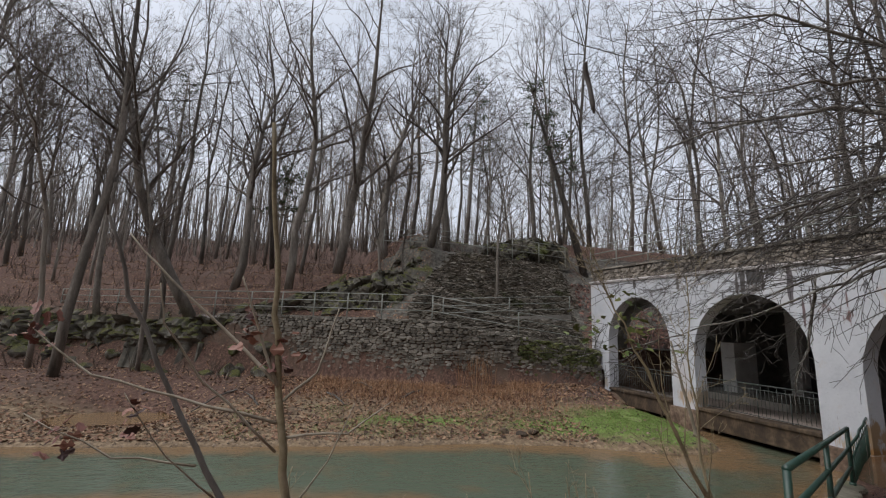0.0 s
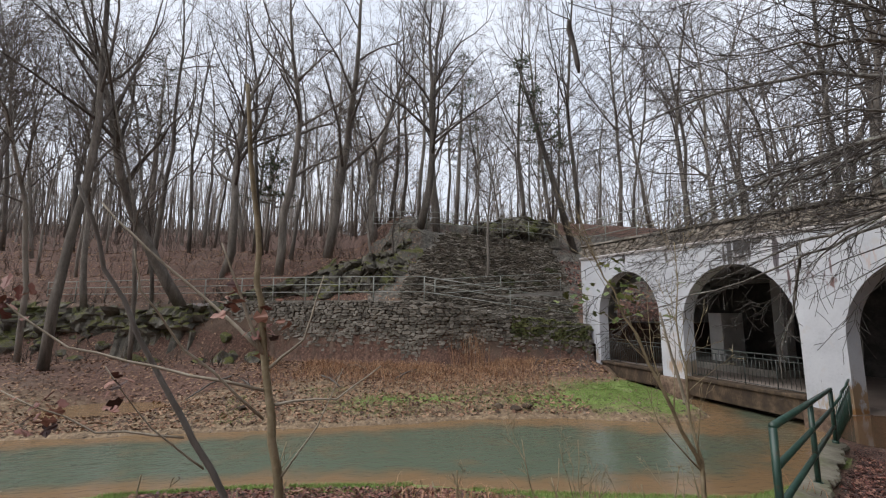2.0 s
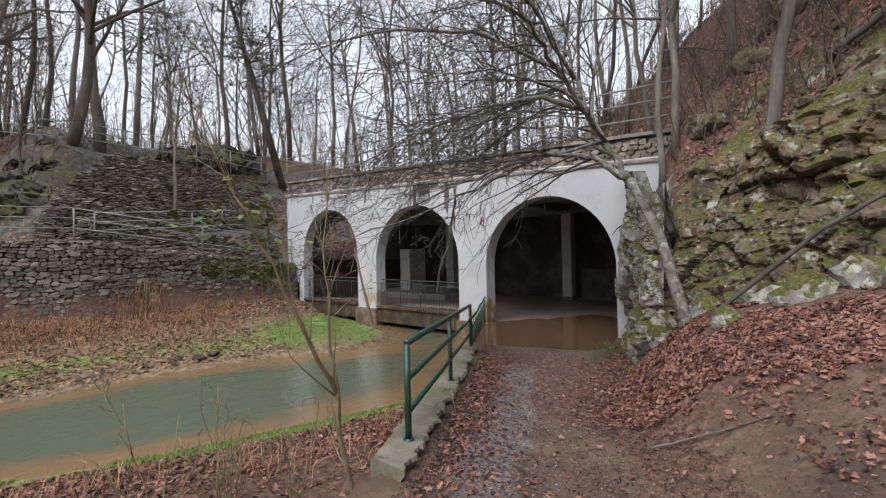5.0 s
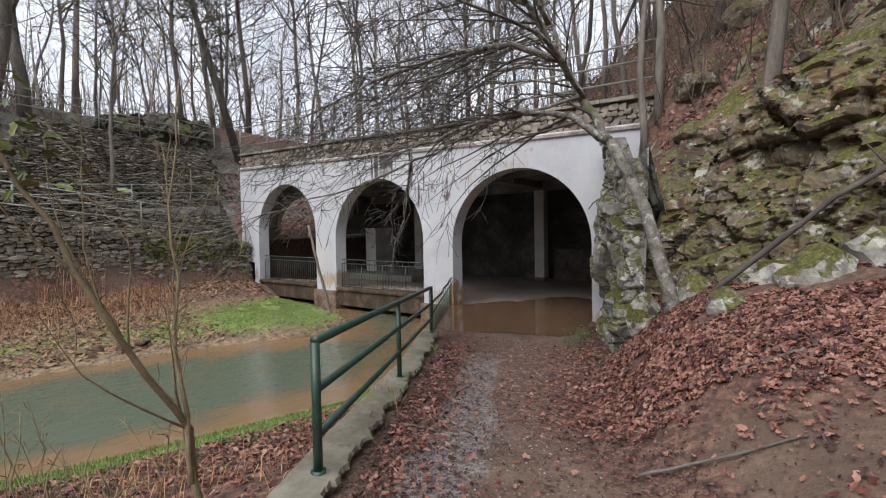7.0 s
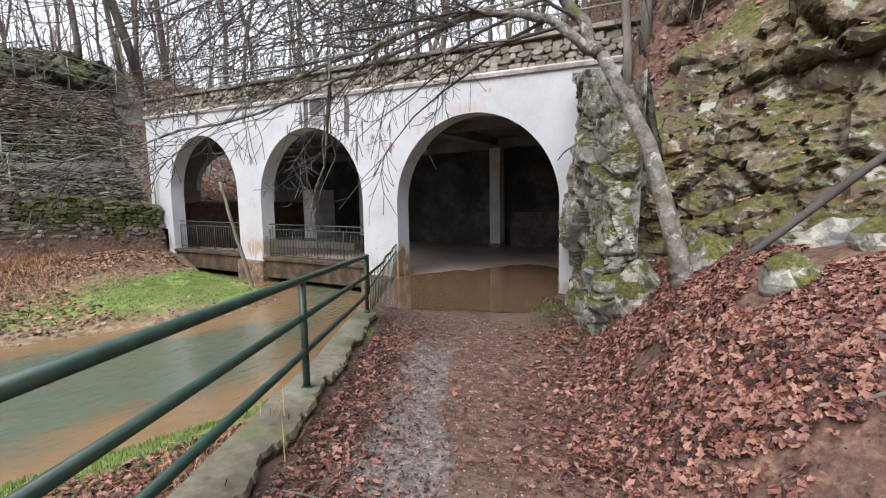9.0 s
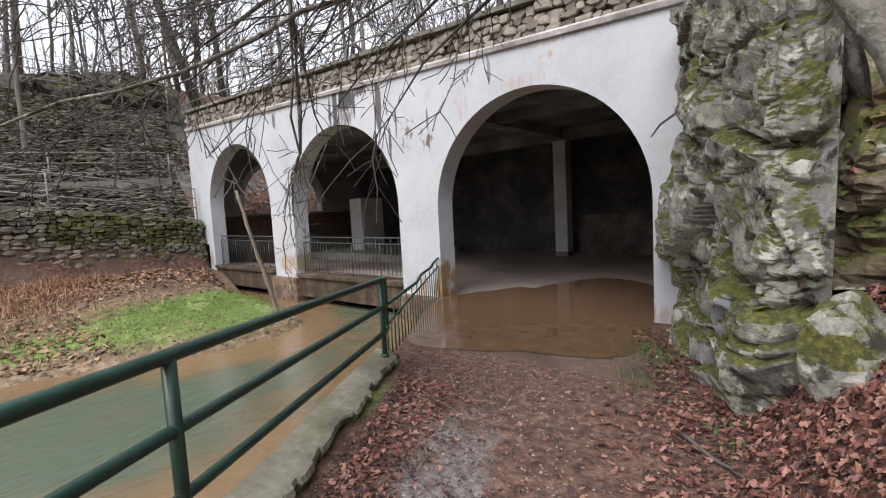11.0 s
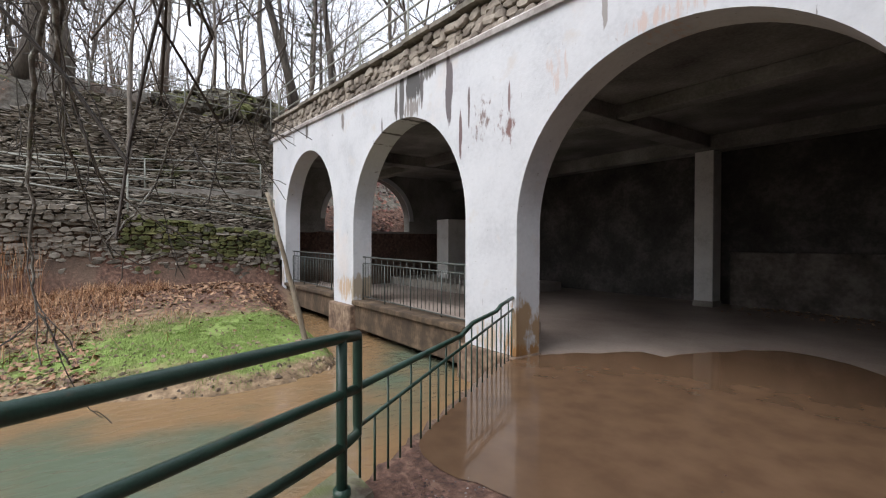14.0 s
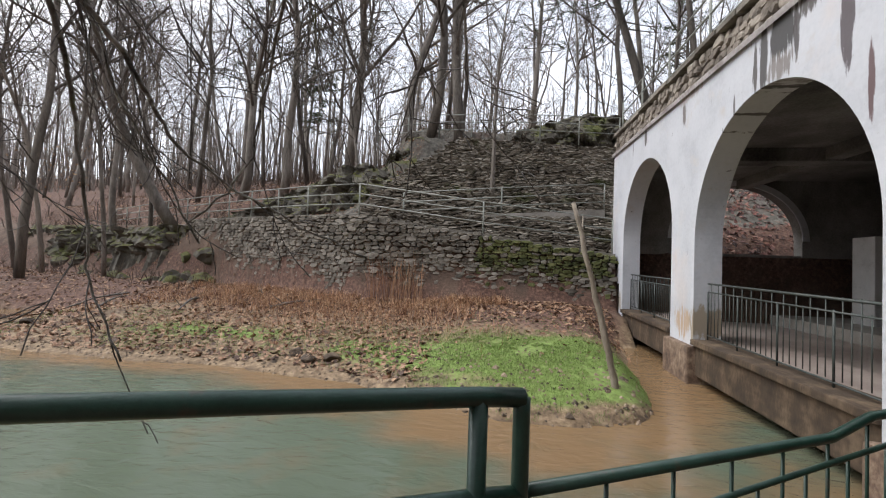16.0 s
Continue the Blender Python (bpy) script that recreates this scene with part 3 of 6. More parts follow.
def build_interior():
    V, F = [], []
    box_into(V, F, (0.02, 0.3, -0.4), (6.2, 8.6, -0.004))
    box_into(V, F, (-10.7, 1.5, -0.4), (0.018, 8.6, -0.004))
    box_into(V, F, (-10.7, 0.12, -0.1), (-0.6, 1.498, 0.2))
    box_into(V, F, (-0.598, 0.46, -0.4), (0.018, 1.498, -0.006))
    tagged(obj("floor", V, F, M_FLOOR), "damp brown concrete floor under the bridge", "floor", kind="structure")
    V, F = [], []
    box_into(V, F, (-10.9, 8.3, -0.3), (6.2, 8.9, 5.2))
    tagged(obj("wall_back", V, F, M_DARK), "very dark stone back wall", "wall", kind="structure")
    V, F = [], []
    box_into(V, F, (-0.2, 7.98, -0.1), (5.598, 8.298, 1.32))
    tagged(obj("wall_base", V, F, M_LEDGE), "low stained stone ledge along the back wall", "wall", kind="structure")
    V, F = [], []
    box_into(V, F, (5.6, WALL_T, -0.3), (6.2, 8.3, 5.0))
    tagged(obj("wall_east", V, F, M_DARK), "very dark stone side wall", "wall", kind="structure")
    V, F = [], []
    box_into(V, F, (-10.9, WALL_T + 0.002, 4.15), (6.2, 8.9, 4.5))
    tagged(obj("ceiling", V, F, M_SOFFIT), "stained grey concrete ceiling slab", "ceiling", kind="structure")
    # end wall with its own arch towards the leafy slope
    V, F = [], []
    ya, yb, spring, apex, sill = 1.7, 5.2, 2.4, 4.0, 1.98
    box_into(V, F, (-11.1, WALL_T, -0.4), (-10.7, ya, 4.15))
    box_into(V, F, (-11.1, yb, -0.4), (-10.7, 8.3, 4.15))
    box_into(V, F, (-11.1, ya, -0.4), (-10.74, yb, sill))
    n = 24
    for k in range(n):
        p = [(ya + yb) / 2 - (yb - ya) / 2 * math.cos(math.pi * q / n) for q in (k, k + 1)]
        h = [spring + (apex - spring) * math.sin(math.pi * q / n) for q in (k, k + 1)]
        b = len(V)
        for x in (-10.7, -11.1):
            V += [(x, p[0], h[0]), (x, p[1], h[1]), (x, p[1], 4.15), (x, p[0], 4.15)]
        F += [(b, b + 1, b + 2, b + 3), (b + 7, b + 6, b + 5, b + 4), (b, b + 4, b + 5, b + 1)]
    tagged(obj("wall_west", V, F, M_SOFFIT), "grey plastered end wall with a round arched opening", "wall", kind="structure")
    V, F = [], []
    for k in range(n):
        a0, a1 = math.pi * k / n, math.pi * (k + 1) / n
        b = len(V)
        for x in (-10.66, -10.72):
            for a in (a0, a1):
                for r in (1.0, 1.1):
                    V.append((x, (ya + yb) / 2 - (yb - ya) / 2 * r * math.cos(a), spring + (apex - spring) * r * math.sin(a)))
        F += [(b, b + 1, b + 3, b + 2), (b, b + 2, b + 6, b + 4), (b + 1, b + 5, b + 7, b + 3)]
    tagged(obj("trim", V, F, M_PLASTER), "white painted surround of the end arch", "trim", kind="structure")
    for cx, cy, wide in ((-0.55, 7.53, 0.22), (-7.2, 7.53, 0.25)):
        col = empty("column", "pale square concrete column under the bridge", "column", "columns under the bridge", at=(cx, cy, 0))
        part("shaft", bevel_box((-wide, -wide, -0.02), (wide, wide, 3.95), 0.025), M_COLUMN, col)
        part("foot", bevel_box((-wide - 0.02, -wide - 0.02, -0.02), (wide + 0.02, wide + 0.02, 0.14), 0.03), M_CONCRETE, col, "stained mossy foot")
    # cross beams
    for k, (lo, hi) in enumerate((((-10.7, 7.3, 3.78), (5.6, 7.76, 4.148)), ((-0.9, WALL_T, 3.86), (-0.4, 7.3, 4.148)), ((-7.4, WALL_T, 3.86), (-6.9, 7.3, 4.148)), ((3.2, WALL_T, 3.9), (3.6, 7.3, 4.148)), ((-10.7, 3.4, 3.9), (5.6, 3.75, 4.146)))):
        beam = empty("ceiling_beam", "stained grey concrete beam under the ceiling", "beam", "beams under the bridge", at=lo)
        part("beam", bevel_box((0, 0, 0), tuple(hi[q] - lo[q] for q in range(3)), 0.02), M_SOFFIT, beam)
    pier = empty("low_pier", "pale plastered block standing by the end wall", "block", at=(-8.6, 5.9, -0.004))
    part("block", bevel_box((-0.35, -0.6, 0), (0.35, 0.6, 2.4), 0.02), M_COLUMN, pier)
    slab = empty("low_step", "low damp concrete platform on the floor", "platform", at=(-7.2, 5.2, -0.004))
    part("step", bevel_box((-3.2, -1.0, 0), (2.2, 2.3, 0.28), 0.02), M_CONCRETE, slab)


build_interior()


# ---- green pipe railing on the kerb ----
def kerb_x(y):
    return 2.1 + (5.27 - 2.1) * (-3.2 - y) / 5.1


A, Mp, B, E = Vector((5.27, -8.3, 0.5)), Vector((3.86, -6.02, 0.26)), Vector((2.14, -3.27, 0.12)), Vector((2.05, -3.13, 0.12))


def build_pipe_railing():
    rail = empty("pipe_railing", "dark green painted steel pipe railing on a kerb", "railing", at=A)
    up = Vector((0, 0, 1))
    tops = {0: 1.372, 1: 1.205, 2: 0.995, 3: 0.978}

    def at(p, z):
        return Vector((p.x, p.y, z)) - A

    for k, p in enumerate((A, Mp, B)):
        post = tube("post", [at(p, p.z - 0.08), at(p, tops[k] - 0.01)], 0.031, M_GREEN, rail, sides=12)
        tube("base_plate", [at(p, p.z - 0.03), at(p, p.z + 0.02)], 0.05, M_GREEN, rail, sides=12)
    for off in (0.0, 0.32, 0.62):
        far_end = at(E, tops[3] - off)
        pts = [at(A, tops[0] - off), at(Mp, tops[1] - off), at(B, tops[2] - off)]
        if off < 0.5:
            pts.append(far_end)
        tube("rail", pts, 0.033 if off == 0 else 0.029, M_GREEN, rail, sides=12)
    bend = [at(E, 0.978), at(E, 0.93), at(E, 0.45), at(E, 0.39), at(B, 0.375)]
    tube("end_bend", bend, 0.029, M_GREEN, rail, "bent end of the green pipe", sides=12)


build_pipe_railing()


def build_picket_fence():
    """The low fence with a kinked hand rail, from the pipe railing to the arch."""
    fence = empty("picket_fence", "green picket fence with a kinked mossy handrail", "fence", at=E)
    P = [Vector(p) for p in ((2.02, -3.1, 0.66), (1.15, -1.62, 0.64), (0.98, -1.33, 0.71), (0.58, -0.62, 0.72), (0.52, -0.5, 0.77), (0.0, 0.4, 0.83))]

    def top_at(s):
        total = sum((b - a).length for a, b in zip(P, P[1:]))
        s *= total
        for a, b in zip(P, P[1:]):
            if s <= (b - a).length + 1e-6:
                return a.lerp(b, s / (b - a).length)
            s -= (b - a).length
        return P[-1]

    tube("handrail", [p - E for p in P], 0.024, M_GREEN, fence, "kinked green handrail with moss")
    low = [Vector((p.x, p.y, z)) - E for p, z in ((P[0], 0.42), (P[5], 0.68))]
    tube("lower_rail", low, 0.014, M_GREEN, fence)
    n = 24
    for k in range(n + 1):
        p = top_at(k / n)
        lower = 0.42 + 0.26 * k / n
        tube("picket", [Vector((p.x, p.y, -0.07)) - E, Vector((p.x, p.y, p.z if k % 2 == 0 else lower)) - E], 0.009, M_GREEN, fence, sides=6)


build_picket_fence()


def build_arch_fence(xa, xb, z):
    fence = empty("arch_fence", "dark iron picket fence across a bridge arch", "fence", "fences in the arches", at=(xa, 0.22, z))
    w = xb - xa
    for h, r in ((0.98, 0.016), (0.84, 0.011), (0.1, 0.012)):
        tube("rail", [(0, 0, h), (w, 0, h - 0.04)], r, M_IRON, fence, sides=8)
    n = int(w / 0.125)
    for k in range(n + 1):
        x = w * k / n
        tube("picket", [(x, 0, 0.0 if k % 8 == 0 else 0.1), (x, 0, 0.97 if k % 2 else 0.83)], 0.007 if k % 8 else 0.014, M_IRON, fence, sides=5)


build_arch_fence(-9.58, -5.87, 0.3)
build_arch_fence(-4.69, -0.81, 0.24)


def build_arch_base():
    """Ledges under the two water arches, pier bases and brackets."""
    for xa, xb, z in ((-9.62, -5.83, 0.31), (-4.73, -0.77, 0.26)):
        sill = empty("arch_ledge", "rust-stained concrete ledge over the water", "ledge", "ledges under the arches", at=(xa, 0, z))
        part("sill", bevel_box((0.002, -0.05, -0.1), (xb - xa - 0.002, 0.44, 0), 0.02), M_RUSTY, sill)
        part("beam", bevel_box((0.002, 0.02, -0.62), (xb - xa - 0.002, 0.4, -0.1), 0.03), M_RUSTY, sill, "stained brown concrete beam")
    for xa, xb in ((-5.83, -4.73), (-0.77, 0.3)):
        base = empty("pier_base", "stained stone base of a white pier in the water", "pier", "bases of the piers", at=((xa + xb) / 2, 0.2, 0))
        h = (xb - xa) / 2
        part("base", bevel_box((-h - 0.06, -0.32, -0.95), (h + 0.06, 0.26, 0.14 if xa < -2 else 0.02), 0.04), M_BRICKY, base)


build_arch_base()
V, F = [], []
n = 420
for k in range(n + 1):
    y = -8.75 + 5.65 * k / n
    x, z = kerb_x(y), float(path_z(y)) + 0.1
    j1, j2, j3 = (noise.noise(Vector((y * 2.6, q, 0.4))) + 0.7 * noise.noise(Vector((y * 9.0, q, 1.4))) for q in (1.0, 7.0, 13.0))
    j2 += 0.6 * noise.cell(Vector((y * 4.6 + 0.4 * j1, 3.0, 0.0))) + 0.6 * noise.cell(Vector((y * 13.0, 5.0, 0.0)))
    V += [(x - 0.27, y, z - 1.0), (x - 0.27 + 0.02 * j1, y, z - 0.05), (x - 0.23 + 0.02 * j1, y, z), (x, y, z + 0.015 * j3), (x + 0.15 + 0.04 * j2, y, z + 0.012 * j1), (x + 0.165 + 0.045 * j2, y, z - 0.035 + 0.02 * j3), (x + 0.1 + 0.045 * j2, y, z - 0.12), (x + 0.18, y, z - 1.0)]
for k in range(n):
    b = 8 * k
    F += [(b + q, b + q + 1, b + q + 9, b + q + 8) for q in range(7)]
F += [tuple(range(7, -1, -1)), tuple(range(8 * n, 8 * n + 8))]
M_KERB = mat("dirty_mossy_concrete", [(0.07, 0.065, 0.045), (0.17, 0.155, 0.115), (0.28, 0.26, 0.21)], 2.0, 9, 0.85, 0.8, fine=14, spots=[((0.11, 0.13, 0.045), 1.8, 0.55, 0.68), ((0.07, 0.045, 0.035), 3.5, 0.6, 0.7)])
tagged(obj("kerb", V, F, M_KERB), "worn concrete kerb wall along the stream", "kerb", kind="structure")


def build_puddle():
    """A thin sheet of brown water from the path into the big arch."""
    m = bpy.data.materials.new("brown_puddle")
    m.use_nodes = True
    n, l = m.node_tree.nodes, m.node_tree.links
    b = n["Principled BSDF"]
    geo = n.new("ShaderNodeNewGeometry")
    t = n.new("ShaderNodeTexNoise")
    t.inputs["Scale"].default_value, t.inputs["Detail"].default_value = 3.2, 12.0
    l.new(geo.outputs["Position"], t.inputs["Vector"])
    r = n.new("ShaderNodeValToRGB")
    r.color_ramp.elements[0].position, r.color_ramp.elements[1].position = 0.35, 0.7
    r.color_ramp.elements[0].color, r.color_ramp.elements[1].color = (0.115, 0.069, 0.042, 1), (0.155, 0.095, 0.058, 1)
    l.new(t.outputs["Fac"], r.inputs["Fac"])
    l.new(r.outputs["Color"], b.inputs["Base Color"])
    b.inputs["IOR"].default_value = 1.33
    t2 = n.new("ShaderNodeTexNoise")
    t2.inputs["Scale"].default_value, t2.inputs["Detail"].default_value = 0.9, 5.0
    l.new(geo.outputs["Position"], t2.inputs["Vector"])
    rr = n.new("ShaderNodeMapRange")
    rr.inputs["From Min"].default_value, rr.inputs["From Max"].default_value = 0.4, 0.6
    rr.inputs["To Min"].default_value, rr.inputs["To Max"].default_value = 0.04, 0.12
    l.new(t2.outputs["Fac"], rr.inputs["Value"])
    l.new(rr.outputs["Result"], b.inputs["Roughness"])
    t3 = n.new("ShaderNodeTexNoise")
    t3.inputs["Scale"].default_value, t3.inputs["Detail"].default_value = 35.0, 4.0
    l.new(geo.outputs["Position"], t3.inputs["Vector"])
    bp = n.new("ShaderNodeBump")
    bp.inputs["Strength"].default_value, bp.inputs["Distance"].default_value = 0.015, 0.005
    l.new(t3.outputs["Fac"], bp.inputs["Height"])
    l.new(bp.outputs["Normal"], b.inputs["Normal"])
    rim = [(1.74, -2.5), (2.5, -2.42), (3.3, -2.1), (4.02, -1.9), (4.4, -1.55), (4.42, -1.0), (4.24, -0.4), (4.17, 0.5), (4.1, 1.8), (3.6, 2.6), (2.9, 3.25), (2.2, 3.3), (1.7, 2.5), (1.45, 1.75), (1.05, 1.55), (0.7, 0.95), (0.42, 0.45), (0.4, -0.45), (1.05, -1.5)]
    V = []
    k = len(rim)
    for i in range(k * 6):
        a, c = Vector(rim[i // 6]), Vector(rim[(i // 6 + 1) % k])
        e, g = Vector(rim[i // 6 - 1]), Vector(rim[(i // 6 + 2) % k])
        t = (i % 6) / 6
        p = 0.5 * (2 * a + (c - e) * t + (2 * e - 5 * a + 4 * c - g) * t * t + (3 * a - e - 3 * c + g) * t ** 3)
        w = 0.06 * noise.noise(Vector((p.x * 3, p.y * 3, 2.0)))
        w += 0.05 * noise.noise(Vector((p.x * 9, p.y * 9, 5.0)))
        V.append((p.x + w, p.y - w, 0.009))
    ob = obj("puddle", V, [tuple(range(len(V)))], m)
    return tagged(ob, "shallow brown puddle across the arch floor", "puddle", kind="structure")


build_puddle()


# ---- cornice and parapet ----
def build_cornice():
    V, F = [], []
    xs = np.linspace(-10.98, 6.2, 30)
    for xa, xb in zip(xs, xs[1:]):
        b = len(V)
        for x in (xa, xb):
            z = cornice_z(x)
            V += [(x, -0.05, z - 0.05), (x, -0.07, z + 0.02), (x, -0.03, z + 0.06), (x, 0.4, z + 0.06), (x, 0.4, z - 0.002), (x, -0.002, z - 0.002)]
        for k in range(6):
            F.append((b + k, b + 6 + k, b + 6 + (k + 1) % 6, b + (k + 1) % 6))
    tagged(obj("trim", V, F, M_CORNICE), "thin stained ledge along the top of the white wall", "trim", kind="structure")


M_CORNICE = mat("stained_ledge", [(0.16, 0.13, 0.12), (0.4, 0.37, 0.36), (0.66, 0.64, 0.63)], 2.0, 8, 0.85, 0.4, fine=15)
build_cornice()


def stone_mesh(seed):
    """A roughly hewn face stone, one metre each way, its face towards -y."""
    rng = random.Random(seed)
    n = rng.choice((6, 7, 8))
    ring = []
    for k in range(n):
        a = 2 * math.pi * (k + rng.uniform(-0.22, 0.22)) / n
        c, s = math.cos(a), math.sin(a)
        p = 0.5 / max(abs(c), abs(s)) * rng.uniform(0.9, 1.04)
        ring.append((c * p, s * p))
    V = [(x, 0.5, z) for x, z in ring] + [(x, -0.22 + rng.uniform(-0.08, 0.08), z) for x, z in ring]
    V += [(x * 0.86, -0.46 + rng.uniform(-0.08, 0.08), z * 0.84) for x, z in ring]
    F = []
    for lay in (0, n):
        F += [(lay + k, lay + n + k, lay + n + (k + 1) % n, lay + (k + 1) % n) for k in range(n)]
    F.append(tuple(2 * n + k for k in range(n)))
    F = [tuple(reversed(f)) for f in F]
    me = bpy.data.meshes.new("stone")
    me.from_pydata(V, [], F)
    me.update()
    return me


def along(path, s):
    for a, b in zip(path, path[1:]):
        a, b = Vector(a), Vector(b)
        if s <= (b - a).length:
            return a + (b - a).normalized() * s, (b - a).normalized()
        s -= (b - a).length
    return Vector(path[-1]), (Vector(path[-1]) - Vector(path[-2])).normalized()


def build_stone_wall(name, label, path, z_low, z_high, course, length, material, piece, depth=0.22, batter=0.0, limit=300, thick=0.45, seed=1, flip=1, jitter=0.04, mossy=None):
    """Backing wall along the path with single stones laid in courses on its face. flip: +1 when the face lies to the right of the path."""
    rng = random.Random(seed)
    total = sum((Vector(b) - Vector(a)).length for a, b in zip(path, path[1:]))
    V, F = [], []
    n = max(4, int(total / 0.5))
    rows = []
    for k in range(n + 1):
        p, d = along(path, total * k / n * 0.9999)
        inward = Vector((-d.y, d.x)) * flip
        x, y = p
        lo, hi = z_low(x, y), z_high(x, y)
        q = p + inward * 0.1
        t = q + inward * batter * (hi - lo)
        r = t + inward * thick
        V += [(q.x, q.y, lo - 0.3), (t.x, t.y, hi), (r.x, r.y, hi), (r.x, r.y, lo - 0.3)]
    for k in range(n):
        b = 4 * k
        F += [(b + q, b + 4 + q, b + 4 + (q + 1) % 4, b + (q + 1) % 4) for q in range(4)]
    F += [(0, 1, 2, 3), (4 * n + 3, 4 * n + 2, 4 * n + 1, 4 * n)]
    wall = tagged(obj(name, V, F, M_MORTAR), label, "wall", kind="structure")
    shapes = [stone_mesh(seed * 31 + k) for k in range(8)]
    for me in shapes:
        me.materials.append(piece)
    if mossy:
        green = [me.copy() for me in shapes]
        for me in green:
            me.materials[0] = M_MOSSY
    SV, SF, made = [], [], 0
    level = 0.0
    top = max(z_high(*along(path, total * k / 40 * 0.999)[0]) - z_low(*along(path, total * k / 40 * 0.999)[0]) for k in range(41))
    spots = []
    while level < top:
        h = rng.uniform(*course)
        s = rng.uniform(-0.2, 0)
        while s < total:
            w = rng.uniform(*length) * rng.choice((0.7, 1, 1, 1.3))
            mid = s + w / 2
            s += w
            if not 0 < mid < total:
                continue
            p, d = along(path, mid)
            lo, hi = z_low(*p), z_high(*p)
            z = lo + level + h / 2
            if z + h * 0.4 > hi:
                continue
            inward = Vector((-d.y, d.x)) * flip
            q = p + inward * (batter * (z - lo) + depth * 0.3 + rng.uniform(-jitter, jitter))
            rot = Matrix(((d.x, inward.x, 0, 0), (d.y, inward.y, 0, 0), (0, 0, 1, 0), (0, 0, 0, 1)))
            z += rng.uniform(-0.22, 0.22) * h
            tilt = Matrix.Rotation(rng.uniform(-0.16, 0.16), 4, "Y")
            m = Matrix.Translation((q.x, q.y, z)) @ rot @ tilt @ Matrix.Diagonal((w * rng.uniform(0.95, 1.12), depth, h * rng.uniform(0.95, 1.25), 1))
            spots.append((m, rng.randrange(8), p.y, (hi - z) / max(0.1, hi - lo)))
        level += h
    spots.sort(key=lambda e: -e[2])
    for m, k, y_at, below in spots:
        if made < limit:
            ob = new("stone", green[k] if mossy and mossy(y_at, below, rng) else shapes[k])
            ob.parent = wall
            ob.matrix_local = m
            made += 1
        else:
            b = len(SV)
            SV += [m @ v.co for v in shapes[k].vertices]
            SF += [tuple(b + i for i in f.vertices) for f in shapes[k].polygons]
    if SV:
        tagged(obj("stonework", SV, SF, material, wall), "coursed grey stones", kind="stuff")
    return wall


M_STONE_P = mat("grey_rubble_stone_single", [(0.075, 0.065, 0.052), (0.18, 0.162, 0.134), (0.325, 0.295, 0.25)], 2.5, 8, 0.9, 0.6, fine=14, rnd=0.5, bump_dist=0.04, spots=[((0.09, 0.1, 0.035), 1.1, 0.58, 0.68)])
M_MOSSY = mat("moss_covered_stone", [(0.035, 0.04, 0.015), (0.085, 0.095, 0.03), (0.17, 0.17, 0.07)], 3.5, 8, 0.95, 0.8, fine=20, rnd=0.3, spots=[((0.14, 0.13, 0.115), 2.5, 0.58, 0.66)])
M_PARAPET = mat("warm_parapet_stone", [(0.1, 0.085, 0.07), (0.21, 0.18, 0.15), (0.36, 0.32, 0.27)], 3, 8, 0.9, 0.6, fine=14, rnd=0.4, bump_dist=0.03)
M_SLATE = mat("dark_layered_stone", [(0.08, 0.068, 0.053), (0.185, 0.162, 0.13), (0.33, 0.295, 0.245)], 1.6, 8, 0.9, 0.6, fine=12, island=0.35, bump_dist=0.04, spots=[((0.08, 0.09, 0.03), 0.7, 0.57, 0.68)])

RET = [(-14.0, -17.0), (-12.8, -15.6), (-11.5, -13.0), (-10.3, -10.0), (-9.75, -8.3), (-9.68, -7.7), (-9.9, -4.0), (-10.15, -0.06)]
build_stone_wall("wall_retaining", "grey rubble stone retaining wall with moss on top", RET, lambda x, y: gz(x + 0.9, y) - 0.05, lambda x, y: float(terrace_z(y)) + 0.1, (0.07, 0.15), (0.13, 0.33), M_STONE, M_STONE_P, depth=0.17, seed=3, flip=1, jitter=0.03, mossy=lambda y, below, r: r.random() < (0.75 if y > -6 and below < 0.45 else 0.2 if y > -6 else 0.06))
BIG = [(-11.5, -8.6), (-11.5, -4.0), (-11.75, 1.4)]
build_stone_wall("wall_slope", "steep bank of dark layered stone courses", BIG, lambda x, y: float(terrace_z(y)) - 0.1, lambda x, y: float(np.interp(y, [-8.6, -7.5, -5.5, 1.4], [3.4, 5.0, 7.0, 6.7])), (0.035, 0.075), (0.15, 0.5), M_SLATE, M_SLATE, depth=0.3, batter=0.95, seed=7, limit=300, thick=0.6, jitter=0.05)
PAR = [(-10.95, 0.06), (6.0, 0.06)]
build_stone_wall("wall_parapet", "rubble stone parapet above the white wall", PAR, lambda x, y: cornice_z(x) + 0.06, lambda x, y: cornice_z(x) + 0.58, (0.08, 0.15), (0.13, 0.3), M_PARAPET, M_PARAPET, depth=0.09, seed=11, limit=290, thick=0.3)


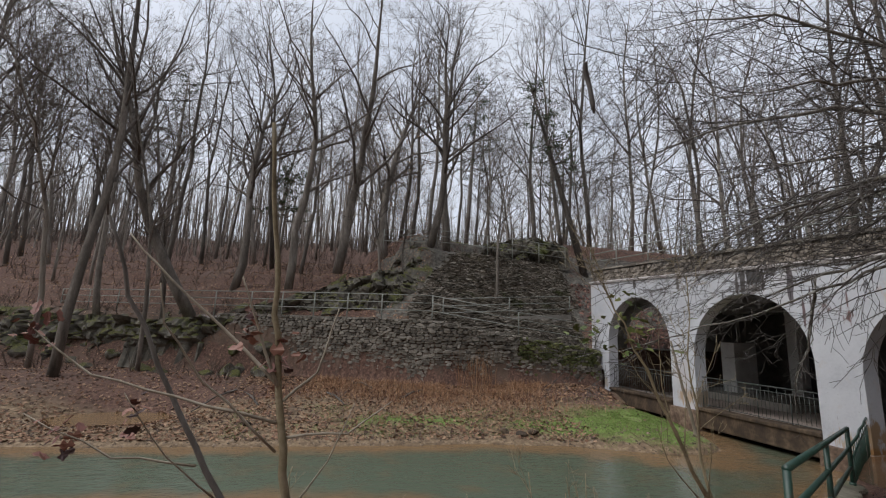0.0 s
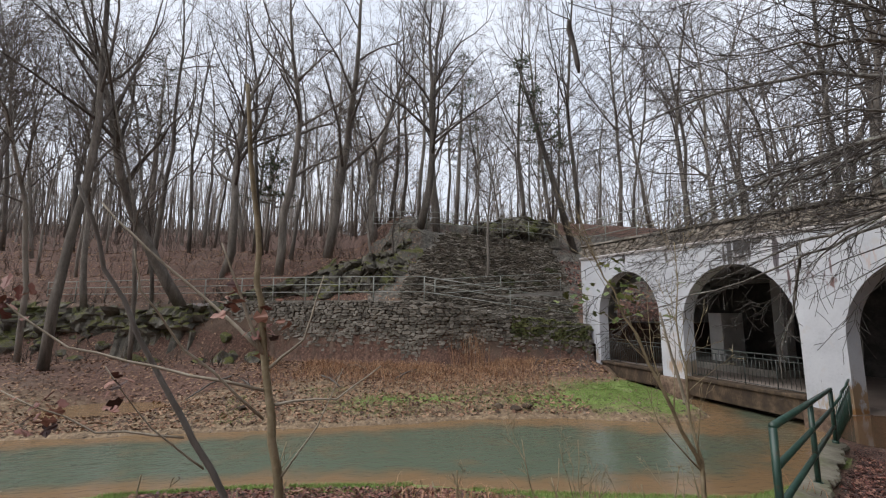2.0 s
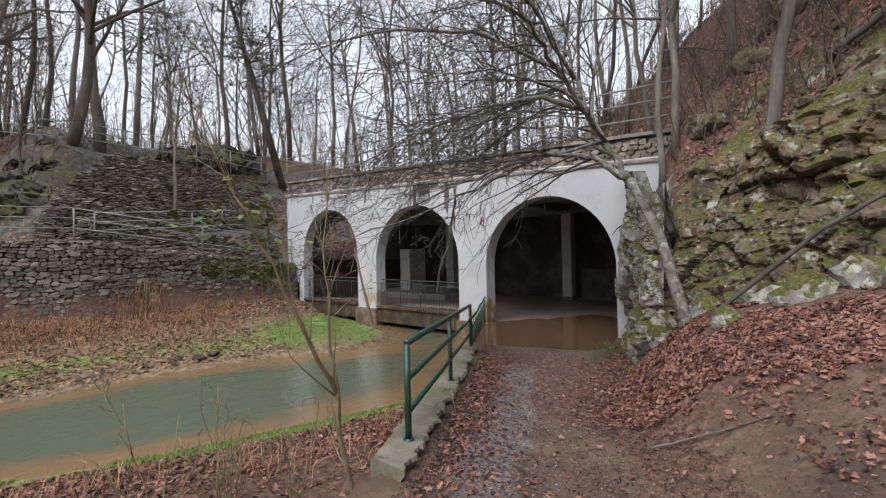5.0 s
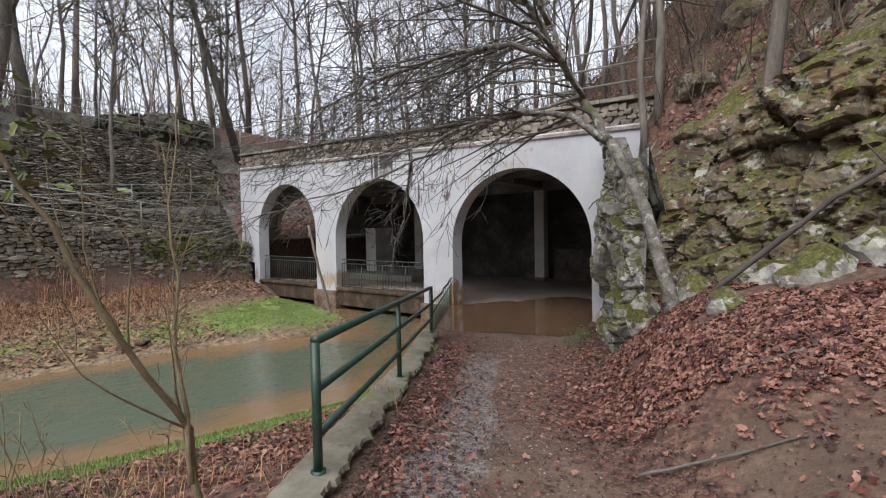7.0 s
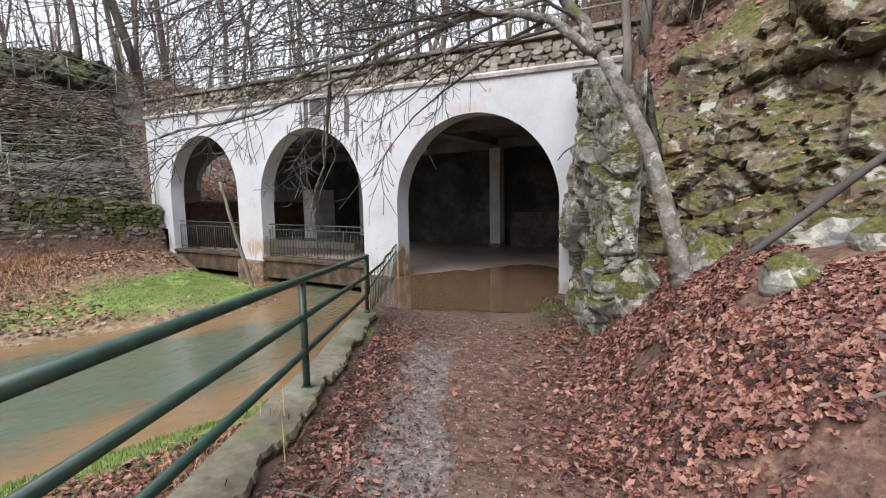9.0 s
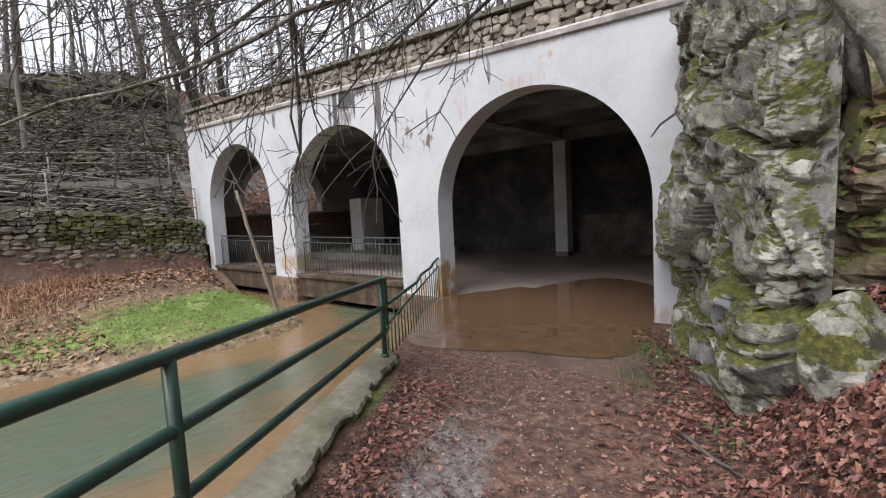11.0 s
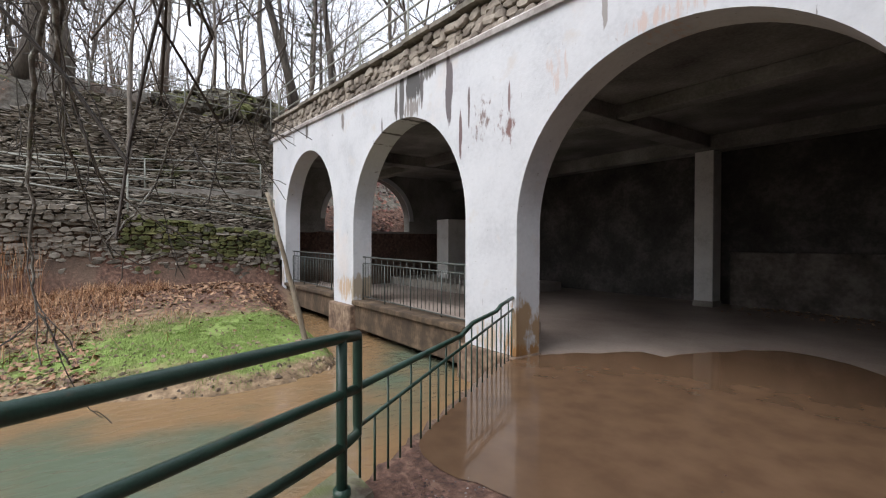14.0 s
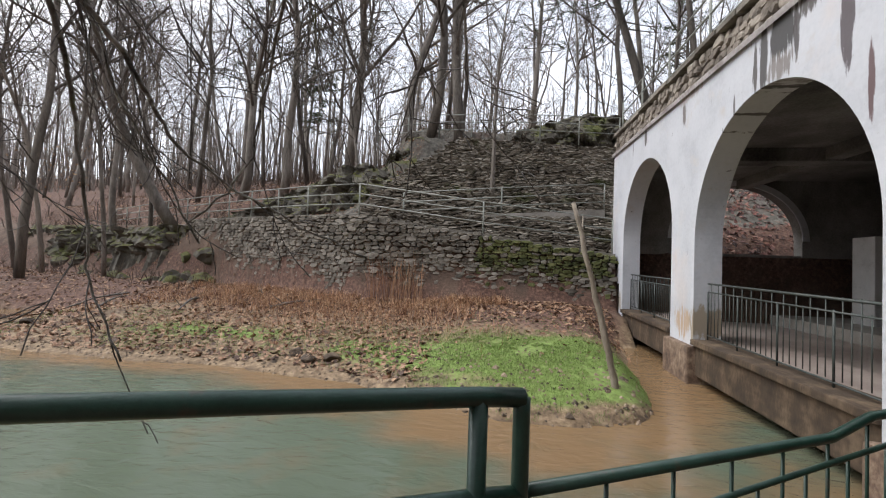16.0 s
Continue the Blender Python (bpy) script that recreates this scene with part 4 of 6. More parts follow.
def build_coping():
    V, F = [], []
    rng = random.Random(4)
    x = -10.98
    while x < 6.0:
        w = rng.uniform(0.5, 0.9)
        z0, z1 = cornice_z(x) + 0.585, cornice_z(x + w) + 0.585
        b = len(V)
        o = rng.uniform(-0.02, 0.02)
        for xx, z in ((x + 0.01, z0), (x + w - 0.01, z1)):
            V += [(xx, -0.02 + o, z), (xx, -0.02 + o, z + 0.08), (xx, 0.46, z + 0.08), (xx, 0.46, z)]
        F += [(b, b + 4, b + 5, b + 1), (b + 1, b + 5, b + 6, b + 2), (b + 2, b + 6, b + 7, b + 3), (b, b + 1, b + 2, b + 3), (b + 4, b + 7, b + 6, b + 5), (b, b + 3, b + 7, b + 4)]
        x += w
    tagged(obj("trim", V, F, M_STONE), "flat weathered coping stones on the parapet", "coping", kind="structure")


build_coping()

# road deck on the bridge, closed behind
V, F = [], []
for xa, xb in ((-11.0, -4.0), (-4.0, 6.4)):
    b = len(V)
    V += [(xa, 0.42, cornice_z(xa) + 0.1), (xb, 0.42, cornice_z(xb) + 0.1), (xb, 9.4, cornice_z(xb) + 0.25), (xa, 9.4, cornice_z(xa) + 0.25)]
    V += [(x, y, 4.2) for x, y in ((xa, 0.5), (xb, 0.5), (xb, 9.4), (xa, 9.4))]
    F += [(b, b + 1, b + 2, b + 3), (b + 4, b + 7, b + 6, b + 5), (b, b + 4, b + 5, b + 1), (b + 2, b + 6, b + 7, b + 3), (b, b + 3, b + 7, b + 4), (b + 1, b + 5, b + 6, b + 2)]
tagged(obj("road", V, F, M_CONCRETE), "weathered road deck across the bridge", "road", kind="structure")


# ---- railings ----
def build_rail(name, label, pts, heights, every, material, r=0.022, post_r=0.026, group=""):
    """Posts and straight rails along a line of points on the ground; parts relative to the first point."""
    P = [Vector(p) for p in pts]
    ob = empty(name, label, "railing", group, at=P[0])
    for h in heights:
        tube("rail", [p - P[0] + Vector((0, 0, h)) for p in P], r, material, ob, sides=6)
    for a, b in zip(P, P[1:]):
        n = max(1, round((b - a).length / every))
        for k in range(n):
            q = a.lerp(b, k / n) - P[0]
            tube("post", [q - Vector((0, 0, 0.15)), q + Vector((0, 0, max(heights)))], post_r, material, ob, sides=6)
    q = P[-1] - P[0]
    tube("post", [q - Vector((0, 0, 0.15)), q + Vector((0, 0, max(heights)))], post_r, material, ob, sides=6)
    return ob


def on_land(points, lift=0.0):
    return [(x, y, gz(x, y) + lift) for x, y in points]


H3 = (0.42, 0.74, 1.06)
WALK = [(-19.5, -26.0), (-15.2, -19.0), (-13.4, -15.6), (-11.95, -12.8), (-10.75, -10.0), (-10.1, -7.95)]
build_rail("walkway_railing", "weathered three-rail pipe railing along the stone wall", [(x, y, float(terrace_z(y)) + 0.05) for x, y in WALK], H3, 1.9, M_RAIL, 0.023, 0.028)
build_rail("ramp_railing", "weathered three-rail pipe railing down the ramp", [(-10.1, -7.95, 2.8), (-10.3, -4.0, 2.3), (-10.45, -0.12, 1.86)], H3, 3.9, M_RAIL)
UPPER = [(-12.55, -7.0, 2.95), (-13.05, -3.5, 3.25), (-13.75, 0.2, 3.55)]
V, F = [], []
for x, y, z in UPPER:
    V += [(x + 0.55, y, z - 0.45), (x + 0.55, y, z), (x - 0.5, y, z), (x - 0.5, y, z - 0.45)]
F = [(0, 1, 2, 3), (11, 10, 9, 8)] + [(4 * a + k, 4 * a + 4 + k, 4 * a + 4 + (k + 1) % 4, 4 * a + (k + 1) % 4) for a in (0, 1) for k in range(4)]
tagged(obj("upper_path", V, F, M_CONCRETE), "narrow sloping concrete path set into the stone bank", "path", kind="structure")
build_rail("upper_ramp_railing", "weathered three-rail pipe railing above the layered wall", [(x + 0.4, y, z) for x, y, z in UPPER], (0.3, 0.62, 0.96), 3.2, M_RAIL)
build_rail("terrace_railing", "grey pipe railing along the top terrace", [(-16.9, -9.5, 7.0), (-16.4, -6.5, 7.1), (-16.0, -2.0, 6.9), (-15.6, 1.2, 6.6)], (0.4, 0.75, 1.08), 1.6, M_RAIL)
build_rail("road_railing", "grey steel railing along the bridge road", [(-11.5, 0.36, cornice_z(-11.5) + 0.66), (-3.0, 0.36, cornice_z(-3.0) + 0.66), (5.5, 0.36, cornice_z(5.5) + 0.66)], (0.42, 0.82, 1.2), 2.0, M_RAIL)
build_rail("road_railing", "grey steel railing on the far side of the bridge road", [(-11.5, 7.6, cornice_z(-11.5) + 0.2), (5.5, 7.6, cornice_z(5.5) + 0.2)], (0.5, 0.95, 1.3), 2.4, M_RAIL)


# ---- rock ----
def facet(s, w, fs, fw, seed, amp, tilt):
    """Height of a broken rock face at s along and w up: tilted planes, one for each cell, with a crack between them."""
    q = Vector((s * fs + 0.3 * noise.noise(Vector((s * fs, w * fw, seed))), w * fw, seed))
    dist, cells = noise.voronoi(q)
    c = cells[0]
    r = noise.cell_vector(c * 37.0)
    h = amp * (2 * r.x - 1) + tilt * amp * ((2 * r.y - 1) * (q.x - c.x) + (2 * r.z - 1) * (q.y - c.y)) * 2
    return h - amp * 0.8 * max(0.0, 1 - (dist[1] - dist[0]) / 0.09)


def build_rock(name, label, path, z_low, tops, seed, cell=0.06, out=0.32, layer=(0.14, 0.42), lean=0.12, material=None, flip=1, cap=1.2, blocks=(0.35, 0.9), ledge_leaves=0.0, broken=1.0):
    """A bedded rock face along a line of plan points: each bed steps in and out and breaks into blocks."""
    rng = random.Random(seed)
    total = sum((Vector(b) - Vector(a)).length for a, b in zip(path, path[1:]))
    hmax = max(tops)
    beds, z = [], 0.0
    while z < hmax + 3:
        t = rng.uniform(*layer)
        beds.append((z, z + t, rng.uniform(-0.5, 0.5), rng.uniform(*blocks), rng.random(), [rng.uniform(-1, 1) for _ in range(60)]))
        z += t
    nu, nv = max(8, int(total / cell)), max(6, int(hmax / cell))
    nc = max(3, int(cap / (cell * 2)))
    V = []
    for iu in range(nu + 1):
        s = total * iu / nu * 0.9999
        p, d = along(path, s)
        inward = Vector((-d.y, d.x)) * flip
        top = float(np.interp(s / total, np.linspace(0, 1, len(tops)), tops))
        base = z_low(p.x, p.y)
        top += 0.16 * noise.noise(Vector((s * 1.3, seed, 0.3)))
        last = None
        for iv in range(nv + 1):
            v = top * iv / nv
            w = v + 0.22 * noise.noise(Vector((s * 0.7, v * 0.5, seed))) + 0.05 * noise.noise(Vector((s * 4, v * 3, seed))) + base - z_low(*path[0]) - 0.06 * s
            w = min(max(w, 0.0), beds[-1][1] - 1e-3)
            bed = next(b for b in beds if b[0] <= w < b[1])
            across = s / bed[3] + bed[4] * 7 + 0.35 * noise.noise(Vector((s * 2, w * 2, 5.0)))
            block = int(math.floor(across)) % 60
            edge_v = min(w - bed[0], bed[1] - w) / (bed[1] - bed[0])
            edge_u = min(across % 1, 1 - across % 1)
            o = out * (0.25 * bed[2] + 0.2 * bed[5][block])
            o -= 0.05 * out / 0.3 * (max(0, 0.06 - edge_v) / 0.06) + 0.04 * (max(0, 0.05 - edge_u) / 0.05)
            o += facet(s, w, 0.9, 0.9, seed, out * 0.55, 0.9) + facet(s, w, 2.2 * broken, 2.4 * broken, seed + 5.0, out * 0.16 * broken, 0.9)
            o += 0.035 * noise.fractal(Vector((s * 3.6, w * 4.0, seed)), 0.75, 2.2, 7) + 0.14 * noise.noise(Vector((s * 0.8, w * 0.9, seed + 3.0)))
            fade = min(1, iu / 6, (nu - iu) / 6)
            q = p - inward * (o * fade) + inward * (lean * v)
            last = (q.x, q.y, base + v - 0.12)
            V.append(last)
        for ic in range(1, nc + 1):
            q = Vector(last[:2]) + inward * (cap * ic / nc)
            gg = gz(q.x, q.y)
            zz = last[2] + (gg - last[2] - 0.12) * (ic / nc) ** 1.3
            zz = (zz if ic == nc else max(zz, gg + 0.05)) + 0.06 * noise.noise(Vector((q.x * 3, q.y * 3, seed)))
            V.append((q.x, q.y, zz))
    row = nv + 1 + nc
    bands = {}
    for iu in range(nu):
        for iv in range(row - 1):
            a = iu * row + iv
            f = (a, a + row, a + row + 1, a + 1)
            v = hmax * iv / nv
            key = 99 if iv >= nv else next(k for k, b in enumerate(beds) if b[0] <= v < b[1])
            bands.setdefault(key, []).append(f if flip < 0 else tuple(reversed(f)))
    rock = empty(name, label, "rock", at=(path[0][0], path[0][1], z_low(*path[0])))
    for key, F in sorted(bands.items()):
        used = sorted({i for f in F for i in f})
        at = {i: k for k, i in enumerate(used)}
        obj("rock_top" if key == 99 else "rock_bed", [Vector(V[i]) - rock.location for i in used], [tuple(at[i] for i in f) for f in F], material or M_ROCK, rock)
    if ledge_leaves:
        for F in bands.values():
            for a, b, c, d in F:
                n = (Vector(V[c]) - Vector(V[a])).cross(Vector(V[d]) - Vector(V[b]))
                n = n.normalized() if n.length > 0 else Vector((0, 0, 1))
                if abs(n.z) > 0.72 and rng.random() < ledge_leaves:
                    LEDGE_LEAVES.append((Vector(V[a]), n if n.z > 0 else -n))
    return rock


LEDGE_LEAVES = []


def grow_moss(m, low, high, stops):
    """Moss cushions on the faces that look upwards, broken up by noise, over the bare rock."""
    n, l = m.node_tree.nodes, m.node_tree.links
    b = n["Principled BSDF"]
    col = b.inputs["Base Color"].links[0].from_socket
    geo = n.new("ShaderNodeNewGeometry")
    sep = n.new("ShaderNodeSeparateXYZ")
    l.new(geo.outputs["Normal"], sep.inputs[0])
    big, fine = n.new("ShaderNodeTexNoise"), n.new("ShaderNodeTexNoise")
    for t, sc in ((big, 2.1), (fine, 26.0)):
        t.inputs["Scale"].default_value, t.inputs["Detail"].default_value, t.inputs["Roughness"].default_value = sc, 8.0, 0.65
        l.new(geo.outputs["Position"], t.inputs["Vector"])
    add = n.new("ShaderNodeMath")
    add.operation = "MULTIPLY_ADD"
    l.new(big.outputs["Fac"], add.inputs[0])
    add.inputs[1].default_value = 2.6
    l.new(sep.outputs[2], add.inputs[2])
    mr = n.new("ShaderNodeMapRange")
    mr.inputs["From Min"].default_value, mr.inputs["From Max"].default_value = low + 1.3, high + 1.3
    l.new(add.outputs[0], mr.inputs["Value"])
    r = n.new("ShaderNodeValToRGB")
    r.color_ramp.elements.new(0.5)
    for k, c in enumerate(stops):
        r.color_ramp.elements[k].position, r.color_ramp.elements[k].color = 0.33 + 0.17 * k, (*c, 1)
    l.new(fine.outputs["Fac"], r.inputs["Fac"])
    mx = n.new("ShaderNodeMixRGB")
    l.new(mr.outputs["Result"], mx.inputs["Fac"])
    l.new(col, mx.inputs["Color1"])
    l.new(r.outputs["Color"], mx.inputs["Color2"])
    l.new(mx.outputs["Color"], b.inputs["Base Color"])
    return m


MOSS = [(0.03, 0.031, 0.01), (0.075, 0.075, 0.017), (0.16, 0.155, 0.035)]
M_ROCK = grow_moss(mat("mossy_limestone", [(0.07, 0.064, 0.055), (0.24, 0.228, 0.205), (0.47, 0.455, 0.42)], 2.6, 14, 0.9, 0.8, fine=30, distort=0.15, bump_dist=0.03, spots=[((0.5, 0.49, 0.44), 5.5, 0.56, 0.6), ((0.34, 0.36, 0.27), 9.0, 0.57, 0.62), ((0.27, 0.285, 0.31), 1.1, 0.58, 0.64), ((0.05, 0.043, 0.034), 4.0, 0.56, 0.62)]), 0.25, 0.45, MOSS)
M_ROCK_MOSS = grow_moss(mat("moss_grown_rock", [(0.045, 0.034, 0.024), (0.125, 0.098, 0.066), (0.29, 0.245, 0.18)], 2.2, 14, 0.92, 0.8, fine=28, distort=0.15, bump_dist=0.03, spots=[((0.17, 0.115, 0.06), 1.2, 0.52, 0.6), ((0.36, 0.345, 0.3), 1.7, 0.6, 0.64), ((0.3, 0.31, 0.25), 7.0, 0.58, 0.62), ((0.08, 0.045, 0.033), 2.6, 0.57, 0.63), ((0.045, 0.036, 0.028), 5.0, 0.56, 0.62)]), 0.48, 0.68, MOSS)
M_ROCK_FAR = grow_moss(mat("dark_bedded_rock", [(0.035, 0.032, 0.026), (0.1, 0.09, 0.072), (0.24, 0.22, 0.18)], 1.4, 9, 0.9, 0.8, fine=7, bump_dist=0.06, spots=[((0.09, 0.1, 0.03), 0.9, 0.56, 0.66)]), 0.55, 0.85, MOSS)
build_rock("rock_outcrop", "pale grey bedded rock outcrop with moss and lichen", [(4.42, 0.25), (4.52, -0.5), (4.78, -1.3), (5.13, -2.1), (5.55, -2.8), (6.0, -3.0)], lambda x, y: float(path_z(y)) + 0.9 * max(0.0, min(1.0, (x - 5.7) / 1.3)), [4.05, 4.05, 3.9, 3.6, 3.4, 3.2], 3, cell=0.03, out=0.24, layer=(0.35, 1.1), blocks=(0.4, 1.6), material=M_ROCK, flip=1, lean=0.05, cap=0.6)
build_rock("rock_outcrop", "mossy brown bedded rock face above the leafy slope", [(5.85, -2.78), (6.3, -3.02), (7.0, -3.2), (7.8, -3.38), (8.6, -3.62), (9.6, -4.2), (10.8, -5.2), (12.3, -6.6)], lambda x, y: 1.2 + 0.28 * max(0.0, x - 6.5), [2.4, 2.6, 2.8, 3.0, 3.0, 2.9, 2.6, 2.2], 8, cell=0.042, out=0.3, cap=0.9, layer=(0.25, 0.9), blocks=(0.35, 1.5), material=M_ROCK_MOSS, flip=1, lean=0.42, ledge_leaves=0.3, broken=1.5)
build_rock("rock_ledge", "mossy rock ledge near the top of the slope", [(6.9, -1.2), (8.0, -1.5), (9.4, -2.0), (11.2, -2.9)], lambda x, y: gz(x, y - 0.25) - 0.15, [0.5, 0.75, 0.9, 0.7], 12, cell=0.07, out=0.35, cap=0.6, layer=(0.1, 0.35), material=M_ROCK_MOSS, flip=1, lean=0.4, ledge_leaves=0.25)
build_rock("rock_ledge", "grey rock ledge high on the wooded slope", [(6.1, 0.9), (7.6, 0.6), (9.2, 0.0), (11, -0.8)], lambda x, y: gz(x, y - 0.25) - 0.15, [0.9, 1.0, 0.9, 0.8], 23, cell=0.08, out=0.4, cap=0.6, layer=(0.12, 0.4), material=M_ROCK_MOSS, flip=1, lean=0.4, ledge_leaves=0.25)
build_rock("rock_outcrop", "dark bedded rock behind the walkway", [(-15.6, -17.0), (-14.2, -13.5), (-13.2, -10.5), (-13.0, -8.8), (-13.6, -6.8)], lambda x, y: 2.6, [0.5, 1.2, 2.2, 2.9, 2.4], 5, cell=0.1, out=0.5, layer=(0.25, 0.6), blocks=(0.5, 1.3), material=M_ROCK_FAR, flip=1, lean=0.25)
build_rock("rock_outcrop", "weathered rock crag above the top terrace", [(-18.2, -6.5), (-18.0, -3.5), (-17.4, -1.5), (-17.0, 0.6), (-16.8, 2.2)], lambda x, y: 6.6, [0.9, 1.5, 1.7, 2.1, 1.6], 9, cell=0.1, out=0.5, layer=(0.2, 0.5), material=M_ROCK_FAR, flip=1, lean=0.2, cap=2.2)


build_rock("rock_outcrop", "dark mossy bedded rock below the walkway", [(-18.9, -32.0), (-15.9, -25.5), (-13.9, -20.5), (-12.85, -17.6), (-12.75, -15.8)], lambda x, y: float(terrace_z(y)) - 2.2, [2.0, 2.2, 2.05, 2.1, 2.2], 31, cell=0.09, out=0.6, layer=(0.2, 0.5), blocks=(0.5, 1.6), material=M_ROCK_FAR, flip=1, lean=0.3, cap=0.8)
build_rock("rock_ledge", "dark broken rock ledge in the leafy bank", [(-15.9, -13.2), (-15.2, -11.4), (-14.6, -9.8), (-14.5, -8.4), (-15.1, -6.6)], lambda x, y: gz(x + 0.25, y) - 0.2, [0.5, 0.9, 1.2, 1.2, 0.7], 37, cell=0.09, out=0.5, layer=(0.2, 0.5), material=M_ROCK_FAR, flip=1, lean=0.35, cap=0.7)
build_rock("rock_ledge", "dark broken rock ledge in the leafy bank", [(-17.6, -12.5), (-16.6, -10.6), (-16.0, -9.0), (-16.2, -7.4)], lambda x, y: gz(x + 0.25, y) - 0.2, [0.5, 0.8, 1.0, 0.6], 41, cell=0.09, out=0.5, layer=(0.15, 0.4), material=M_ROCK_FAR, flip=1, lean=0.35, cap=0.7)


def build_boulder(name, label, at, size, seed, material):
    rng = random.Random(seed)
    bm = bmesh.new()
    bmesh.ops.create_icosphere(bm, subdivisions=3, radius=1)
    planes = [(Vector((rng.uniform(-1, 1), rng.uniform(-1, 1), rng.uniform(-0.6, 1))).normalized(), rng.uniform(0.55, 0.85)) for _ in range(9)]
    for v in bm.verts:
        for nrm, dist in planes:
            over = v.co.dot(nrm) - dist
            if over > 0:
                v.co -= nrm * over * 0.98
        v.co += v.co.normalized() * 0.09 * noise.fractal(v.co * 2.2 + Vector((seed, 0, 0)), 0.7, 2, 5)
        v.co = Vector((v.co.x * size[0], v.co.y * size[1], v.co.z * size[2]))
    ob = part(name, bm, material, None)
    ob.location = at
    return tagged(ob, label, "rock", "boulders on the slope")


for k, (x, y, sx, sy, sz, up) in enumerate(((7.95, -4.35, 0.38, 0.32, 0.3, 0.05), (7.25, -4.9, 0.2, 0.16, 0.22, 0.0), (8.1, -3.75, 0.3, 0.22, 0.12, 0.1), (7.2, -3.6, 0.26, 0.22, 0.18, 0.0), (6.6, -3.5, 0.24, 0.2, 0.16, 0.0), (6.9, -2.1, 0.35, 0.25, 0.2, 0.1), (7.9, -2.3, 0.4, 0.3, 0.22, 0.1), (8.9, -2.8, 0.5, 0.4, 0.25, 0.1), (6.4, -1.5, 0.35, 0.3, 0.25, 0.1), (9.2, -4.6, 0.4, 0.3, 0.25, 0.1))):
    build_boulder("boulder", "pale weathered boulder half sunk in leaf litter", (x, y, gz(x, y) + up * sz), (sx, sy, sz), 40 + k, M_ROCK_MOSS if k > 2 else M_ROCK)
hb = random.Random(29)
for k in range(34):
    x, y = hb.uniform(5.9, 11.5), hb.uniform(-2.6, 5.5)
    b = hb.uniform(0.16, 0.5)
    if y - float(cliff_y(x)) > 1.5:
        build_boulder("boulder", "mossy grey boulder on the leafy hillside", (x, y, gz(x, y) + 0.05 * b), (b, b * hb.uniform(0.7, 1.2), b * hb.uniform(0.45, 0.8)), 300 + k, M_ROCK_MOSS)
for k, (x, y, sx, sy, sz) in enumerate(((6.15, -3.3, 0.3, 0.22, 0.42), (6.75, -3.55, 0.3, 0.22, 0.3), (7.6, -3.7, 0.42, 0.26, 0.24), (8.5, -4.05, 0.45, 0.3, 0.34), (8.9, -5.0, 0.3, 0.25, 0.22))):
    build_boulder("boulder", "pale mossy block fallen from the rock face", (x, y, gz(x, y) + 0.1 * sz), (sx, sy, sz), 90 + k, M_ROCK)
rk = random.Random(19)
for k in range(9):
    x, y = -12.0 + rk.uniform(-0.7, 0.6), -15.2 + rk.uniform(-1.0, 1.1)
    b = rk.uniform(0.3, 0.6)
    build_boulder("boulder", "dark mossy rock at the corner of the stone wall", (x, y, gz(x, y) + 0.1 * b), (b, b * rk.uniform(0.7, 1.2), b * rk.uniform(0.6, 0.9)), 250 + k, M_ROCK_FAR)
for k in range(20):
    y = rk.uniform(-27, -15.5)
    x = float(wall_x(y)) + rk.uniform(-0.3, 1.5)
    b = rk.uniform(0.2, 0.5)
    build_boulder("boulder", "dark mossy boulder in the stream bank", (x, y, gz(x, y) - 0.05 * b), (b, b * rk.uniform(0.7, 1.3), b * rk.uniform(0.5, 0.8)), 200 + k, M_ROCK_FAR)
for k, (x, y) in enumerate(((-4.0, -6.2), (-4.2, -7.0), (-3.9, -6.6), (-5.2, -14.0))):
    build_boulder("boulder", "small dark red-brown rock on the muddy bank", (x, y, gz(x, y) + 0.03), (0.2, 0.16, 0.1), 60 + k, M_RUSTY)


# ---- trees ----
def grow(trunk, twigs, p, d, length, r, level, rng, o):
    n = (10, 6, 4, 2)[level]
    sides = (8, 5, 4, 3)[level]
    pts, rad = [p.copy()], [r]
    for k in range(n):
        d = (d + Vector((rng.gauss(0, 1), rng.gauss(0, 1), rng.gauss(0, 1))) * o["wob"][level] + Vector((0, 0, o["up"][level]))).normalized()
        p = p + d * length / n
        pts.append(p.copy())
        rad.append(max(o["tip"], r * (1 - (k + 1) / n) ** 0.8))
    tube_into(*(trunk if level == 0 else twigs), pts, rad, sides, caps=level == 0)
    if level == o["levels"]:
        return
    for k in range(o["kids"][level]):
        t = rng.uniform(o["first"][level], 0.97)
        i = min(n - 1, int(t * n))
        q = pts[i].lerp(pts[i + 1], t * n - i)
        axis_d = (pts[i + 1] - pts[i]).normalized()
        side = axis_d.orthogonal().normalized()
        side.rotate(Matrix.Rotation(rng.uniform(0, 6.283), 3, axis_d))
        nd = (axis_d * rng.uniform(0.5, 1.0) + side * rng.uniform(0.5, 1.0)).normalized()
        grow(trunk, twigs, q, nd, length * o["ratio"][level] * rng.uniform(0.6, 1.15) * (1.15 - 0.6 * t), max(o["tip"], rad[i] * 0.5), level + 1, rng, o)


FOREST = dict(wob=(0.09, 0.16, 0.22, 0.26), up=(0.04, 0.06, 0.03, 0.0), tip=0.006, levels=3, kids=(16, 7, 5), first=(0.3, 0.2, 0.2), ratio=(0.46, 0.5, 0.5))
FAR = dict(FOREST, levels=3, kids=(13, 6, 4), tip=0.009)


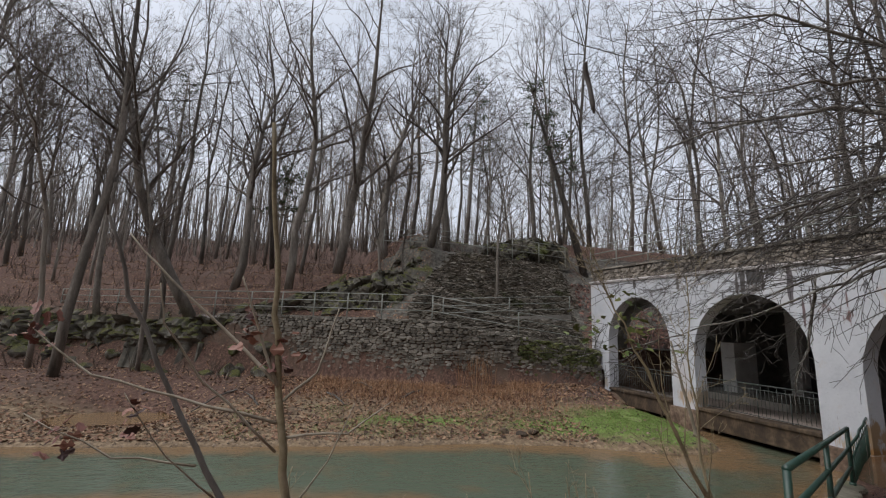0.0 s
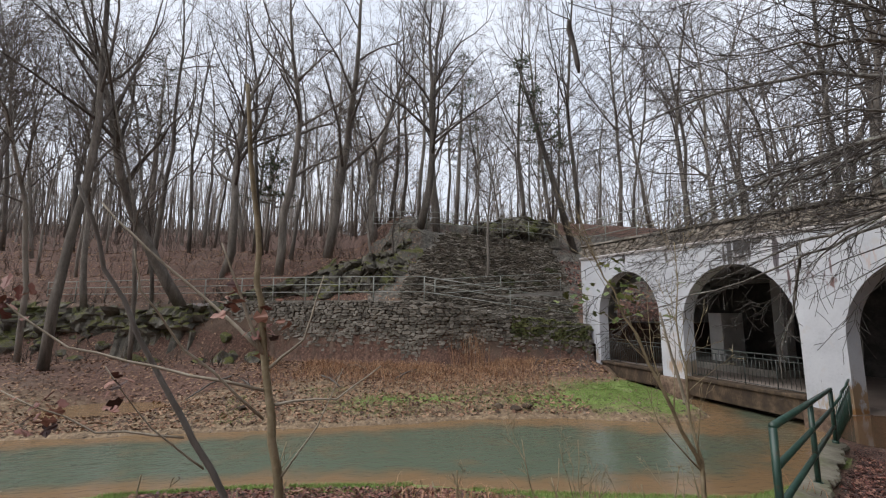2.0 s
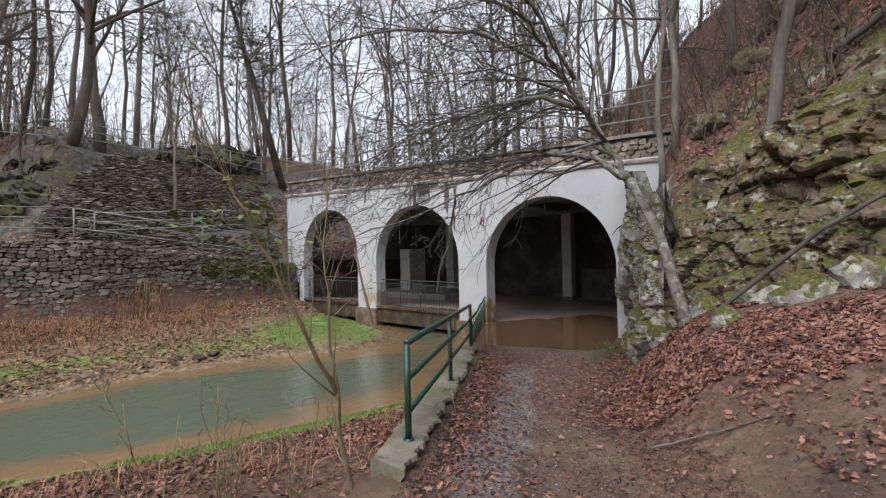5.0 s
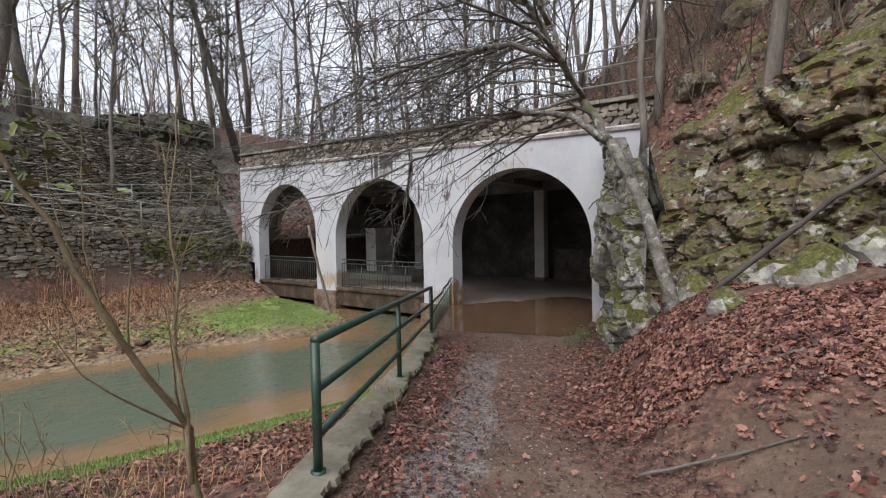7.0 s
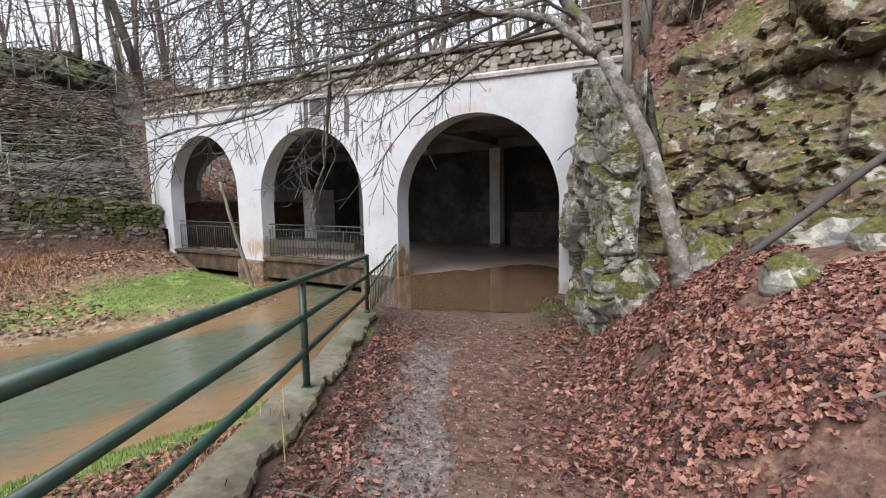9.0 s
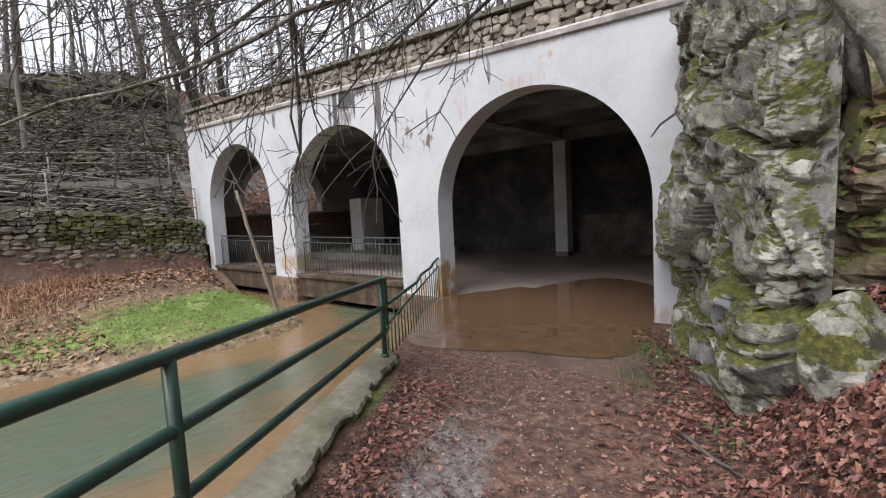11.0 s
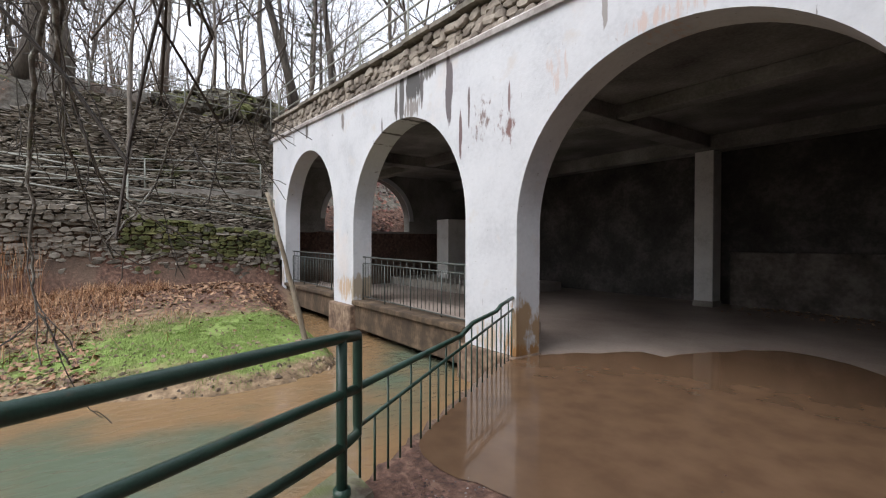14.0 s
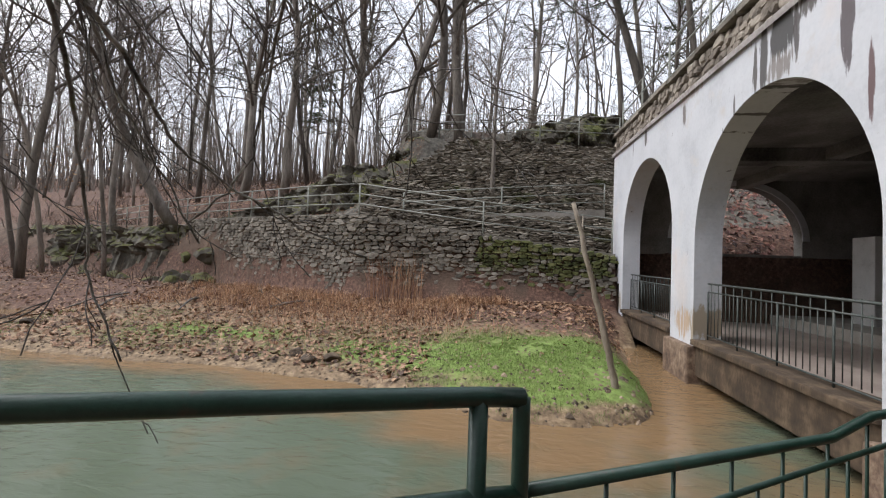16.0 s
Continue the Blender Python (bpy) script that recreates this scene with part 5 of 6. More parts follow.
def build_tree(name, label, at, height, r, seed, lean=(0, 0), o=FOREST, group="bare trees in the wood", material=None):
    rng = random.Random(seed)
    trunk, twigs = ([], []), ([], [])
    d = Vector((lean[0], lean[1], 1)).normalized()
    grow(trunk, twigs, Vector((0, 0, -0.25)), d, height, r, 0, rng, o)
    tree = empty(name, label, "tree", group, at=at)
    obj("trunk", *trunk, material or M_BARK_R, tree, smooth=True)
    obj("crown", *twigs, M_TWIG, tree, "bare grey-brown branches and twigs", smooth=True)
    return tree


M_BARK_R = mat("grey_bark", [(0.06, 0.052, 0.044), (0.15, 0.13, 0.11), (0.3, 0.27, 0.235)], 2.5, 8, 0.9, 0.7, fine=26, stretch=(1, 1, 0.25), rnd=0.35)
M_TWIG = mat("twig_bark", [(0.06, 0.05, 0.042), (0.125, 0.105, 0.09), (0.2, 0.172, 0.15)], 2, 4, 0.9, 0, rnd=0.3)
L_TREE = "tall bare grey-barked tree in the winter wood"
SPECIAL = [  # x, y, height, radius, lean x, lean y, seed
    (-17.3, -5.7, 15, 0.26, 0.02, 0.03, 101), (-16.4, -6.9, 14, 0.24, 0.0, 0.14, 102), (-13.5, -3.9, 9, 0.09, 0.02, 0.03, 103),
    (-14.8, -18.3, 16, 0.27, 0.05, -0.5, 104), (-16.2, -22.8, 14, 0.16, 0, -0.05, 105), (-14.9, -19.6, 9, 0.1, 0, 0.1, 106),
    (-17.5, -14.5, 18, 0.24, 0, -0.05, 107), (-19.5, -12.0, 19, 0.3, 0, 0.03, 108), (-18.5, -17.5, 17, 0.25, 0, 0.12, 109),
    (-14.2, -8.7, 7, 0.06, 0, 0.05, 110), (-15.0, -9.6, 8, 0.08, 0, -0.06, 111), (-21, -9, 18, 0.3, 0, -0.12, 112),
    (7.4, -1.9, 11, 0.12, -0.06, 0.05, 113), (5.5, -0.75, 9, 0.075, -0.02, 0, 114), (5.72, -0.6, 10, 0.09, 0.0, 0.02, 117), (9.8, -1.2, 12, 0.14, -0.1, 0, 115), (6.6, 0.8, 11, 0.1, -0.02, 0.02, 116),
]
for x, y, h, r, lx, ly, sd in SPECIAL:
    build_tree("tree", L_TREE, (x, y, gz(x, y)), h, r, sd, (lx, ly))
near_kinds = [build_tree("tree", L_TREE, (-22 - 3 * k, -26 + 9 * k, gz(-22 - 3 * k, -26 + 9 * k)), 15 + 1.4 * k, 0.1 + 0.018 * k, 200 + k) for k in range(6)]
far_kinds = [build_tree("tree", L_TREE, (-45 - 2 * k, -30 + 12 * k, gz(-45 - 2 * k, -30 + 12 * k)), 19 + 1.6 * k, 0.1 + 0.018 * k, 300 + k, o=FAR) for k in range(5)]


def plant_forest():
    rng = random.Random(77)
    taken = [(x, y) for x, y, *_ in SPECIAL]

    def plant(kinds, n, xr, yr, gap, keep):
        for _ in range(n):
            for _try in range(20):
                x, y = rng.uniform(*xr), rng.uniform(*yr)
                if keep(x, y) and all((x - a) ** 2 + (y - b) ** 2 > gap * gap for a, b in taken):
                    break
            else:
                continue
            taken.append((x, y))
            s = rng.uniform(0.72, 1.15)
            m = Matrix.Translation((x, y, gz(x, y))) @ Euler((rng.gauss(0, 0.05), rng.gauss(0, 0.05), rng.uniform(0, 6.28))).to_matrix().to_4x4() @ Matrix.Diagonal((s, s, s * rng.uniform(0.9, 1.15), 1))
            copy_thing(rng.choice(kinds), m)

    hill = lambda x, y: (wall_x(min(9, max(-60, y))) - x > (9.5 if y > -9 else 4.5)) and not (y > 0 and x > -15)
    plant(near_kinds, 21, (-36, -16), (-16, 14), 2.4, hill)
    plant(near_kinds, 22, (-36, -14), (-46, -16), 1.7, hill)
    plant(near_kinds, 12, (-16, -10.5), (-48, -19), 1.8, lambda x, y: abs(wall_x(y) - x) < 6 and x < -9)
    plant(far_kinds, 58, (-75, -32), (-30, 45), 2.6, lambda x, y: True)
    plant(far_kinds, 80, (-75, -18), (-95, -30), 2.0, lambda x, y: x < -18 - 0.2 * abs(y + 30))
    plant(far_kinds, 55, (-30, 20), (14, 50), 1.9, lambda x, y: True)
    plant(near_kinds, 30, (-14, 14), (10.5, 20), 1.6, lambda x, y: True)
    plant(near_kinds, 14, (6.2, 12), (0.5, 10), 1.5, lambda x, y: True)
    plant(near_kinds, 18, (9, 24), (-14, 9), 2.2, lambda x, y: y - cliff_y(x) > 4.5)
    plant(far_kinds, 16, (12, 40), (-60, -18), 3.0, lambda x, y: x > 14)


plant_forest()


# ---- the leaning tree by the outcrop, and the saplings ----
HANG = dict(wob=(0.1, 0.16, 0.2, 0.22), up=(0.0, -0.02, -0.05, -0.06), tip=0.004, levels=3, kids=(9, 5, 3), first=(0.2, 0.15, 0.1), ratio=(0.5, 0.5, 0.5))

THIN = dict(HANG, tip=0.002, kids=(5, 2, 1), levels=2)


def limb_into(trunk, twigs, pts, r, rng, kids, reach, pull, o=HANG):
    """A drawn limb with side branches that follow its own way and the given pull."""
    P = [Vector(p) for p in pts]
    fine = []
    for a, b in zip(P, P[1:]):
        for k in range(4):
            q = a.lerp(b, k / 4)
            fine.append(q + Vector((rng.gauss(0, 1), rng.gauss(0, 1), rng.gauss(0, 1))) * 0.02 * (a - b).length)
    fine.append(P[-1])
    n = len(fine)
    rad = [max(0.004, r * (1 - k / (n - 1)) ** 0.75) for k in range(n)]
    tube_into(*trunk, fine, rad, 7)
    for k in range(kids):
        i = rng.randrange(max(1, n // 6), n - 1)
        d = (fine[i + 1] - fine[i]).normalized()
        nd = (d * 0.9 + Vector(pull) * 0.7 + Vector((rng.gauss(0, 1), rng.gauss(0, 1), rng.gauss(0, 1))) * 0.42).normalized()
        grow(trunk, twigs, fine[i], nd, reach * rng.uniform(0.5, 1.2), max(o["tip"] * 1.4, rad[i] * 0.42), 1, rng, o)


def build_leaning_tree():
    rng = random.Random(5)
    trunk, twigs = ([], []), ([], [])
    base = Vector((6.55, -3.9, gz(6.55, -3.9)))
    rel = lambda pts: [Vector(p) - base for p in pts]
    tube_into(*trunk, rel([(6.6, -3.88, base.z - 0.3), (6.5, -3.85, base.z + 0.3), (6.2, -3.75, 2.35), (5.9, -3.65, 2.95), (5.72, -3.6, 3.3)]), [0.13, 0.09, 0.078, 0.07, 0.066], 10)
    limb_into(trunk, twigs, rel([(5.72, -3.6, 3.3), (5.3, -3.5, 4.0), (5.0, -3.5, 4.6), (4.75, -3.4, 5.3), (4.5, -3.2, 6.2)]), 0.075, rng, 5, 1.6, (-0.5, -0.2, 0.3))
    limb_into(trunk, twigs, rel([(5.72, -3.6, 3.3), (5.2, -3.75, 3.72), (4.6, -4.0, 3.82), (3.8, -4.3, 3.7), (2.9, -4.8, 3.35), (2.0, -5.3, 2.9)]), 0.06, rng, 18, 2.4, (-0.8, -0.4, -0.12))
    limb_into(trunk, twigs, rel([(5.0, -3.5, 4.6), (4.4, -4.0, 4.85), (3.5, -4.7, 4.7), (2.5, -5.5, 4.2), (1.4, -6.3, 3.5)]), 0.055, rng, 18, 2.6, (-0.8, -0.5, -0.1))
    limb_into(trunk, twigs, rel([(5.15, -3.5, 4.3), (4.9, -4.5, 5.1), (4.2, -5.6, 5.5), (3.2, -6.8, 5.4), (2.0, -8.0, 4.8)]), 0.05, rng, 18, 2.6, (-0.8, -0.5, -0.05))
    limb_into(trunk, twigs, rel([(4.9, -3.45, 4.9), (4.3, -3.1, 5.3), (3.3, -2.9, 5.2), (2.2, -2.9, 4.7), (1.2, -3.1, 4.2)]), 0.045, rng, 15, 2.4, (-0.8, -0.2, -0.15))
    limb_into(trunk, twigs, rel([(4.9, -4.5, 5.1), (5.2, -5.8, 5.2), (5.3, -7.2, 5.0), (5.2, -8.6, 4.6)]), 0.035, rng, 14, 2.0, (-0.5, -0.5, -0.05))
    limb_into(trunk, twigs, rel([(4.75, -3.4, 5.3), (4.6, -4.6, 6.2), (4.0, -6.2, 6.9), (3.0, -8.0, 7.0)]), 0.04, rng, 16, 2.6, (-0.7, -0.5, 0.0))
    limb_into(trunk, twigs, rel([(5.3, -3.5, 4.0), (5.2, -4.6, 4.6), (4.7, -6.0, 4.7), (4.0, -7.6, 4.3)]), 0.035, rng, 14, 2.2, (-0.7, -0.5, -0.1))
    limb_into(trunk, twigs, rel([(3.0, -4.75, 3.4), (2.58, -4.47, 2.28), (2.52, -4.51, 2.13), (2.45, -4.52, 1.99), (2.39, -4.54, 1.82), (2.33, -4.54, 1.52), (2.33, -4.54, 1.36), (2.3, -4.5, 1.21), (2.28, -4.44, 1.06)]), 0.011, rng, 4, 0.45, (-0.2, 0.1, -0.5), THIN)
    limb_into(trunk, twigs, rel([(3.0, -4.75, 3.4), (2.56, -4.45, 2.29), (2.47, -4.45, 2.16), (2.33, -4.41, 2.01), (2.27, -4.38, 1.91), (2.21, -4.35, 1.8), (2.07, -4.2, 1.67), (1.94, -4.0, 1.54), (1.84, -3.76, 1.43)]), 0.012, rng, 5, 0.45, (-0.2, 0.1, -0.5), THIN)
    limb_into(trunk, twigs, rel([(3.0, -4.75, 3.4), (2.55, -4.43, 2.31), (2.47, -4.45, 2.16), (2.33, -4.45, 1.91), (2.19, -4.37, 1.66), (2.12, -4.3, 1.46)]), 0.009, rng, 4, 0.45, (-0.2, 0.1, -0.5), THIN)
    limb_into(trunk, twigs, rel([(3.0, -4.75, 3.4), (2.27, -3.94, 2.47), (2.18, -3.99, 2.31), (2.1, -4.07, 2.05), (2.06, -4.15, 1.79), (2.08, -4.23, 1.65), (2.15, -4.33, 1.53)]), 0.009, rng, 3, 0.45, (-0.2, 0.1, -0.5), THIN)
    limb_into(trunk, twigs, rel([(5.3, -3.55, 4.0), (4.3, -4.0, 3.8), (3.24, -4.45, 3.3), (2.4, -5.3, 2.85), (1.63, -6.5, 2.35), (1.2, -7.85, 2.0)]), 0.03, rng, 14, 1.5, (-0.7, -0.4, -0.1))
    for k in range(13):
        a = Vector((5.3, -3.5, 4.0)).lerp(Vector((4.75, -3.4, 5.3)), k / 12)
        e = Vector((rng.uniform(-1.8, 1.2), rng.uniform(-7.0, -3.2), rng.uniform(2.3, 3.9)))
        mid = a.lerp(e, 0.45) + Vector((0, 0, rng.uniform(0.1, 0.6)))
        limb_into(trunk, twigs, rel([a, a.lerp(mid, 0.5) + Vector((0, 0, 0.2)), mid, mid.lerp(e, 0.5) + Vector((0, 0, 0.12)), e]), 0.018, rng, 7, 1.25, (-0.9, -0.25, 0.03))
    tree = empty("leaning_tree", "lichen-grey tree leaning from the rocks over the stream", "tree", at=base)
    obj("trunk", *trunk, M_LICHEN, tree, smooth=True)
    obj("crown", *twigs, M_TWIG_DARK, tree, "thin dark drooping bare twigs", smooth=True)


M_LICHEN = mat("lichen_grey_bark", [(0.055, 0.048, 0.04), (0.17, 0.155, 0.135), (0.33, 0.315, 0.285)], 7, 10, 0.9, 1.0, fine=32, bump_dist=0.03, distort=0.5, spots=[((0.37, 0.37, 0.33), 9, 0.56, 0.62), ((0.045, 0.04, 0.034), 5, 0.58, 0.66), ((0.1, 0.105, 0.035), 3, 0.6, 0.68)])
M_TWIG_DARK = mat("dark_wet_twig", [(0.035, 0.03, 0.027), (0.075, 0.065, 0.058), (0.12, 0.11, 0.1)], 3, 4, 0.8, 0)
build_leaning_tree()

M_SAP = mat("olive_sapling_bark", [(0.1, 0.08, 0.045), (0.19, 0.15, 0.085), (0.3, 0.25, 0.17)], 8, 5, 0.75, 0.2, fine=60)
SAP = dict(wob=(0.05, 0.1, 0.16, 0.2), up=(0.02, 0.05, 0.04, 0.0), tip=0.002, levels=3, kids=(6, 3, 2), first=(0.25, 0.2, 0.2), ratio=(0.42, 0.45, 0.45))


def build_sapling(pts, r, seed, kids=6, reach=0.8, pull=(0, 0, 0.3), label="slender olive-brown sapling with bare twigs", bark=None):
    bark = bark or M_BARK
    rng = random.Random(seed)
    trunk, twigs = ([], []), ([], [])
    base = Vector(pts[0])
    limb_into(trunk, twigs, [Vector(p) - base for p in pts], r, rng, kids, reach, pull, SAP)
    ob = empty("sapling", label, "sapling", "saplings on the near bank", at=base)
    obj("stem", *trunk, bark, ob, smooth=True)
    if twigs[0]:
        tagged(obj("twig", *twigs, bark, ob, smooth=True), kind="stuff")
    return ob


def sap_at(x, y):
    return (x, y, gz(x, y) - 0.1)

def build_drawn_sapling(stem, r, branches, material, label):
    """A sapling of one stem and the few long side shoots that can be told apart, each a part of its own."""
    base = Vector(stem[0])
    base.z = gz(base.x, base.y)
    ob = empty("sapling", label, "sapling", "saplings on the near bank", at=base)
    rng = random.Random(17)

    def shoot(name, pts, r0, r1, mat_s):
        P = [Vector(p) - base for p in pts]
        fine = []
        for a, b in zip(P, P[1:]):
            fine += [a.lerp(b, k / 3) + Vector((rng.gauss(0, 1), rng.gauss(0, 1), rng.gauss(0, 1))) * 0.012 * (b - a).length for k in range(3)]
        fine.append(P[-1])
        tube(name, fine, [r0 + (r1 - r0) * k / (len(fine) - 1) for k in range(len(fine))], mat_s, ob, sides=7)

    shoot("stem", [(base.x, base.y, base.z - 0.1)] + stem, r, r * 0.45, material)
    for pts, r0 in branches:
        shoot("shoot", pts, r0, r0 * 0.4, M_SHOOT)


M_SHOOT = mat("pale_shoot_bark", [(0.16, 0.13, 0.1), (0.28, 0.24, 0.18), (0.4, 0.36, 0.29)], 8, 4, 0.75, 0, fine=50)
build_drawn_sapling([(6.68, -12.02, 1.68), (6.67, -12.06, 1.93), (6.64, -12.1, 2.15), (6.63, -12.13, 2.38), (6.62, -12.17, 2.71), (6.65, -12.21, 3.11)], 0.017, [([(6.65, -12.08, 2.09), (6.58, -11.97, 2.18), (6.53, -11.91, 2.42)], 0.006), ([(6.65, -12.1, 2.13), (6.65, -12.18, 2.32), (6.68, -12.25, 2.51)], 0.007), ([(6.65, -12.1, 2.14), (6.57, -12.28, 2.3), (6.55, -12.52, 2.5), (6.53, -12.68, 2.66)], 0.007), ([(6.66, -12.09, 2.02), (6.62, -12.44, 2.1), (6.61, -12.69, 2.16), (6.6, -12.9, 2.32)], 0.006), ([(6.67, -12.08, 1.93), (6.74, -12.32, 2.16), (6.82, -12.43, 2.34), (6.84, -12.45, 2.46)], 0.005), ([(6.66, -12.06, 1.97), (6.65, -11.85, 1.98), (6.6, -11.69, 2.08)], 0.005), ([(6.68, -12.02, 1.74), (6.67, -11.91, 1.89), (6.64, -11.83, 2.08)], 0.004)], M_SAP, "slender olive-green sapling with long pale side shoots")
build_drawn_sapling([(6.47, -12.22, 1.62), (6.43, -12.39, 1.89), (6.43, -12.5, 2.09), (6.44, -12.68, 2.43), (6.48, -12.78, 2.73)], 0.014, [([(6.44, -12.38, 1.83), (6.42, -12.67, 1.86), (6.42, -12.96, 2.01)], 0.005), ([(6.45, -12.3, 1.72), (6.51, -12.46, 1.87), (6.57, -12.6, 2.1)], 0.004)], M_BARK, "leaning brown sapling with thin bare shoots")
build_sapling([sap_at(5.3, -8.92), (5.36, -9.12, 1.1), (5.4, -9.45, 1.75), (5.3, -9.75, 2.45), (5.22, -9.95, 2.9)], 0.022, 4, 14, 0.75, (-0.2, -0.2, 0.3), "golden-brown leaning sapling with a few green leaves", M_SAP)
build_sapling([(5.43, -9.12, 0.85), (5.32, -9.15, 1.5), (5.2, -9.1, 2.2), (5.12, -9.0, 2.9)], 0.014, 5, 12, 0.6, bark=M_SAP)
for k, (x, y) in enumerate(((4.6, -9.7), (5.0, -10.2), (4.2, -9.4), (5.6, -11.0), (4.9, -9.2), (5.9, -12.9), (5.2, -12.3), (5.6, -13.8))):
    z = gz(x, y)
    for j in range(4):
        a = 1.3 * j + k
        build_sapling([(x, y, z - 0.1), (x + 0.08 * math.cos(a), y + 0.08 * math.sin(a), z + 0.3), (x + 0.25 * math.cos(a), y + 0.25 * math.sin(a), z + 0.7 + 0.15 * (j % 3))], 0.007, 30 + 5 * k + j, 4, 0.35, (0, 0, 0.4), "low clump of thin brown shoots on the bank", M_SAP)


def leaf_quads(P, size, rng, V, F, tilt=0.6, up=None):
    """Small folded leaves at the points, lying on slopes whose normals are given in up."""
    for k, p in enumerate(P):
        s = size * rng.uniform(0.6, 1.3)
        m = Euler((rng.gauss(0, tilt), rng.gauss(0, tilt), rng.uniform(0, 6.283))).to_matrix()
        if up is not None:
            m = Vector((0, 0, 1)).rotation_difference(up[k]).to_matrix() @ m
        b = len(V)
        w = s * rng.uniform(0.5, 0.9)
        c1, c2 = rng.uniform(-0.1, 0.55) * w, rng.uniform(-0.1, 0.55) * w
        j = [rng.uniform(0.55, 1.2) for _ in range(8)]
        for q in ((0, -s, 0.0), (w * 0.75 * j[0], -0.55 * s, c1 * 0.8), (w * 0.55 * j[1], -0.1 * s, c1 * 0.5), (w * j[2], 0.35 * s, c1), (w * 0.4 * j[3], 0.6 * s, c1 * 0.4), (0, s * j[4], 0.2 * s), (-w * 0.4 * j[5], 0.62 * s, c2 * 0.4), (-w * j[6], 0.3 * s, c2), (-w * 0.55 * j[7], -0.1 * s, c2 * 0.5), (-w * 0.75 * j[3], -0.5 * s, c2 * 0.8)):
            V.append(Vector(p) + m @ Vector(q))
        F += [(b, b + 1, b + 2, b + 3, b + 4, b + 5), (b, b + 5, b + 6, b + 7, b + 8, b + 9)]


M_LEAF = mat("dead_red_brown_leaf", [(0.045, 0.018, 0.015), (0.145, 0.052, 0.04), (0.215, 0.085, 0.062), (0.31, 0.16, 0.115)], 3, 3, 0.55, 0, fine=30, island=0.75)
M_LEAF_BROWN = mat("faded_brown_leaf", [(0.07, 0.038, 0.024), (0.19, 0.095, 0.055), (0.27, 0.145, 0.085), (0.36, 0.23, 0.14)], 3, 3, 0.7, 0, fine=30, island=0.8)
M_CRUMB = mat("trodden_leaf_crumb", [(0.02, 0.011, 0.01), (0.075, 0.034, 0.03), (0.2, 0.105, 0.085)], 3, 3, 0.7, 0, fine=30, island=1.1)
M_LEAF_TAN = mat("tan_dry_leaf", [(0.2, 0.12, 0.06), (0.36, 0.22, 0.12), (0.5, 0.34, 0.2)], 3, 3, 0.7, 0, island=0.7)
M_LEAF_GREEN = mat("green_leaf", [(0.05, 0.075, 0.02), (0.1, 0.14, 0.035), (0.2, 0.22, 0.07)], 3, 3, 0.5, 0, island=0.6)
rng0 = random.Random(91)
V, F = [], []
leaf_quads([Vector((5.27, -9.8, 2.45)) + Vector((rng0.gauss(0, 0.16), rng0.gauss(0, 0.2), rng0.gauss(0, 0.14))) for _ in range(70)], 0.035, rng0, V, F)
tagged(obj("sapling_leaves", V, F, M_LEAF_GREEN), "cluster of small dull green leaves on the sapling", "leaves", kind="stuff")
V, F = [], []
leaf_quads([Vector((x, y, z)) + Vector((rng0.gauss(0, 0.03), rng0.gauss(0, 0.03), rng0.gauss(0, 0.04))) for x, y, z in ((6.66, -12.2, 2.33), (6.64, -12.09, 2.21), (6.56, -12.55, 2.01), (6.59, -12.89, 2.32), (6.43, -12.83, 1.92)) for _ in range(14)], 0.026, rng0, V, F)
tagged(obj("withered_leaves", V, F, M_LEAF), "withered red-brown leaves hanging on twigs", "leaves", kind="stuff")

# broken limb caught in the twigs
snag = empty("hanging_branch", "dark broken branch hanging in the twigs", "branch", at=(6.42, -10.72, 3.65))
tube("limb", [(0.02, -0.02, 0.13), (-0.015, 0.0, 0.1), (0.0, 0.015, 0.0), (0.015, 0.02, -0.1), (0.01, 0.03, -0.15)], [0.01, 0.016, 0.012, 0.014, 0.006], M_TWIG_DARK, snag)
V, F = [], []
for a, b in (((6.45, -10.75, 3.87), (5.9, -9.6, 4.25)), ((5.9, -9.6, 4.25), (5.3, -8.4, 4.62)),):
    tube_into(V, F, [Vector(a) - snag.location, Vector(b) - snag.location], [0.0025, 0.004], 5)
obj("twig", V, F, M_TWIG_DARK, snag)


# ---- things lying about ----
def build_log(name, label, pts, r, seed, material, kids=0):
    rng = random.Random(seed)
    base = Vector(pts[0])
    trunk, twigs = ([], []), ([], [])
    P = [Vector(p) - base for p in pts]
    fine, rad = [], []
    for a, b in zip(P, P[1:]):
        for k in range(5):
            fine.append(a.lerp(b, k / 5) + Vector((rng.gauss(0, 1), rng.gauss(0, 1), rng.gauss(0, 1))) * r * 0.16)
    fine.append(P[-1])
    rad = [r * (1 - 0.45 * k / len(fine)) * rng.uniform(0.9, 1.1) for k in range(len(fine))]
    tube_into(*trunk, fine, rad, 9)
    ob = empty(name, label, "log", at=base)
    obj("trunk", *trunk, material, ob, smooth=True)
    for k in range(kids):
        i = rng.randrange(2, len(fine) - 1)
        d = Vector((rng.gauss(0, 1), rng.gauss(0, 1), abs(rng.gauss(0, 1)))).normalized()
        tube("stub", [fine[i], fine[i] + d * 0.25, fine[i] + d * 0.45], [r * 0.35, r * 0.25, r * 0.1], material, ob, sides=6)
    return ob


def lie(x, y, up):
    return (x, y, gz(x, y) + up)


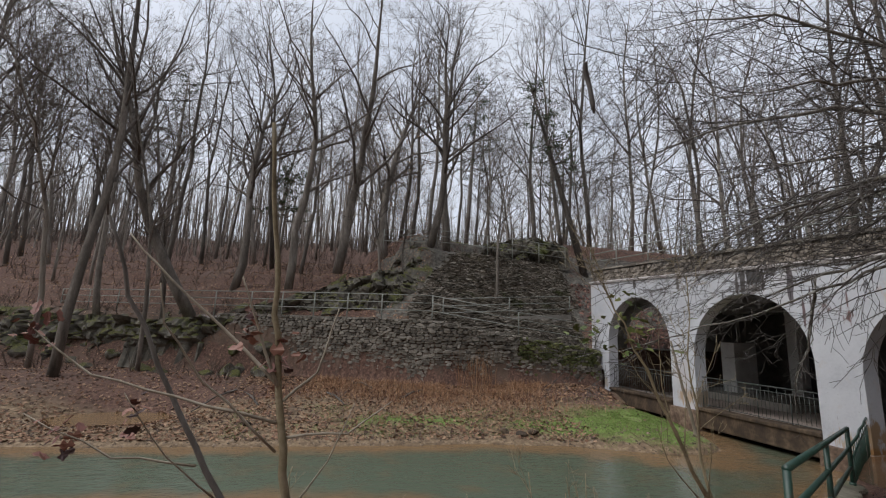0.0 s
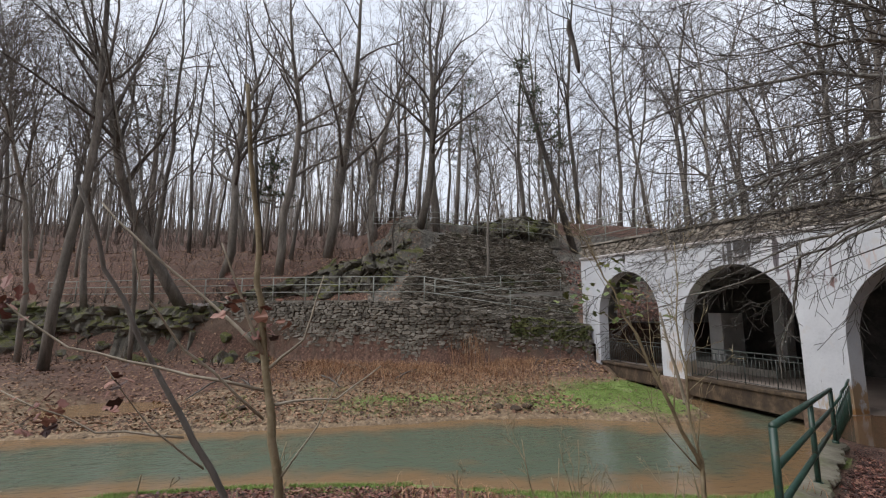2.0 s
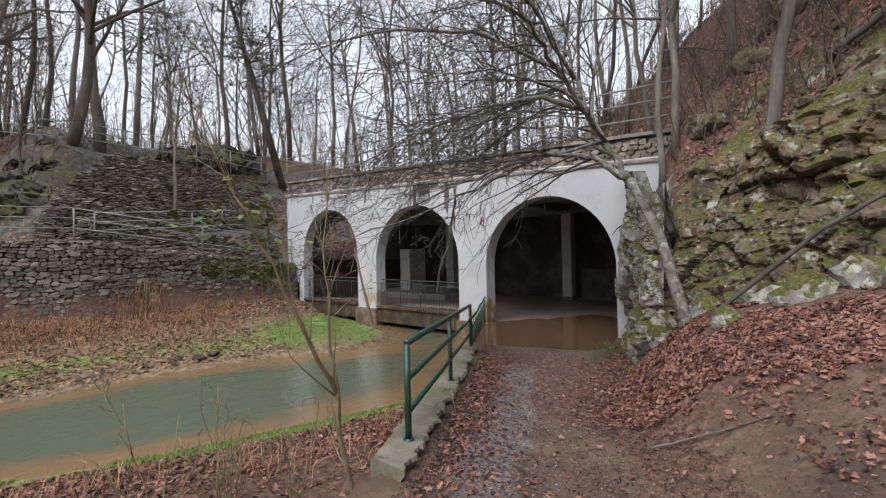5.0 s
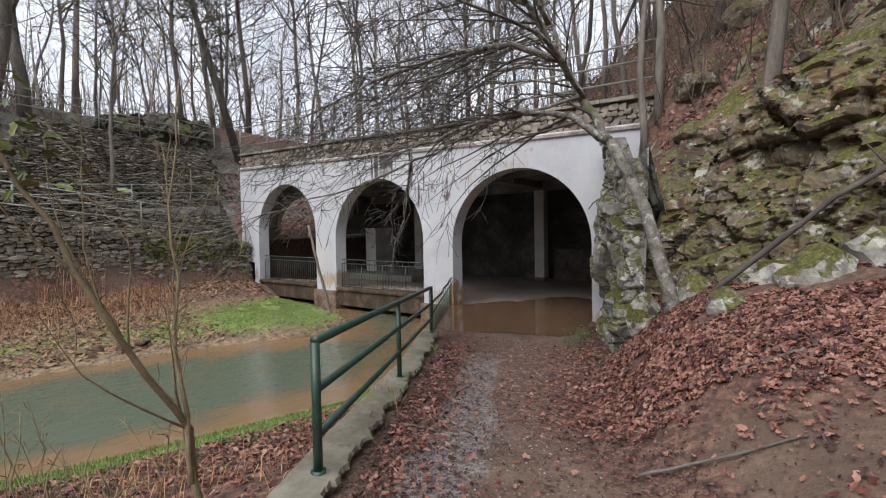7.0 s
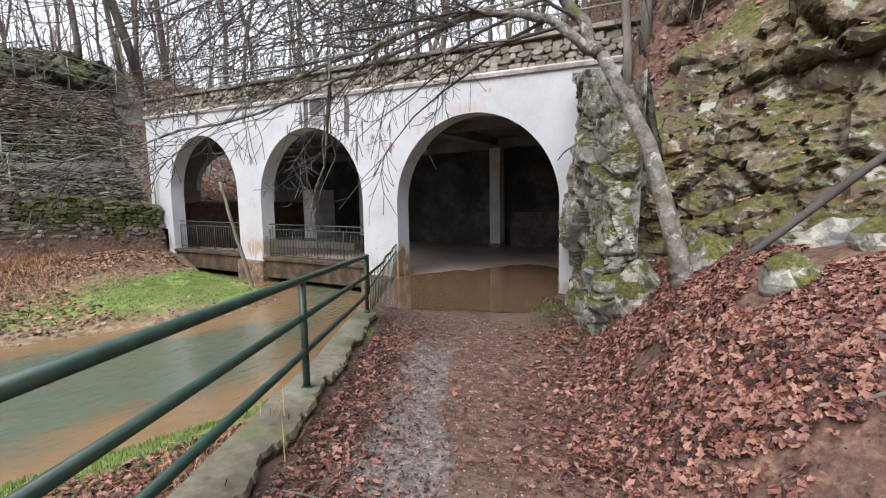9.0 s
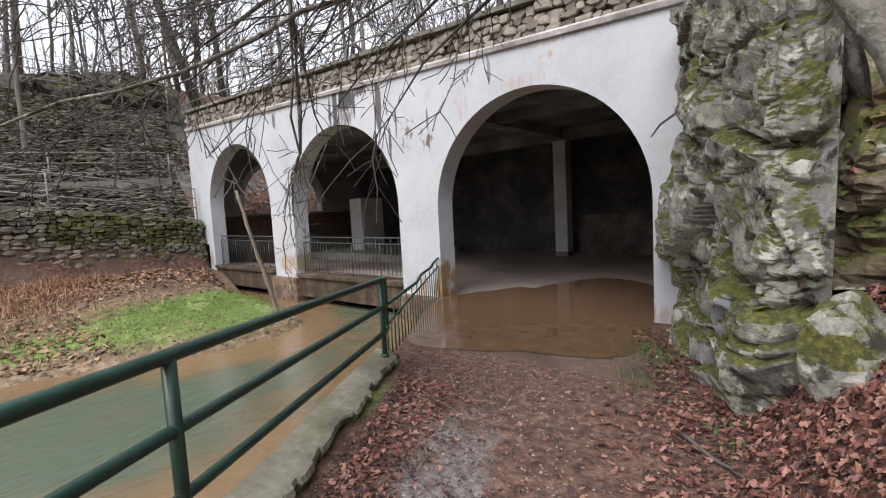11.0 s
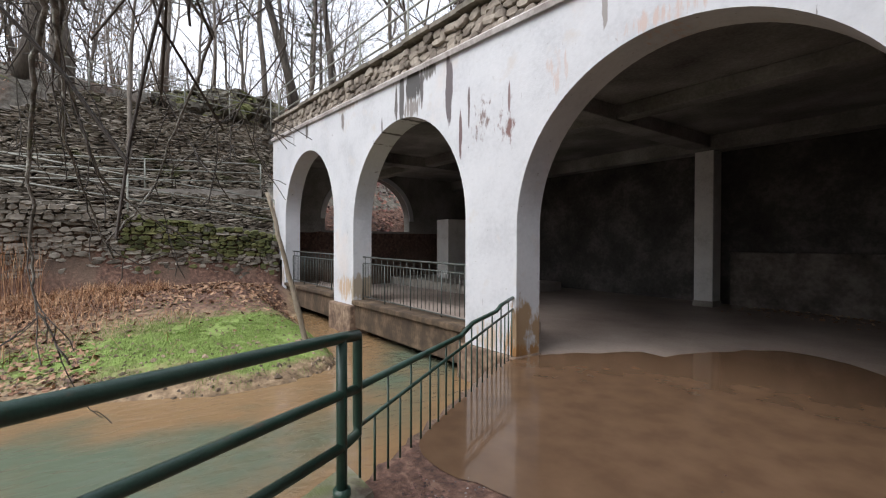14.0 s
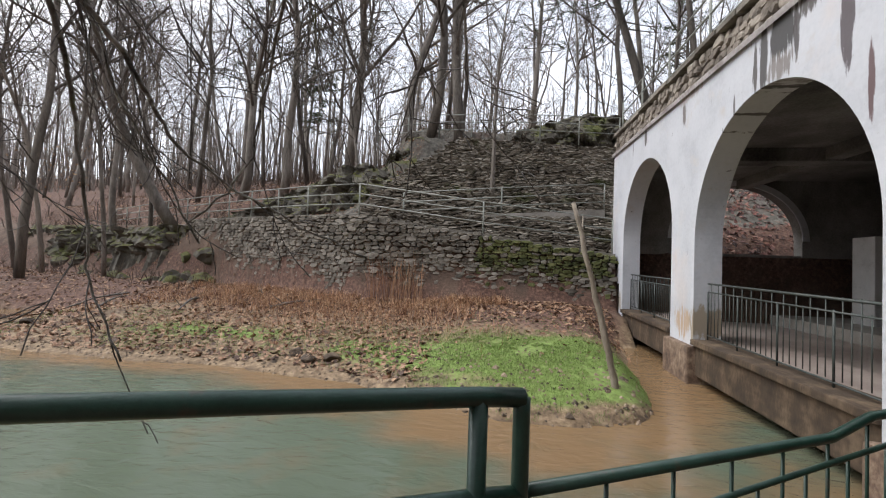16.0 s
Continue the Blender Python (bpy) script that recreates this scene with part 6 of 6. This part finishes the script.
M_DRIFT = mat("bleached_wood", [(0.12, 0.095, 0.07), (0.24, 0.2, 0.155), (0.38, 0.33, 0.27)], 3, 6, 0.85, 0.5, fine=30, stretch=(1, 1, 0.4))
build_log("leaning_pole", "crooked weathered branch standing in the bank", [(-3.04, -1.56, -0.6), (-3.05, -1.75, 0.2), (-3.12, -1.98, 1.2), (-3.1, -2.28, 2.36)], 0.055, 1, M_DRIFT, 1)
build_log("fallen_log", "grey fallen trunk propped on the mossy slope", [(6.95, -4.05, gz(6.95, -4.05) + 0.02), (8.1, -3.85, 2.35), (9.1, -3.75, 3.05)], 0.036, 2, M_TWIG_DARK, 1)
build_log("fallen_log", "pale fallen trunk lying across the slope", [lie(7.35, -2.3, 0.15), lie(8.6, -3.0, 0.3), lie(10.5, -3.9, 0.4)], 0.055, 3, M_DRIFT)
build_log("fallen_log", "dark fallen trunk high on the slope", [lie(8.2, -1.2, 0.2), lie(9.6, -1.9, 0.3), lie(11.5, -2.6, 0.3)], 0.07, 4, M_BARK)
for k, (x, y, dx, dy, r) in enumerate(((6.9, -6.9, 0.9, 0.2, 0.012), (7.6, -8.0, 0.7, -0.3, 0.01), (7.2, -6.0, 1.1, -0.1, 0.014), (6.3, -4.4, 0.6, -0.4, 0.02), (5.2, -3.2, 0.5, -0.6, 0.016), (4.8, -7.1, 0.4, 0.1, 0.008))):
    build_log("fallen_stick", "thin brown stick lying on the ground", [lie(x, y, 0.02), lie(x + dx / 2, y + dy / 2, 0.04), lie(x + dx, y + dy, 0.02)], r, 20 + k, M_BARK)
for k, (x, y, dx, dy) in enumerate(((-7.5, -9.5, -1.2, 1.0), (-8.2, -12.0, 1.5, 0.6), (-9.0, -15.0, 1.4, -1.0), (-7.0, -14.0, -1.5, -0.6), (-8.8, -10.3, -1.0, -0.8))):
    build_log("fallen_branch", "grey dead branch lying on the muddy flat", [lie(x, y, 0.04), lie(x + dx / 2, y + dy / 2, 0.12), lie(x + dx, y + dy, 0.05)], 0.035, 50 + k, M_BARK, 2)


# ---- pines and the last leaves on a beech ----
def build_pine(x, y, h, r, lean, seed):
    rng = random.Random(seed)
    base = Vector((x, y, gz(x, y)))
    trunk, twigs = ([], []), ([], [])
    d = Vector((*lean, 1)).normalized()
    top = d * h
    tube_into(*trunk, [Vector((0, 0, -0.2)), d * h * 0.3, d * h * 0.7 + Vector((0, 0, 0.1)), top], [r, r * 0.85, r * 0.5, 0.03], 8)
    V, F = [], []
    for k in range(46):
        t = rng.uniform(0.45, 1.0)
        a = rng.uniform(0, 6.283)
        L = (1.15 - t) * 3.4 * rng.uniform(0.5, 1.1) + 0.3
        q = d * h * t
        e = q + Vector((math.cos(a) * L, math.sin(a) * L, L * rng.uniform(0.0, 0.35)))
        tube_into(*twigs, [q, q.lerp(e, 0.5) - Vector((0, 0, 0.08)), e], [0.04, 0.025, 0.01], 4, caps=False)
        for _ in range(9):
            c = q.lerp(e, rng.uniform(0.45, 1.08)) + Vector((rng.gauss(0, 0.16), rng.gauss(0, 0.16), rng.gauss(0, 0.1)))
            for _n in range(7):
                u = Vector((rng.gauss(0, 1), rng.gauss(0, 1), rng.gauss(0.3, 0.7))).normalized() * rng.uniform(0.14, 0.3)
                w = u.orthogonal().normalized() * 0.016
                b = len(V)
                V += [c - w, c + w, c + u]
                F.append((b, b + 1, b + 2))
    ob = empty("pine_tree", "tall leaning pine with a thin dark green crown", "tree", "pines in the wood", at=base)
    obj("trunk", *trunk, M_BARK_R, ob, smooth=True)
    tagged(obj("foliage_branch", *twigs, M_TWIG, ob), kind="stuff")
    obj("needles", V, F, M_NEEDLE, ob, "dark green needle tufts")


M_NEEDLE = mat("pine_needles", [(0.02, 0.035, 0.015), (0.045, 0.07, 0.03), (0.08, 0.11, 0.05)], 2, 3, 0.7, 0, island=0.6)
build_pine(-17.1, 3.4, 13.5, 0.24, (0.0, -0.3), 1)
build_pine(-26, -2, 16, 0.2, (0, 0.05), 2)
build_pine(-32, -26, 17, 0.22, (0, 0), 3)
build_pine(-30, 9, 13, 0.18, (0, 0), 4)
build_pine(-24, -16, 7, 0.1, (0, 0.05), 5)
rb = random.Random(8)
for bx, by, bz, spread, count in ((-25, -7.5, 14.5, (1.6, 1.7, 2.6), 900), (-30, -30, 6.5, (2, 2, 1.5), 350), (-22, -33, 6.5, (1.5, 1.5, 1.2), 300)):
    V, F = [], []
    leaf_quads([(bx + rb.gauss(0, spread[0]), by + rb.gauss(0, spread[1]), bz + rb.gauss(0, spread[2])) for _ in range(count)], 0.07, rb, V, F, 1.0)
    tagged(obj("beech_leaves", V, F, M_LEAF_TAN), "tan dry leaves still hanging in a beech crown", "leaves", kind="stuff")
copy_thing(near_kinds[3], Matrix.Translation((-25, -7.5, gz(-25, -7.5))))


# ---- litter, gravel, grass ----
def sample(n, x_of, y_range, seed, keep=None):
    rs = np.random.RandomState(seed)
    y = rs.uniform(*y_range, n)
    x = x_of(y, rs)
    if keep is not None:
        k = keep(x, y)
        x, y = x[k], y[k]
    return np.stack([x, y, land(x, y)], 1)


def scatter_leaves(name, label, P, size, seed, material):
    rng = random.Random(seed)
    V, F = [], []
    e = 0.08
    nx = -(land(P[:, 0] + e, P[:, 1]) - land(P[:, 0] - e, P[:, 1])) / (2 * e)
    ny = -(land(P[:, 0], P[:, 1] + e) - land(P[:, 0], P[:, 1] - e)) / (2 * e)
    up = [Vector((a, b, 1)).normalized() for a, b in zip(np.clip(nx, -2, 2).tolist(), np.clip(ny, -2, 2).tolist())]
    leaf_quads([Vector(p) + n * rng.uniform(0.005, 0.035) for p, n in zip(P.tolist(), up)], size, rng, V, F, 0.38, up)
    tagged(obj(name, V, F, material), label, "leaves", kind="stuff")


patchy = lambda x, y: fbm(x, y, 1.4, 33) + 0.5 * fbm(x, y, 4.0, 34) > -0.22
slope_p = np.concatenate([
    sample(38000, lambda y, r: hill_foot(y) + r.normal(1.15, 0.75, len(y)), (-6.6, -2.6), 1, lambda x, y: patchy(x, y) & (y > -6.1 - 0.5 * fbm(x, y, 1.2, 37) - 0.9 * np.abs(fbm(x, y, 9.0, 38))) & (x > bank_top(y) + 0.5)),
    sample(26000, lambda y, r: hill_foot(y) + r.uniform(0.8, 8.5, len(y)), (-7.5, 4.0), 2, lambda x, y: patchy(x, y) & (fbm(x, y, 0.7, 36) > -0.3)),
    sample(900, lambda y, r: hill_foot(y) + r.normal(0.2, 1.2, len(y)), (-12.5, -6.5), 3, patchy),
])
hill_p = sample(12000, lambda y, r: hill_foot(np.clip(y, -60, 9)) + r.uniform(1.0, 9.0, len(y)), (-3.0, 9.0), 27, lambda x, y: fbm(x, y, 1.3, 28) > -0.35)
scatter_leaves("leaf_litter", "red-brown dead leaves over the steep hillside", hill_p, 0.055, 26, M_LEAF)
scatter_leaves("leaf_litter", "red-brown dead leaves heaped along the rocky slope", slope_p, 0.03, 5, M_LEAF)
edge_p = np.concatenate([
    sample(3400, lambda y, r: bank_top(y) + 0.5 + np.abs(r.normal(0, 0.4, len(y))), (-12.5, -3.4), 6),
    sample(420, lambda y, r: bank_top(y) + r.uniform(0.4, 3.6, len(y)), (-12.5, -2.6), 7),
    sample(700, lambda y, r: hill_foot(y) + r.uniform(-0.6, 0.2, len(y)), (-3.2, -0.6), 12),
])
scatter_leaves("leaf_litter", "red-brown dead leaves along the path edge", edge_p, 0.03, 8, M_LEAF)
scatter_on_rock = random.Random(87)
V, F = [], []
leaf_quads([p + n * 0.02 for p, n in LEDGE_LEAVES], 0.03, scatter_on_rock, V, F, 0.4, [n for p, n in LEDGE_LEAVES])
tagged(obj("leaf_litter", V, F, M_LEAF), "red-brown dead leaves caught on the mossy rock ledges", "leaves", kind="stuff")
crumb_p = np.concatenate([
    sample(17000, lambda y, r: bank_top(y) + 0.35 + np.abs(r.normal(0, 0.75, len(y))), (-10.5, -2.7), 81, lambda x, y: (x > bank_top(y) + 0.42) & (x < hill_foot(y))),
    sample(9000, lambda y, r: hill_foot(y) - np.abs(r.normal(0, 0.6, len(y))) + 0.3, (-9.5, -1.0), 82, lambda x, y: x > bank_top(y) + 0.5),
    sample(6000, lambda y, r: hill_foot(y) + r.uniform(-1.0, 2.6, len(y)), (-10, -5), 83),
])
scatter_leaves("leaf_crumbs", "dark red-brown leaf crumbs trodden into the path", crumb_p, 0.0115, 84, M_CRUMB)
bank_p = sample(13000, lambda y, r: near_edge(y) + 0.7 + np.abs(r.normal(0.7, 0.9, len(y))), (-14.5, -4.0), 9, lambda x, y: x < bank_top(y) - 0.15)
scatter_leaves("leaf_litter", "brown dead leaves on the near stream bank", bank_p, 0.034, 10, M_LEAF)
far_p = np.concatenate([
    sample(10000, lambda y, r: wall_x(y) + np.abs(r.normal(0.2, 1.6, len(y))) + 0.25, (-15, -0.4), 11),
    sample(16000, lambda y, r: wall_x(y) - r.uniform(2.2, 14, len(y)), (-34, -7), 13),
    sample(5000, lambda y, r: wall_x(y) + r.uniform(-1, 7, len(y)), (-30, -13), 17, lambda x, y: x < far_edge(y) - 0.8),
    sample(9000, lambda y, r: far_edge(y) - 0.35 - np.abs(r.normal(1.6, 1.8, len(y))), (-24, -4.5), 18, lambda x, y: x > wall_x(y) + 0.3),
])
scatter_leaves("leaf_litter", "dead leaves drifted along the far bank and hillside", far_p, 0.055, 14, M_LEAF_BROWN)
hx, hy = np.random.RandomState(23).uniform(-9, 14, 9000), np.random.RandomState(24).uniform(9.6, 19, 9000)
scatter_leaves("leaf_litter", "faded brown dead leaves on the hill behind the bridge", np.stack([hx, hy, land(hx, hy)], 1), 0.09, 25, M_LEAF_BROWN)
west_rs = np.random.RandomState(21)
wx, wy = west_rs.uniform(-16, -11.3, 1800), west_rs.uniform(0.8, 8, 1800)
scatter_leaves("leaf_litter", "red-brown dead leaves on the slope past the end arch", np.stack([wx, wy, land(wx, wy)], 1), 0.09, 15, M_LEAF)
ix, iy = west_rs.uniform(-3, 5.4, 400), west_rs.normal(7.6, 0.5, 400)
scatter_leaves("leaf_litter", "dead leaves blown against the back wall", np.stack([ix, np.clip(iy, 5, 7.9), ix * 0], 1)[ix > 0.1], 0.045, 16, M_LEAF_TAN)


def scatter_pebbles():
    rs = np.random.RandomState(31)
    P = sample(7000, lambda y, r: 0.5 * (bank_top(y) + hill_foot(y)) + r.normal(-0.2, 0.75, len(y)), (-11.5, -2.3), 31, lambda x, y: (x > bank_top(y) + 0.45) & (x < hill_foot(y)))
    V, F = [], []
    for x, y, z in P.tolist():
        s = rs.uniform(0.004, 0.012) * (1.6 if rs.rand() < 0.04 else 1)
        b = len(V)
        a = rs.uniform(0, 6.28)
        c, q = math.cos(a) * s, math.sin(a) * s
        V += [(x + c, y + q, z), (x - q, y + c, z), (x - c * 0.9, y - q, z), (x + q, y - c, z), (x, y, z + s * 0.75)]
        F += [(b, b + 1, b + 4), (b + 1, b + 2, b + 4), (b + 2, b + 3, b + 4), (b + 3, b, b + 4)]
    tagged(obj("gravel", V, F, M_PEBBLE), "loose wet grey gravel on the path", "gravel", kind="stuff")


M_PEBBLE = mat("wet_grey_pebble", [(0.06, 0.05, 0.048), (0.13, 0.11, 0.105), (0.27, 0.245, 0.24)], 5, 3, 0.45, 0, island=0.9)
scatter_pebbles()


def scatter_blades(name, label, P, tall, wide, bend, seed, material):
    rs = np.random.RandomState(seed)
    V, F = [], []
    for x, y, z in P.tolist():
        h = tall * rs.uniform(0.5, 1.3)
        a, t = rs.uniform(0, 6.283), rs.uniform(0, bend)
        dx, dy = math.cos(a) * h * t, math.sin(a) * h * t
        wx_, wy_ = -math.sin(a) * wide, math.cos(a) * wide
        b = len(V)
        V += [(x - wx_, y - wy_, z - 0.01), (x + wx_, y + wy_, z - 0.01), (x + dx * 0.4 + wx_ * 0.7, y + dy * 0.4 + wy_ * 0.7, z + h * 0.6), (x + dx * 0.4 - wx_ * 0.7, y + dy * 0.4 - wy_ * 0.7, z + h * 0.6), (x + dx, y + dy, z + h * (1 - 0.3 * t))]
        F += [(b, b + 1, b + 2, b + 3), (b + 3, b + 2, b + 4)]
    tagged(obj(name, V, F, material), label, "grass", kind="stuff")


M_GRASS = mat("bright_winter_grass", [(0.1, 0.13, 0.03), (0.15, 0.235, 0.05), (0.24, 0.33, 0.09)], 2, 4, 0.7, 0, island=0.5)
M_WEED = mat("fresh_green_weed", [(0.04, 0.075, 0.02), (0.08, 0.14, 0.035), (0.15, 0.22, 0.07)], 3, 3, 0.6, 0, island=0.6)
M_STRAW = mat("dead_straw", [(0.13, 0.06, 0.032), (0.33, 0.165, 0.082), (0.5, 0.32, 0.185)], 2, 3, 0.8, 0, island=0.6)
on_far = lambda x, y: (x < far_edge(y) - 0.12) & (x > wall_x(y) + 0.3)
rs_g = np.random.RandomState(41)
gx, gy = rs_g.normal(-4.1, 1.35, 60000), rs_g.normal(-2.9, 1.35, 60000)
keep = on_far(gx, gy) & (gy < -0.7) & (fbm(gx, gy, 2.2, 44) + 0.5 * fbm(gx, gy, 6.0, 58) + 0.35 * fbm(gx, gy, 15.0, 59) + 0.5 * np.clip(far_edge(gy) - gx - 0.6, -1, 0.4) > -0.2 + 0.12 * ((gx + 4.1) ** 2 + (gy + 2.9) ** 2) ** 0.5 - 0.1)
scatter_blades("grass", "short bright green grass on the stream bank", np.stack([gx, gy, land(gx, gy)], 1)[keep], 0.035, 0.0022, 0.8, 42, M_GRASS)
strip = sample(20000, lambda y, r: far_edge(y) - r.uniform(0.5, 3.2, len(y)), (-14.5, -3.5), 43, lambda x, y: fbm(x, y, 1.1, 45) + 0.4 * fbm(x, y, 4.0, 46) > -0.05)
scatter_blades("grass", "thin green grass patches on the mud flat", strip, 0.05, 0.003, 0.9, 46, M_GRASS)
strip = sample(22000, lambda y, r: near_edge(y) + 0.08 + np.abs(r.normal(0.3, 0.55, len(y))), (-15, -3.8), 47, lambda x, y: (fbm(x, y, 1.6, 57) + 0.5 * fbm(x, y, 5.0, 59) > -0.25) & (x < bank_top(y) - 0.4))
scatter_blades("grass", "green grass fringe on the near bank", strip, 0.06, 0.003, 0.8, 48, M_GRASS)
reed = sample(11000, lambda y, r: wall_x(y) + 0.25 + np.abs(r.normal(0.6, 1.7, len(y))), (-14, -3.0), 49, lambda x, y: fbm(x, y, 1.0, 50) > -0.25)
scatter_blades("dead_reeds", "flattened russet and straw dead reeds below the wall", reed, 0.3, 0.005, 2.2, 51, M_STRAW)
tall = sample(130, lambda y, r: wall_x(y) + r.normal(0.9, 0.25, len(y)), (-7.1, -5.6), 52)
scatter_blades("tall_reeds", "tall clump of pale dead reeds by the wall", tall, 1.5, 0.007, 0.6, 53, M_STRAW)
tuft = sample(900, lambda y, r: near_edge(y) + r.normal(1.9, 0.5, len(y)), (-11.0, -6.5), 54, lambda x, y: fbm(x, y, 1.8, 55) > 0.05)
scatter_blades("dead_grass", "russet dead grass tufts on the near bank", tuft, 0.26, 0.004, 1.6, 56, M_STRAW)


M_BRUSH = mat("dark_brown_brush", [(0.045, 0.032, 0.025), (0.1, 0.072, 0.056), (0.17, 0.13, 0.1)], 2, 4, 0.9, 0, island=0.6)


rw = random.Random(97)
V, F = [], []
for wx_c, wy_c, n_c in ((4.62, -1.75, 26), (4.72, -2.15, 22), (4.95, -2.6, 20), (5.5, -3.35, 18), (4.5, -1.4, 14)):
    leaf_quads([Vector((wx_c + rw.gauss(0, 0.09), wy_c + rw.gauss(0, 0.09), gz(wx_c, wy_c) + rw.uniform(0.03, 0.2))) for _ in range(n_c)], 0.022, rw, V, F)
tagged(obj("weeds", V, F, M_WEED), "small fresh green weeds at the foot of the rock", "plants", kind="stuff")
foot = sample(900, lambda y, r: hill_foot(y) - 0.45 + r.normal(0, 0.22, len(y)), (-3.6, -1.2), 98, lambda x, y: fbm(x, y, 3.0, 99) > 0.1)
scatter_blades("grass", "thin grass tufts at the foot of the rock", foot, 0.14, 0.003, 1.2, 96, M_WEED)
stub = empty("dead_branch", "dark dead branch stuck in the rock", "branch", at=(4.36, -0.66, 2.5))
tube("stick", [(0.3, 0.1, 0.28), (0.1, 0.03, 0.14), (0, 0, 0)], [0.016, 0.014, 0.009], M_TWIG_DARK, stub)


def build_undergrowth():
    """Brittle bare brush on the hillsides."""
    rng = random.Random(61)
    V, F = [], []
    rs = np.random.RandomState(62)
    y = rs.uniform(-36, 8, 1100)
    x = wall_x(np.clip(y, -60, 9)) - rs.uniform(2.8, 24, 1100)
    spots = list(zip(x.tolist(), y.tolist(), land(x, y).tolist(), [0.9] * 1100))
    x = rs.uniform(5.6, 15, 1500)
    y = cliff_y(x) + rs.uniform(1.9, 11, 1500)
    spots += list(zip(x.tolist(), y.tolist(), land(x, y).tolist(), [0.9] * 1500))
    y = rs.uniform(-34, -13.5, 260)
    x = wall_x(y) + rs.uniform(-3.5, 2.5, 260)
    spots += list(zip(x.tolist(), y.tolist(), land(x, y).tolist(), [0.7] * 260))
    y = rs.uniform(-75, 20, 2200)
    x = wall_x(np.clip(y, -60, 9)) - rs.uniform(14, 55, 2200)
    spots += list(zip(x.tolist(), y.tolist(), land(x, y).tolist(), [2.4] * 2200))
    x = rs.uniform(6.3, 14, 450)
    y = rs.uniform(0.3, 9, 450)
    spots += list(zip(x.tolist(), y.tolist(), land(x, y).tolist(), [2.0] * 450))
    y = rs.uniform(9.3, 19, 1100)
    x = rs.uniform(-10, 10, 1100)
    spots += list(zip(x.tolist(), y.tolist(), land(x, y).tolist(), [1.5] * 1100))
    for x, y, z, h in spots:
        p = Vector((x, y, z - 0.05))
        for _ in range(rng.choice((1, 2, 2))):
            d = Vector((rng.gauss(0, 0.35), rng.gauss(0, 0.35), 1)).normalized()
            L = h * rng.uniform(0.5, 1.6)
            q, e = p + d * L * 0.5, p + d * L + Vector((rng.gauss(0, 0.12), rng.gauss(0, 0.12), 0)) * L
            tube_into(V, F, [p, q, e], [0.013, 0.009, 0.004], 3, caps=False)
            for _k in range(2):
                a = p.lerp(q, rng.uniform(0.4, 1))
                tube_into(V, F, [a, a + Vector((rng.gauss(0, 0.4), rng.gauss(0, 0.4), rng.uniform(0.2, 0.7))) * L * 0.5], [0.007, 0.003], 3, caps=False)
    tagged(obj("undergrowth", V, F, M_BRUSH), "thin bare brush over the wooded hillside", "brush", kind="stuff")


build_undergrowth()


M_CLOD = mat("brown_mud_clod", [(0.06, 0.042, 0.028), (0.16, 0.115, 0.075), (0.28, 0.21, 0.15)], 5, 3, 0.8, 0, island=0.9)


def build_thicket():
    """Close-set slender trunks far back in the wood, past counting."""
    rng = random.Random(66)
    V, F = [], []
    spots = [(rng.uniform(-95, -34), rng.uniform(-70, 55)) for _ in range(1500)] + [(rng.uniform(-34, 22), rng.uniform(26, 70)) for _ in range(700)] + [(rng.uniform(-70, -22), rng.uniform(-110, -42)) for _ in range(600)]
    for x, y in spots:
        p = Vector((x, y, gz(x, y) - 0.2))
        h, r = rng.uniform(6, 15), rng.uniform(0.035, 0.1)
        lean = Vector((rng.gauss(0, 0.07), rng.gauss(0, 0.07), 1))
        mid, top = p + lean * h * 0.5 + Vector((rng.gauss(0, 0.15), rng.gauss(0, 0.15), 0)), p + lean * h
        tube_into(V, F, [p, mid, top], [r, r * 0.7, 0.012], 4, caps=False)
        for _ in range(9):
            t = rng.uniform(0.25, 0.98)
            a = (p.lerp(mid, t * 2) if t < 0.5 else mid.lerp(top, t * 2 - 1))
            u = rng.uniform(0, 6.283)
            L = h * 0.22 * rng.uniform(0.5, 1.2)
            e = a + Vector((math.cos(u) * 0.6, math.sin(u) * 0.6, rng.uniform(0.4, 1.0))) * L
            tube_into(V, F, [a, e], [r * 0.3, 0.008], 3, caps=False)
    tagged(obj("far_thicket", V, F, M_THICKET), "dense slender grey-brown trunks far back in the wood", "trees", kind="stuff")


M_THICKET = mat("far_slender_bark", [(0.11, 0.092, 0.078), (0.21, 0.178, 0.152), (0.33, 0.295, 0.26)], 2, 4, 0.9, 0, island=0.7)
build_thicket()


def scatter_mud_stones():
    P = sample(3500, lambda y, r: far_edge(y) - np.abs(r.normal(0.3, 1.6, len(y))) - 0.05, (-22, -1.2), 71, lambda x, y: x > wall_x(y) + 0.5)
    rs = np.random.RandomState(72)
    V, F = [], []
    for x, y, z in P.tolist():
        s = rs.uniform(0.015, 0.05) * (1.8 if rs.rand() < 0.05 else 1)
        a, b = rs.uniform(0, 6.28), len(V)
        c, q = math.cos(a) * s, math.sin(a) * s
        V += [(x + c, y + q, z - 0.01), (x - q * 0.7, y + c * 0.7, z - 0.01), (x - c * 0.9, y - q, z - 0.01), (x + q, y - c, z - 0.01), (x + c * 0.3, y, z + s * 0.5), (x - c * 0.4, y - q * 0.3, z + s * 0.45)]
        F += [(b, b + 1, b + 4), (b + 1, b + 5, b + 4), (b + 1, b + 2, b + 5), (b + 2, b + 3, b + 5), (b + 3, b + 4, b + 5), (b + 3, b, b + 4)]
    tagged(obj("mud_stones", V, F, M_CLOD), "small stones and clods strewn over the mud flat", "stones", kind="stuff")


scatter_mud_stones()
